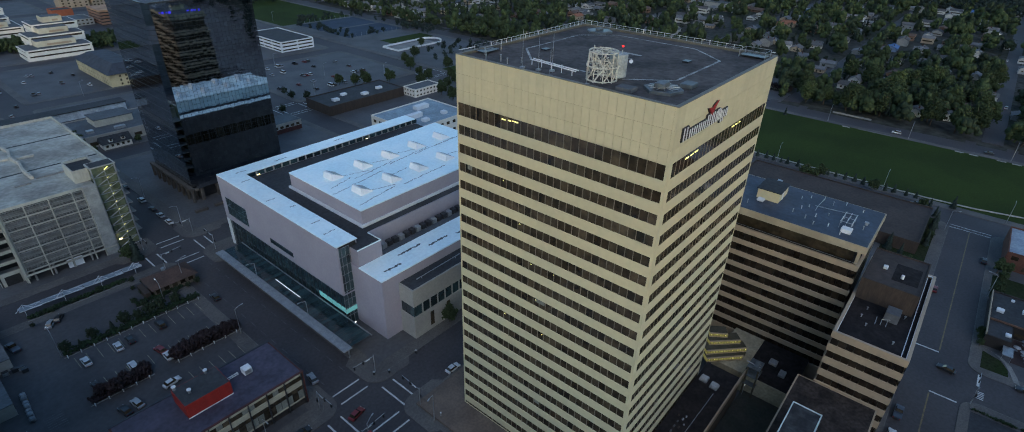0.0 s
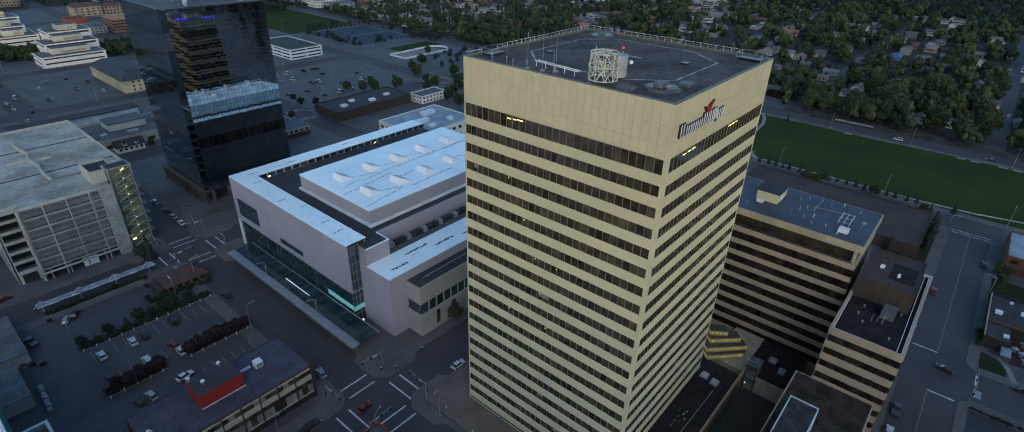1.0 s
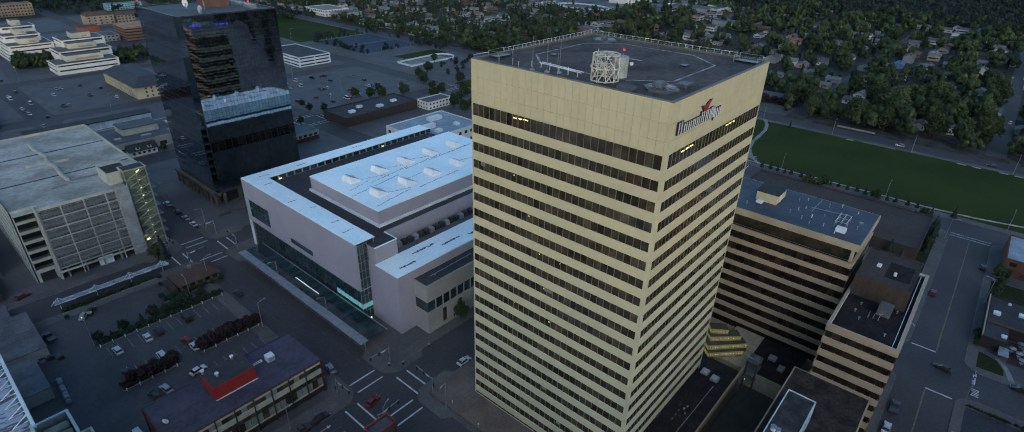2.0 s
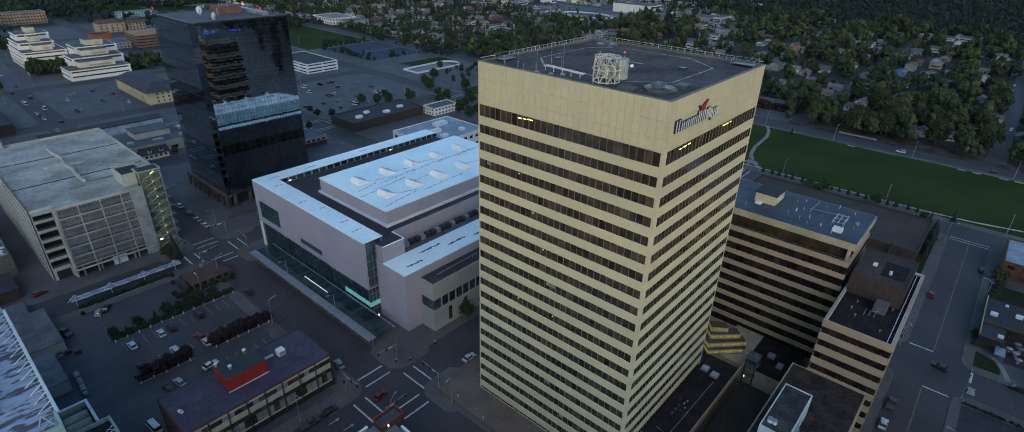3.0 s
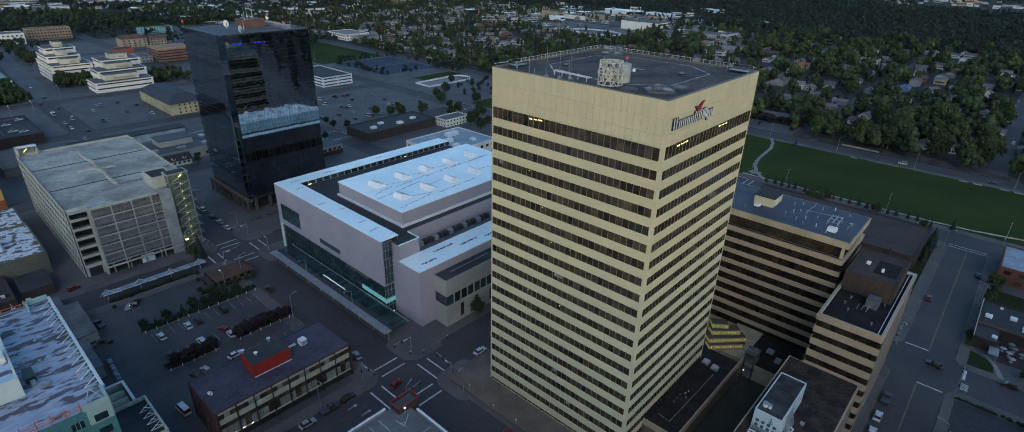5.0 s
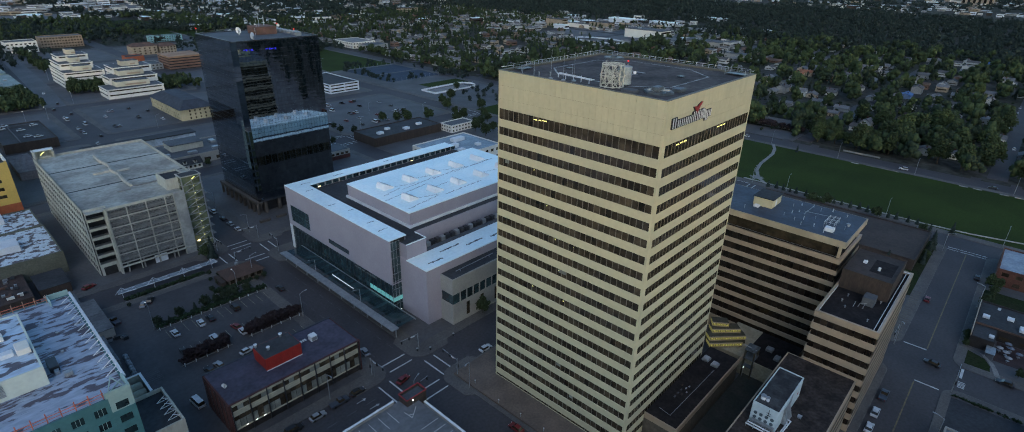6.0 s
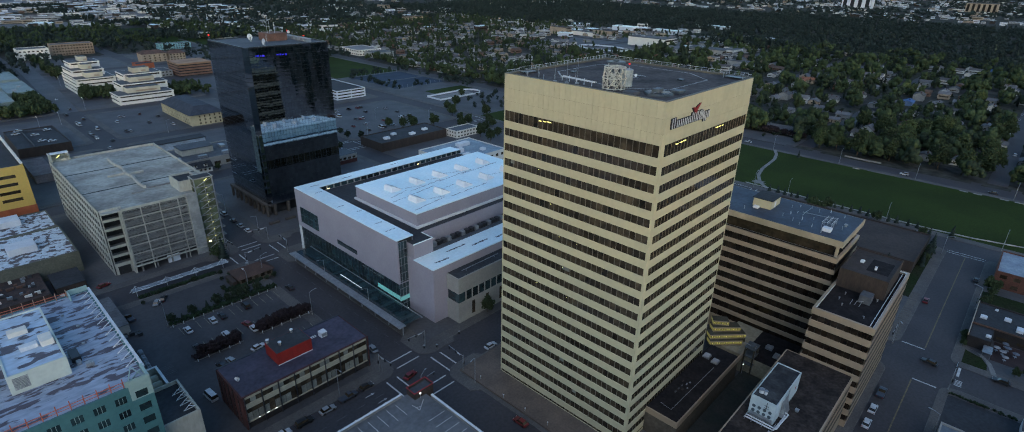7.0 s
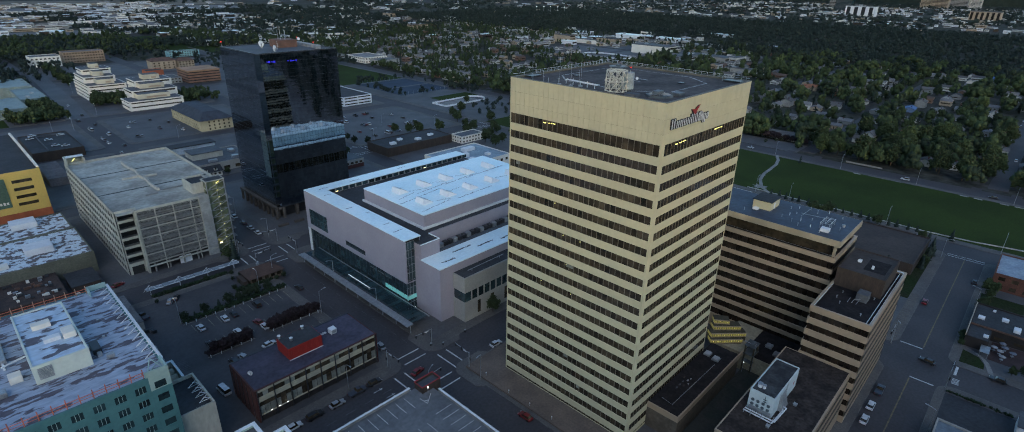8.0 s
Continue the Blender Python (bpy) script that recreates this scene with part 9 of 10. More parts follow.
tubes("cowl", [[(81.6, -21.5, 44.6), (81.6, -21.5, 44.85)]], 0.55, METAL, gu, sides=12)
# office wing roof
mb = thing("plant_house", (68, -37.5, 31.2), "brown metal plant house on the wing roof", "plant house")
for blk in ((67.8, -37.6, 31.2, 68.1, -25.4, 37), (68.1, -37.6, 31.2, 86, -37.3, 37), (85.7, -37.3, 31.2, 86, -25.4, 37), (68.1, -25.7, 31.2, 85.7, -25.4, 37)):
    boxes("wall", [blk], BROWNWALL, mb)
boxes("roof", [(68.1, -37.3, 36.3, 85.7, -25.7, 36.7)], mat("brown_grey_roof", (0.062, 0.050, 0.046), None, 0.85, s1=0.1, s2=1), mb)
boxes("roof_well", [(72, -36.5, 36.7, 81, -31, 36.75)], MATS["black_brown_roof"], mb)
bevel_boxes("vent", [(76, -29.5, 36.7, 77.2, -28.5, 37.4)], WHITE, mb, r=0.08)
tubes("vent_stack", [[(74, -33, 36.7), (74, -33, 37.7)]], 0.35, WHITE, mb, sides=8)
ac = thing("air_conditioner", (61, -34, 31.2), "grey roof air-conditioning unit with pipes", "air conditioner")
bevel_boxes("casing", [(62, -35.5, 31.2, 65.5, -32.6, 33.6)], ROOFGREY, ac, r=0.1)
tubes("pipe", [[(59, -32.5, 31.7), (61.5, -32.5, 31.7), (61.9, -34, 32)], [(58.6, -31.5, 31.6), (62, -31.4, 31.6)], [(59, -33.6, 31.6), (62, -33.6, 31.6)]], 0.08, METAL, ac, sides=5)
for x, y in ((57, -30), (60, -28.5), (64, -29), (54, -36), (66, -36.5)):
    vp = thing("vent_pipe", (x, y, 31.2), "short vent pipe on the wing roof", "vent")
    tubes("pipe", [[(x, y, 31.2), (x, y, 31.8)]], 0.12, METAL, vp, sides=6)
    tubes("cap", [[(x, y, 31.8), (x, y, 31.95)]], 0.24, METAL, vp, sides=8)
boxes("edge_trim", [(49.5, -39.2, 31.78, 89.5, -39.02, 31.95)], WHITE, annex_b, "white metal roof trim")
boxes("edge_trim", [(49.5, -38.24, 31.2, 89.5, -38.1, 31.4)], WHITE, annex_b, "white metal roof trim")
boxes("edge_trim", [(49.5, -25.6, 31.78, 67, -25.3, 31.95)], WHITE, annex_b, "white metal roof trim")
boxes("edge_trim", [(89.2, -39.0, 31.78, 89.5, -30, 31.95)], WHITE, annex_b, "white metal roof trim")
# low wing penthouse
ph = thing("cooling_penthouse", (16, -27, 16.62), "pale blue-white plant penthouse with fan louvres", "plant house")
PALEBLUE = mat("pale_blue_metal", (0.56, 0.63, 0.64), (0.48, 0.55, 0.57), 0.55, s1=0.3, s2=1.5, grain=0.08)
for blk in ((16.0, -29.5, 16.62, 16.25, -23.6, 22.4), (16.25, -29.5, 16.62, 32.6, -29.25, 22.4), (32.35, -29.25, 16.62, 32.6, -23.6, 22.4), (16.25, -23.85, 16.62, 32.35, -23.6, 22.4)):
    bevel_boxes("wall", [blk], PALEBLUE, ph, r=0.05)
boxes("roof", [(16.25, -29.25, 21.7, 32.35, -23.85, 22.2)], mat("dark_stained_roof", (0.060, 0.062, 0.066), (0.022, 0.023, 0.026), 0.8, s1=0.3, s2=1.4, grain=0.4), ph, "dark stained penthouse roof")
for i in range(4):
    for k in range(2):
        v, f = tube_geo([(0, 0, 0), (-0.14, 0, 0)], 0.40, 14)
        put("fan_louvre", mesh_of("fan_louvre", v, f, mat("slate_fan_grille", (0.10, 0.13, 0.15), None, 0.6, s2=4)), ph, (15.98, -28.4 + 1.25 * i, 18.4 + 1.25 * k))
boxes("fan_box", [(15.2, -29.2, 17.2, 15.98, -24.2, 17.9)], METAL, ph)
for y, r_ in ((-25.0, 0.55), (-26.0, 0.35)):
    tubes("vent_stack", [[(18.4, y, 22.2), (18.4, y, 23.1)]], r_, WHITE, ph, sides=12)
    tubes("vent_rim", [[(18.4, y, 23.1), (18.4, y, 23.25)]], r_ + 0.1, METAL, ph, sides=12)
tubes("pipe", [[(13.9, -30.4, 17.2), (13.9, -23.6, 17.2)], [(14.4, -30.8, 17.5), (14.4, -23.8, 17.5)], [(13.9, -30.4, 17.2), (20.5, -30.7, 17.2), (20.9, -29.6, 17.3)], [(14.4, -30.8, 17.5), (21.2, -31.2, 17.5), (21.4, -29.6, 17.6)]], 0.17, WHITE, ph, sides=6)
for y in (-30.2, -27.8, -25.4, -23.8):
    tubes("pipe_stand", [[(13.7, y, 16.62), (13.7, y, 17.6), (15.9, y, 17.6)]], 0.08, METAL, ph, sides=5)
tubes("wall_pipe", [[(15.9, -27.4, 19.8), (15.9, -27.4, 22.0)], [(15.9, -27.9, 21.0), (15.9, -26.9, 21.0)], [(15.9, -27.9, 20.4), (15.9, -26.9, 20.4)]], 0.07, BLACKBAND, ph, sides=5)
v = [(20.0, -29.52, 0), (24.2, -29.52, 0), (24.2, -30.6, 0), (20.0, -30.6, 0), (20.0, -29.52, 4.2), (24.2, -29.52, 4.2), (23.4, -29.7, 4.2), (20.8, -29.7, 4.2)]
put("side_hood", mesh_of("side_hood", [(x - 16, y + 27, z) for x, y, z in v], [(0, 3, 2, 1), (4, 5, 6, 7), (3, 7, 6, 2), (0, 4, 7, 3), (1, 2, 6, 5), (0, 1, 5, 4)], METAL), ph, None, "sloped steel hood")
tubes("ladder", [[(23.4, -29.7, 17), (23.4, -29.7, 23.2)], [(24.0, -29.7, 17), (24.0, -29.7, 23.2)]] + [[(23.4, -29.7, 17.4 + 0.5 * k), (24.0, -29.7, 17.4 + 0.5 * k)] for k in range(11)], 0.04, METAL, ph, sides=4)
boxes("red_notice", [(29.8, -29.53, 18.6, 30.5, -29.50, 19.4)], SIGNRED, ph)
for x, y in ((24.5, -32.4), (12.2, -30.4)):
    vb = thing("roof_vent", (x, y, 16.62), "small vent box on the low wing roof", "vent")
    bevel_boxes("casing", [(x, y, 16.62, x + 0.9, y + 0.7, 17.1)], METAL, vb, r=0.06)
    boxes("cap", [(x - 0.1, y - 0.1, 17.1, x + 1.0, y + 0.8, 17.18)], METAL, vb)
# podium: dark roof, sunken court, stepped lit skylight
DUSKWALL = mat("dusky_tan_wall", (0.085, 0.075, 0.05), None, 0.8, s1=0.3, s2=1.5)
podium = thing("podium", (6, -22, 0), "low dark roofed podium between tower and wings", "podium")
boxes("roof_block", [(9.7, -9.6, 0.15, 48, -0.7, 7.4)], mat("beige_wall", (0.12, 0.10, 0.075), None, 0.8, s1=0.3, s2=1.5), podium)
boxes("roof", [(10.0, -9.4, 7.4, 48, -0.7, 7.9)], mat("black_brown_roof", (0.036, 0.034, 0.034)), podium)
bevel_boxes("parapet", [(9.6, -9.8, 6.4, 52, -9.42, 8.2)], TAN, podium, r=0.05)
bevel_boxes("parapet", [(9.6, -9.42, 6.4, 9.98, -0.7, 8.2)], TAN, podium, r=0.05)
tubes("roof_conduit", [[(14, -2.6, 7.95), (13.4, -6.0, 7.95), (38, -6.4, 7.95)]], 0.07, METAL, podium, sides=4)
for k in range(9):
    cx, cy = 20 + 9 * vr.random(), -3.0 - 3.4 * vr.random()
    bevel_boxes("roof_clutter", [(cx, cy, 7.9, cx + 0.3 + 0.5 * vr.random(), cy + 0.35, 8.05 + 0.2 * vr.random())], (ROOFGREY, METAL, BROWNWALL)[k % 3], podium, r=0.04)
boxes("rear_block", [(52, -21.2, 0.15, 69.3, -0.7, 6.2)], mat("pale_beige_wall", (0.40, 0.345, 0.24), (0.32, 0.275, 0.19), 0.8, s1=0.3, s2=1.5), podium)
boxes("rear_roof", [(52.3, -21.2, 6.2, 69.2, -9.0, 6.3)], MATS["black_brown_roof"], podium)
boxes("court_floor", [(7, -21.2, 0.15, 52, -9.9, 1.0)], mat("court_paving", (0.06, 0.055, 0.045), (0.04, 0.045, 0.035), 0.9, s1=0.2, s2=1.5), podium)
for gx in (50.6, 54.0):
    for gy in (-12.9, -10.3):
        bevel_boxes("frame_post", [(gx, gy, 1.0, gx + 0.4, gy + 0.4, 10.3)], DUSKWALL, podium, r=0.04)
for z in (4.6, 7.4, 10.3):
    boxes("frame_deck", [(50.5, -13.0, z, 54.5, -9.8, z + 0.25)], FANGREY, podium)
tubes("riser_pipe", [[(52.0, -12.6, 1.0), (52.0, -12.6, 10.6), (52.0, -9.2, 10.9)], [(53.0, -12.4, 1.0), (53.0, -12.4, 10.6)]], 0.16, METAL, podium, sides=6)
bevel_boxes("duct", [(50.9, -12.4, 10.62, 53.2, -11.2, 11.3)], FANGREY, podium, r=0.08)
bevel_boxes("vent", [(60, -15, 6.3, 62, -13, 7.2)], METAL, podium, r=0.1)
bevel_boxes("vent", [(57, -18, 6.3, 59.4, -16.4, 7.1)], METAL, podium, r=0.1)
sk = thing("stepped_skylight", (55, -3, 8), "stepped skylight glowing yellow through narrow louvres", "skylight")
YGLASS = mat("lit_yellow_glass", (0.40, 0.33, 0.08), (0.14, 0.12, 0.05), 0.3, s1=1.2, s2=4, grain=0.5, emit=0.2, bump=0)


def slant(p, q, z0, z1, back, out=0.0):
    """An upright block along the line p to q, with depth to the rear."""
    d = (Vector((q[0], q[1], 0)) - Vector((p[0], p[1], 0))).normalized()
    n = Vector((-d.y, d.x, 0))
    c = [Vector((p[0], p[1], 0)) - n * out, Vector((q[0], q[1], 0)) - n * out, Vector((q[0], q[1], 0)) + n * back, Vector((p[0], p[1], 0)) + n * back]
    v = [(k.x - 55, k.y + 3, z - 8) for z in (z0, z1) for k in c]
    return v, [(0, 1, 5, 4), (1, 2, 6, 5), (2, 3, 7, 6), (3, 0, 4, 7), (4, 5, 6, 7), (3, 2, 1, 0)]


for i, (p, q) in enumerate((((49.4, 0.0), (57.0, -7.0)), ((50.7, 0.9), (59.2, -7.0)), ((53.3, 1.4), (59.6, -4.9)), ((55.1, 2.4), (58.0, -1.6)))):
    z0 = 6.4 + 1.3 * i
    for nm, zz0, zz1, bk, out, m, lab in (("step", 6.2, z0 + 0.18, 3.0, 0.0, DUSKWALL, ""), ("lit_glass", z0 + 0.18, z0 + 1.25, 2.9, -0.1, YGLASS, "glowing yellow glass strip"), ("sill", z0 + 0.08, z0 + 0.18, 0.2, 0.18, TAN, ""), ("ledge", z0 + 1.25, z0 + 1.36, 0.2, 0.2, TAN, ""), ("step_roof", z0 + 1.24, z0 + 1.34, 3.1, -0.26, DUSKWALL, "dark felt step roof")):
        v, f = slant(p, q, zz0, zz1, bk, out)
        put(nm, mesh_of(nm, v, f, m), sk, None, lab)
    L = math.dist(p, q)
    for k in range(int(L / 0.75)):
        t = (k + 0.5) * 0.75 / L
        put("bar", pane_mesh("bar", DUSKWALL, 0.12, 0.12, 0.9), sk, (p[0] + (q[0] - p[0]) * t, p[1] + (q[1] - p[1]) * t, z0 + 0.8))
        if k % 3 != 1:
            put("lamp", pane_mesh("lamp", LAMPYEL, 0.10, 0.10, 0.07), sk, (p[0] + (q[0] - p[0]) * (t + 0.03) , p[1] + (q[1] - p[1]) * (t + 0.03), z0 + 0.75), "yellow lamp behind the glass")
for x, y in ((40.2, -3.6), (39.4, -6.6)):
    bx = thing("roof_skylight", (x, y, 7.9), "white boxy roof light on the podium", "skylight")
    bevel_boxes("curb", [(x, y, 7.9, x + 2.2, y + 2.0, 8.4)], METAL, bx, r=0.05)
    bevel_boxes("dome", [(x + 0.15, y + 0.15, 8.4, x + 2.05, y + 1.85, 8.75)], mat("cloudy_acrylic", (0.40, 0.40, 0.41), None, 0.4, s2=3), bx, r=0.15)
cl = thing("court_lamp", (50.2, -10.6, 1), "small lit lamp on the court wall", "lamp")
tubes("pole", [[(50.2, -10.6, 1.0), (50.2, -10.6, 4.3)]], 0.06, METAL, cl, sides=5)
put("lamp_head", pane_mesh("lamp_head", LAMPWHITE, 0.2, 0.2, 0.2), cl, (50.2, -10.6, 4.45))

# ---- planted car park ----
def hedge(x0, x1, y, w, h, m, label):
    hg = thing("hedge", (x0, y, 0.17), label, "hedge")
    n = int((x1 - x0) * w * 9)
    vs, fs = [], []
    for i in range(n):
        c = np.array([(x1 - x0) * rng.random(), (rng.random() - 0.5) * w, h * rng.random() ** 0.6])
        s = 0.22 + 0.22 * rng.random()
        vs.append(OCT_V * s * (0.6 + 0.7 * rng.random(3)) + rng.normal(scale=0.06, size=(6, 3)) + c)
        fs.append(OCT_F + 6 * i)
    put("leaves", tri_mesh("leaves", np.concatenate(vs), np.concatenate(fs), m), hg)
    boxes("kerb", [(x0 - 0.3, y - w / 2 - 0.3, 0.15, x1 + 0.3, y - w / 2 - 0.1, 0.36)], CONC, hg)
    return hg


hedge(86.2, 102.2, -74.4, 0.7, 0.7, HEDGE, "low dark hedge round the corner lot").matrix_basis = pose(86.2, -74.4, 0.17, 0, 0, 90)
hedge(-62, -25, 139.6, 2.6, 1.2, HEDGE, "clipped dark hedge along the parking bays")
hedge(-63, -48.5, 115.2, 3.2, 0.9, PURPLE, "low dark purple shrubs in the parking strip")
hedge(-42.5, -24, 115.6, 3.2, 0.9, PURPLE, "low dark purple shrubs in the parking strip")
hedge(-64, -37, 165.4, 2.0, 0.9, HEDGE, "low green planting below the canopy")
hedge(-40, -26, 148.5, 2.2, 1.1, HEDGE, "low shrubs beside the restaurant")
for x in (-60, -57.2, -54.4, -51.5, -49.8):
    plant("purple", x, 115.3 + rng.normal() * 0.5, 0.65 + 0.3 * rng.random(), 0.17)
for x in (-41.5, -38.8, -36.0, -33.2, -30.4, -27.6, -25.2):
    plant("purple", x, 115.8 + rng.normal() * 0.5, 0.65 + 0.3 * rng.random(), 0.17)
for x in (-61, -57.5, -54, -49, -45.5, -42, -38.5, -36, -31):
    plant("shrub" if rng.random() < 0.5 else "small", x, 141.4 + rng.normal() * 0.6, 0.7 + 0.35 * rng.random(), 0.17)
for x, y in ((-52, 164.5), (-45, 165), (-58, 164), (-64, 160), (-40, 150), (-36, 163), (-38.5, 146.5), (-36.5, 153.5), (-37.6, 158), (-33, 146.2), (-29, 146), (-25, 146.4), (-34, 160), (-22, 146.5)):
    plant("small", x, y, 0.32 + 0.2 * rng.random(), 0.17)
BOLL = None


def bollard(x, y):
    global BOLL
    if BOLL is None:
        BOLL = thing("bollard_light", (0, 0, 0), "white bollard light in the hedge row", "bollard", "bollard lights in the car park")
        tubes("post", [[(0, 0, 0), (0, 0, 0.85)]], 0.1, WHITE, BOLL, sides=8)
        tubes("cap", [[(0, 0, 0.85), (0, 0, 1.0)]], 0.16, WHITE, BOLL, sides=8)
        BOLL.location = (x, y, 0.17)
        return
    copy_thing(BOLL, Matrix.Translation((x, y, 0.17)))


for i in range(12):
    bollard(-61.5 + 3.25 * i, 137.6)
for i in range(6):
    bollard(-42 + 3.3 * i, 113.2)
for i in range(5):
    bollard(-62.5 + 3.2 * i, 112.8)
BAYPAINT = mat("bay_paint", (0.34, 0.31, 0.22), (0.20, 0.18, 0.13), 0.7, s1=0.8, s2=6)
strips("bay_line", [(-60.5 + 2.75 * i, 130.8, -60.36 + 2.75 * i, 136.4, 0.172) for i in range(13)], BAYPAINT, marks, "faded yellow bay lines")
strips("bay_line", [(-60.5 + 2.75 * i, 117.6, -60.36 + 2.75 * i, 122.6, 0.172) for i in range(13)], BAYPAINT, marks, "faded yellow bay lines")
strips("bay_line", [(-72.5, 112 + 0.9 * i, -68.5, 112.15 + 0.9 * i, 0.172) for i in range(7)], FAINT, marks, "worn white hatched lines")
strips("bay_line", [(-42 + 2.75 * i, 103.0, -41.86 + 2.75 * i, 107.6, 0.172) for i in range(6)], BAYPAINT, marks, "faded bay lines behind the office")
strips("bay_line", [(110 + 2.8 * i, 302 + 17 * k, 110.12 + 2.8 * i, 312 + 17 * k, 0.172) for i in range(28) for k in range(5)], FAINT, marks, "worn white bay lines")
strips("bay_line", [(-2 + 2.8 * i, 415 + 17 * k, -1.88 + 2.8 * i, 425 + 17 * k, 0.172) for i in range(13) for k in range(5)], FAINT, marks, "worn white bay lines")
# restaurant with a brown hipped roof
rs = thing("restaurant", (-28, 153, 0.15), "small restaurant with brown hipped roof", "restaurant")
boxes("wall", [(-34.2, 148.6, 0.15, -21.4, 157.4, 3.2)], mat("tan_timber_wall", (0.15, 0.115, 0.085), None, 0.8, s1=0.3, s2=2), rs)
for i in range(5):
    put("window", pane_mesh("window", DARKGLASS, 1.5, 0.1, 1.3), rs, (-33 + 2.5 * i, 148.57, 1.9))
v = [(-35, 147.8, 3.1), (-20.6, 147.8, 3.1), (-20.6, 158.2, 3.1), (-35, 158.2, 3.1), (-31, 153, 5.6), (-24.6, 153, 5.6)]
put("roof", mesh_of("roof", [(x + 28, y - 153, z - 0.15) for x, y, z in v], [(0, 1, 5, 4), (1, 2, 5), (2, 3, 4, 5), (3, 0, 4), (3, 2, 1, 0)], mat("dark_brown_shingle", (0.095, 0.058, 0.045), (0.07, 0.045, 0.036), 0.85, s1=0.3, s2=2)), rs)
bevel_boxes("porch", [(-36.8, 149, 0.15, -35.1, 156, 2.6)], BROWNWALL, rs, r=0.05)
bevel_boxes("roof_vent", [(-29, 154, 4.9, -28, 155, 6)], METAL, rs, r=0.05)
# zigzag canopy along the garage
zc = thing("walkway_canopy", (-50, 168, 0.15), "white zigzag steel canopy along the walkway", "canopy")
tubes("beam", [[(-65.2, 166.9, 2.6), (-31.2, 167.4, 2.6)]], 0.11, WHITE, zc)
tubes("beam", [[(-65.2, 168.5, 2.9), (-31.2, 169.0, 2.9)]], 0.08, WHITE, zc)
for i in range(10):
    x = -65 + 3.4 * i
    tubes("zigzag", [[(x, 166.9, 2.6), (x + 1.6, 168.5, 2.9), (x + 3.2, 166.9, 2.6)]], 0.06, WHITE, zc, sides=5)
    if i % 3 == 0:
        tubes("mast", [[(x + 1.2, 167.7, 0.15), (x + 1.2, 167.7, 4.4)], [(x + 1.2, 167.7, 4.4), (x - 1.0, 167.0, 2.7)], [(x + 1.2, 167.7, 4.4), (x + 3.4, 167.0, 2.7)]], 0.07, WHITE, zc, sides=5)
PLATE = mat("cloudy_canopy_plate", (0.24, 0.28, 0.32), (0.17, 0.20, 0.23), 0.35, s1=0.4, s2=2, spec=0.6)
for i in range(6):
    x = -65 + 5.65 * i
    v = [(x + 50, -1.3, 2.62), (x + 55.5, -1.25, 2.3), (x + 55.5, 1.0, 2.75), (x + 50, 0.95, 2.9)]
    put("canopy_plate", mesh_of("canopy_plate", v + [(a, b, c - 0.05) for a, b, c in v], [(0, 1, 2, 3), (7, 6, 5, 4), (0, 4, 5, 1), (1, 5, 6, 2), (2, 6, 7, 3), (3, 7, 4, 0)], PLATE), zc, None, "cloudy pale canopy plate")
    tubes("panel_edge", [[(x, 166.7, 2.8), (x + 5.5, 166.75, 2.5)]], 0.07, WHITE, zc, sides=5)

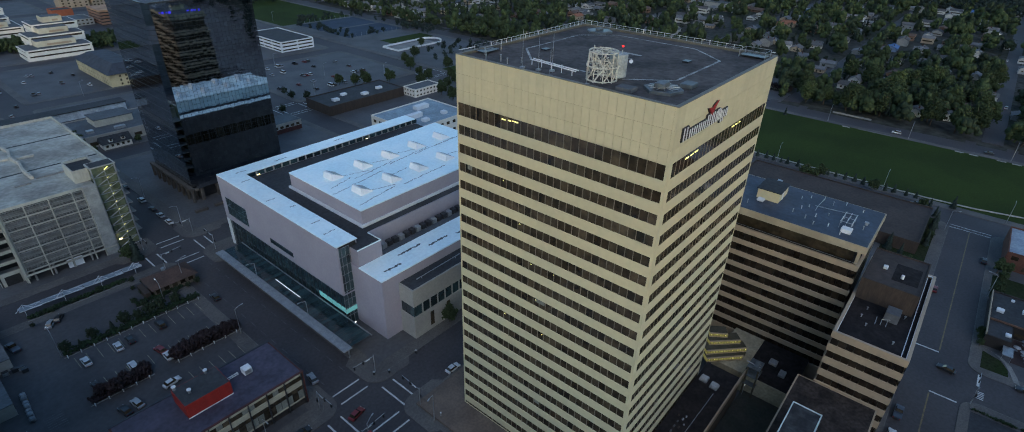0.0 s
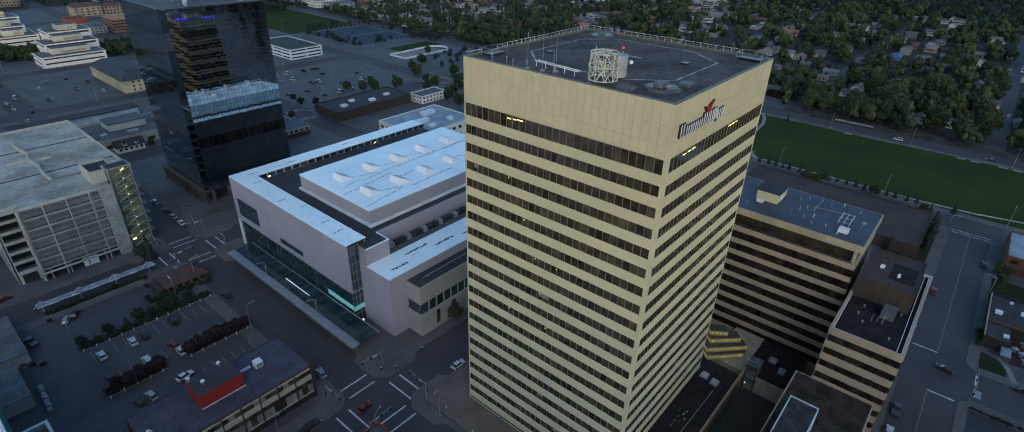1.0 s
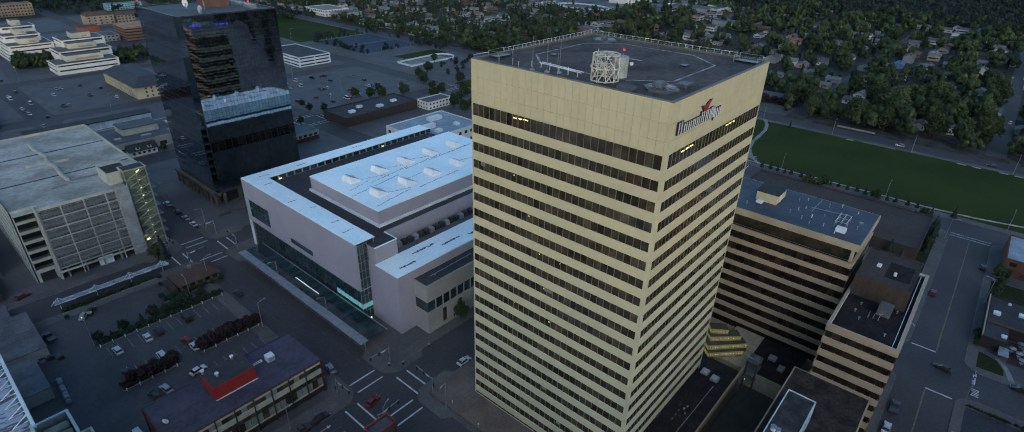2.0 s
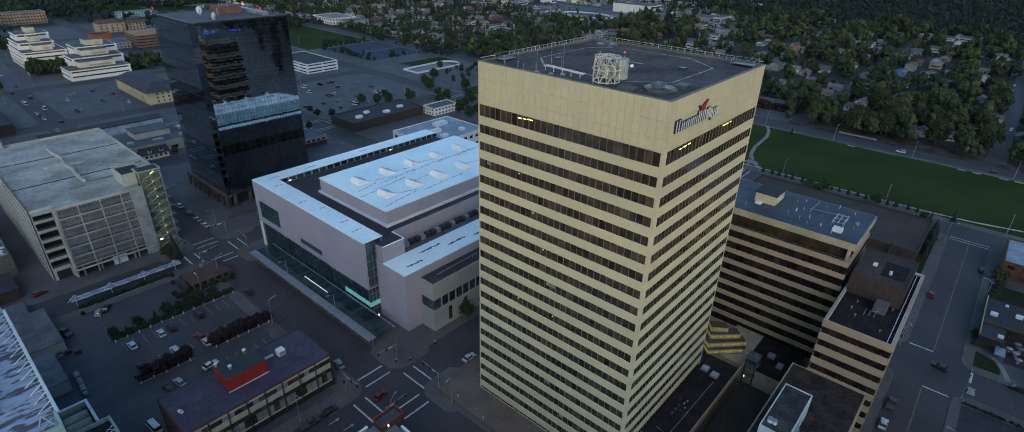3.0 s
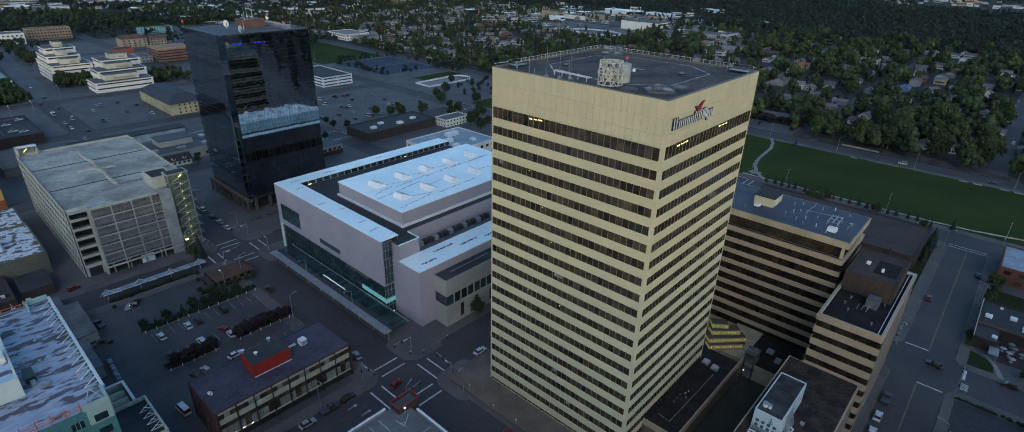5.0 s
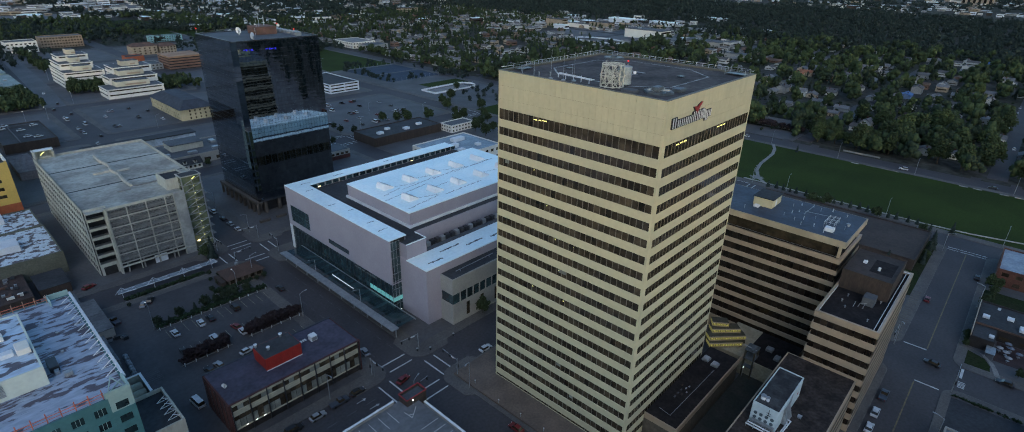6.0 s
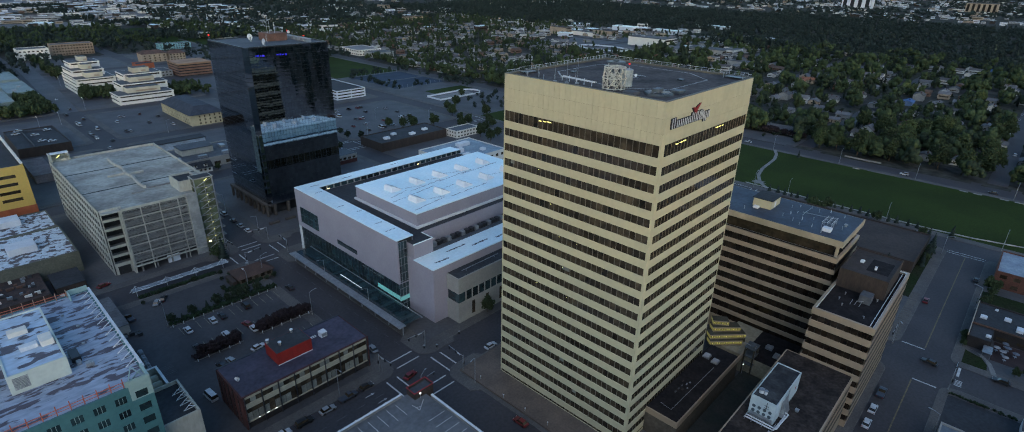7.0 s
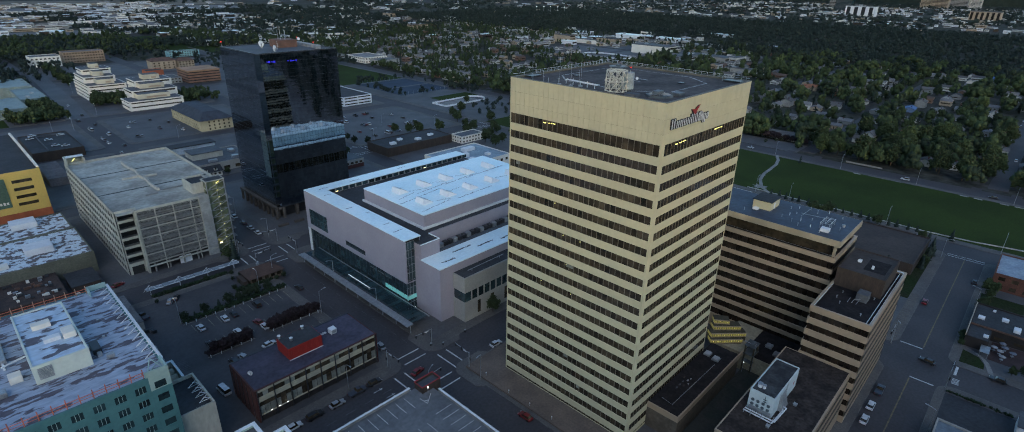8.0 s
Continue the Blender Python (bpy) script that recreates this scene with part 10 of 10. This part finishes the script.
# ---- vehicles ----
def vehicle(name, colour, label, category, L=4.5, Wd=1.8, H=1.45, kind="car", lamp=None):
    t = thing(name, (0, 0, 0), label, category)
    paint = mat(colour[0], colour[1], None, 0.3, s1=0.5, s2=3, grain=0.05, bump=0, spec=0.6)
    if kind == "car":
        prof = [(-L / 2, 0.35), (-L / 2, 0.75), (-L * 0.44, 0.88), (L * 0.2, 0.92), (L * 0.46, 0.75), (L / 2, 0.55), (L / 2, 0.35)]
        cab = [(-L * 0.4, 0.88), (-L * 0.3, H), (L * 0.06, H), (L * 0.22, 0.9)]
    elif kind == "suv":
        prof = [(-L / 2, 0.4), (-L / 2, 0.95), (-L * 0.46, 1.05), (L * 0.24, 1.08), (L * 0.47, 0.95), (L / 2, 0.7), (L / 2, 0.4)]
        cab = [(-L * 0.47, 1.05), (-L * 0.42, H), (L * 0.1, H), (L * 0.26, 1.06)]
    elif kind == "pickup":
        prof = [(-L / 2, 0.45), (-L / 2, 1.05), (-L * 0.1, 1.05), (L * 0.24, 1.1), (L * 0.47, 1.0), (L / 2, 0.75), (L / 2, 0.45)]
        cab = [(-L * 0.08, 1.05), (-L * 0.04, H), (L * 0.14, H), (L * 0.27, 1.08)]
    else:
        prof = [(-L / 2, 0.4), (-L / 2, 1.2), (L * 0.42, 1.2), (L / 2, 0.9), (L / 2, 0.4)]
        cab = [(-L * 0.49, 1.2), (-L * 0.48, H), (L * 0.28, H), (L * 0.42, 1.2)]

    def loft(p, w0, w1):
        zmin, zmax = min(z for _, z in p), max(z for _, z in p)
        n = len(p)
        v = []
        for s in (-1, 1):
            for x, z in p:
                w = w0 + (w1 - w0) * (z - zmin) / (zmax - zmin)
                v.append((x, s * w / 2, z))
        return v, [tuple(range(n)), tuple(range(n, 2 * n))[::-1]] + [((i + 1) % n, i, n + i, n + (i + 1) % n) for i in range(n)]

    v, f = loft(prof, Wd, Wd * 0.95)
    put("body", mesh_of("body", v, f, paint), t)
    v, f = loft(cab, Wd * 0.9, Wd * 0.74)
    put("cabin_glass", mesh_of("cabin_glass", v, f, DARKGLASS), t)
    xs_ = [x for x, z in cab if z == H]
    me = pane_mesh("roof_panel", paint, xs_[1] - xs_[0], Wd * 0.73, 0.05)
    put("roof_panel", me, t, ((xs_[0] + xs_[1]) / 2, 0, H + 0.015))
    for x in (-L * 0.31, L * 0.31):
        for s in (-1, 1):
            v, f = tube_geo([(0, -0.11, 0), (0, 0.11, 0)], 0.34, 12)
            put("wheel", mesh_of("wheel", v, f, RUBBER), t, (x, s * (Wd / 2 - 0.1), 0.34))
    for s in (-1, 1):
        put("headlight", pane_mesh("headlight", lamp, 0.08, 0.30, 0.16) if lamp else pane_mesh("headlight", WHITE, 0.06, 0.3, 0.14), t, (L / 2 - 0.01, s * Wd * 0.33, 0.62))
        put("tail_light", pane_mesh("tail_light", SIGNRED, 0.06, 0.25, 0.16), t, (-L / 2 + 0.01, s * Wd * 0.36, 0.7))
    return t


HEADLAMP = mat("bright_lamp", (1.0, 0.93, 0.80), None, 0.5, emit=1.4, bump=0, grain=0)
CARS = {
    "white": vehicle("car", ("white_car_paint", (0.62, 0.64, 0.66)), "white parked saloon car", "car"),
    "silver": vehicle("car", ("silver_car_paint", (0.36, 0.38, 0.40)), "silver saloon car beside the kerb", "car"),
    "dark": vehicle("car", ("dark_car_paint", (0.025, 0.027, 0.03)), "black saloon car with dark windows", "car"),
    "red": vehicle("car", ("red_car_paint", (0.19, 0.018, 0.02)), "dark red saloon car on asphalt", "car"),
    "whitesuv": vehicle("suv", ("white_car_paint", (0.62, 0.64, 0.66)), "white parked sport utility car", "car", 4.7, 1.9, 1.75, "suv"),
    "darksuv": vehicle("suv", ("dark_car_paint", (0.025, 0.027, 0.03)), "dark parked sport utility car", "car", 4.8, 1.95, 1.8, "suv"),
    "pickup": vehicle("pickup_truck", ("blue_grey_paint", (0.06, 0.07, 0.09)), "dark blue-grey pickup truck with open bed", "pickup truck", 5.6, 2.0, 1.85, "pickup"),
    "van": vehicle("van", ("white_car_paint", (0.62, 0.64, 0.66)), "white parked delivery van", "van", 5.4, 2.0, 2.3, "van"),
}
CARS["lit"] = vehicle("car", ("silver_car_paint", (0.36, 0.38, 0.40)), "silver car driving with lit headlights", "car", lamp=HEADLAMP)
seen_car = set()


def drive(kind, x, y, a, z=0.0):
    m = pose(x, y, z, 0, 0, a)
    if kind in seen_car:
        copy_thing(CARS[kind], m)
    else:
        seen_car.add(kind)
        CARS[kind].matrix_basis = m


LOTZ = 0.17
for k, x, y, a, z in (("white", -58.8, 131.8, 92, LOTZ), ("white", -50.8, 131.8, 88, LOTZ), ("whitesuv", -51, 120, 90, LOTZ), ("dark", -60.2, 119.7, 90, LOTZ), ("silver", -60.4, 157.4, 60, LOTZ), ("dark", -58, 158.6, 60, LOTZ),
                      ("dark", -21.9, 134.3, 90, 0), ("red", -70.5, 184.2, 20, LOTZ), ("pickup", -70.4, 153, 100, LOTZ), ("van", -66, 93.5, 95, LOTZ), ("silver", -21.3, 80, 80, 0), ("white", 6.5, 54.3, 0, 0), ("red", -11.6, 24.4, 90, 0), ("red", -20.8, 61.1, 12, 0),
                      ("silver", -45.7, 65.6, 0, 0), ("pickup", -38.9, 66.1, 0, 0), ("dark", -33.0, 66.2, 0, 0), ("darksuv", -52.5, 65.8, 0, 0), ("white", -58.5, 65.9, 0, 0),
                      ("white", -11.3, 195.2, 90, 0), ("silver", -11.3, 203, 90, 0), ("dark", -11.3, 211, 90, 0), ("whitesuv", -11.3, 222, 90, 0), ("dark", -20.6, 208, 90, 0), ("silver", -20.4, 230, 90, 0), ("white", -20.6, 246, 90, 0), ("dark", -11.3, 240, 90, 0), ("silver", -11.3, 258, 90, 0),
                      ("red", 143.2, -43.4, 0, 0), ("pickup", 71.9, -43.9, 0, 0), ("white", 62.5, -43.8, 0, 0), ("white", 54.8, -44.0, 0, 0), ("dark", 99.4, -51.5, 80, 0), ("dark", 177, -55.2, 0, 0), ("dark", 103.8, -69.3, 90, 0),
                      ("whitesuv", 311.8, -4.5, 92, 0), ("white", 312, 94.2, 90, 0), ("van", 484, -43.0, 0, -0.02), ("whitesuv", 418.4, -51.3, 0, -0.02), ("white", 505, -44.6, 0, -0.02), ("silver", 560, -44.4, 0, -0.02), ("white", 590, -44.6, 0, -0.02), ("dark", 311.5, -48.6, 90, 0), ("white", -43.1, 117.6, 90, LOTZ), ("white", -46.6, 106.4, 10, LOTZ), ("red", -43.5, 121.5, 100, LOTZ),
                      ("dark", -47.5, 132.5, 90, LOTZ), ("darksuv", -39, 133, 90, LOTZ), ("dark", 214, -28, 90, 0), ("dark", 208.5, -14, 90, 0), ("dark", -58.3, 105.2, 100, LOTZ), ("silver", -55.4, 105.5, 98, LOTZ)):
    drive(k, x, y, a, z)
for x, y, a in ((-20, 470, -90), (-20.2, 431, -90), (-20, 415, -90), (-13.6, 575, -96)):
    drive("lit", x, y, a, 0.2 if y > 513 else 0.0)
for x, y in ((-57, 446), (-59.5, 437.5), (-42.5, 437.4), (-50.8, 427.3), (-50.2, 408), (-45.6, 403.6)):
    drive("white", x, y, 10, 5.5)
kinds = list(CARS)
for i in range(34):
    drive(kinds[int(rng.random() * 8)], 111.4 + 2.8 * int(rng.random() * 27), 307 + 17 * int(rng.random() * 5), 90, LOTZ)
for i in range(9):
    drive(kinds[int(rng.random() * 8)], -0.6 + 2.8 * int(rng.random() * 12), 420 + 17 * int(rng.random() * 4), 90, LOTZ)
for i in range(12):
    drive(kinds[int(rng.random() * 8)], -20 + 6.2 * (i % 2), 300 + 20 * i + 5 * rng.random(), 90, 0)

# ---- street lamps and signals ----
def street_lamp(h, arm, label):
    t = thing("street_lamp", (0, 0, 0), label, "street lamp", "street lamps")
    tubes("base", [[(0, 0, 0), (0, 0, 0.6)]], 0.22, CONC, t, sides=8)
    tubes("pole", [[(0, 0, 0.6), (0, 0, h)]], 0.1, METAL, t, sides=6)
    tubes("arm", [[(0, 0, h), (arm * 0.6, 0, h + 0.5), (arm, 0, h + 0.6)]], 0.07, METAL, t, sides=6)
    bevel_boxes("lamp_head", [(arm - 0.3, -0.15, h + 0.52, arm + 0.5, 0.15, h + 0.7)], METAL, t, r=0.04)
    return t


SL = street_lamp(9.0, 2.2, "grey steel street lamp with curved arm")
spots = [(-34.1, 141.4, 90), (-62.6, 139.6, 90), (-9.2, 100, 180), (-9.2, 130, 180), (-24.8, 112, 0), (-24.8, 150, 0), (220, 34.5, 0), (220, -13.7, 0), (220, 53.4, 0), (306.4, 31.5, 0), (306.4, -11.4, 0), (306.4, -58.3, 0), (306.4, 74, 0), (220, -60, 0),
         (103, -40.5, 200), (150, -57.8, 90), (195, -40.8, 270), (60, -57.8, 90), (-9.2, 45, 200), (-25, 50, 20), (-9.2, 188, 180), (-24.8, 200, 0), (-9.2, 225, 180), (30, 52, 90), (-40, 69, 270), (120, 296, 0), (150, 330, 0), (180, 300, 0), (140, 380, 0), (20, 398, 0), (230, 540, 0), (104, 60, 180), (104, 160, 180)]
for i, (x, y, a) in enumerate(spots):
    if i == 0:
        SL.matrix_basis = pose(x, y, 0.15, 0, 0, a)
    else:
        copy_thing(SL, pose(x, y, 0.15, 0, 0, a))
for x, y in ((-42.8, 465.8), (-29.2, 471.8), (-4, 520), (-26, 560), (2, 640)):
    copy_thing(SL, pose(x, y, 0.15, 0, 0, 90))
    gl = thing("lamp_glow_head", (x, y + 2.3, 9.8), "bright lit lens of a street lamp", "lamp")
    put("lens", pane_mesh("lens", HEADLAMP, 0.4, 0.5, 0.3), gl, (x, y + 2.3, 9.5))
for x, y in ((-34.1, 143.6), (-62.6, 141.8)):
    gl = thing("lamp_glow_head", (x, y, 9.8), "lit lens of a street lamp", "lamp")
    put("lens", pane_mesh("lens", LAMPWHITE, 0.3, 0.6, 0.08), gl, (x, y, 9.68))


def signal(label):
    t = thing("traffic_signal", (0, 0, 0), label, "traffic signal", "traffic signals")
    tubes("pole", [[(0, 0, 0), (0, 0, 6.2)]], 0.13, METAL, t, sides=8)
    tubes("mast_arm", [[(0, 0, 5.8), (6.5, 0, 6.3)]], 0.09, METAL, t, sides=6)
    for x in (3.4, 6.2):
        bevel_boxes("signal_head", [(x - 0.18, -0.2, 5.2, x + 0.18, 0.2, 6.3)], SIGNBLACK, t, r=0.04)
    bevel_boxes("signal_head", [(-0.2, -0.45, 2.8, 0.2, -0.1, 3.9)], SIGNBLACK, t, r=0.04)
    bevel_boxes("name_board", [(1.2, -0.05, 5.5, 2.6, 0.05, 5.9)], WHITE, t, r=0.02)
    return t


SG = signal("grey mast-arm traffic signal at the crossing")
n = 0
for cx, cy in ((-17, 60.5), (-17, 172), (97, -49)):
    for dx, dy, a in ((8.6, 9.0, 180), (-8.6, -9.0, 0), (-8.8, 9.2, 270), (8.8, -9.2, 90)):
        if (cx, cy) == (97, -49) and n > 9:
            continue
        m = pose(cx + dx, cy + dy, 0.15, 0, 0, a)
        if n == 0:
            SG.matrix_basis = m
        else:
            copy_thing(SG, m)
        n += 1
# barrier and pots of the pavements
for x, y in ((-6, 66.5), (-9.2, 69.0), (4, 66.8)):
    pt = thing("litter_bin", (x, y, 0.15), "small dark litter bin on the pavement", "litter bin")
    tubes("barrel", [[(x, y, 0.15), (x, y, 1.05)]], 0.3, BLACKBAND, pt, sides=10)
    tubes("lid", [[(x, y, 1.05), (x, y, 1.2)]], 0.34, METAL, pt, sides=10)
for x, y in ((-7.3, 44.6), (-8.2, 34.2), (-7.9, 26.2), (-7.6, 18.3)):
    pt = thing("path_light", (x, y, 0.72), "short pale path light on the tower plaza", "path light")
    tubes("post", [[(x, y, 0.72), (x, y, 1.6)]], 0.1, METAL, pt, sides=8)
    tubes("cap", [[(x, y, 1.6), (x, y, 1.85)]], 0.17, WHITE, pt, sides=10)
for x, y, k in ((-34.0, 62.7, 0), (-32.6, 58.3, 0)):
    for blk in ((x - 1.6, y - 0.1, x + 1.4, y + 0.1, 0.004), (x + 0.6, y - 0.5, x + 0.85, y + 0.5, 0.004), (x + 1.0, y - 0.25, x + 1.25, y + 0.25, 0.004)):
        strips("lane_arrow", [blk], PAINT, marks, "white lane arrow")
stripes = thing("hatched_pavement", (120, -40, 0.15), "pavement strip with pale hatched paving bars", "paving", kind="structure")
for i in range(22):
    boxes("paving_bar", [(107 + 1.9 * i, -41.0, 0.15, 107.9 + 1.9 * i, -38.2, 0.165)], mat("tan_paving", (0.14, 0.12, 0.10), None, 0.85, s1=0.3, s2=3), stripes)
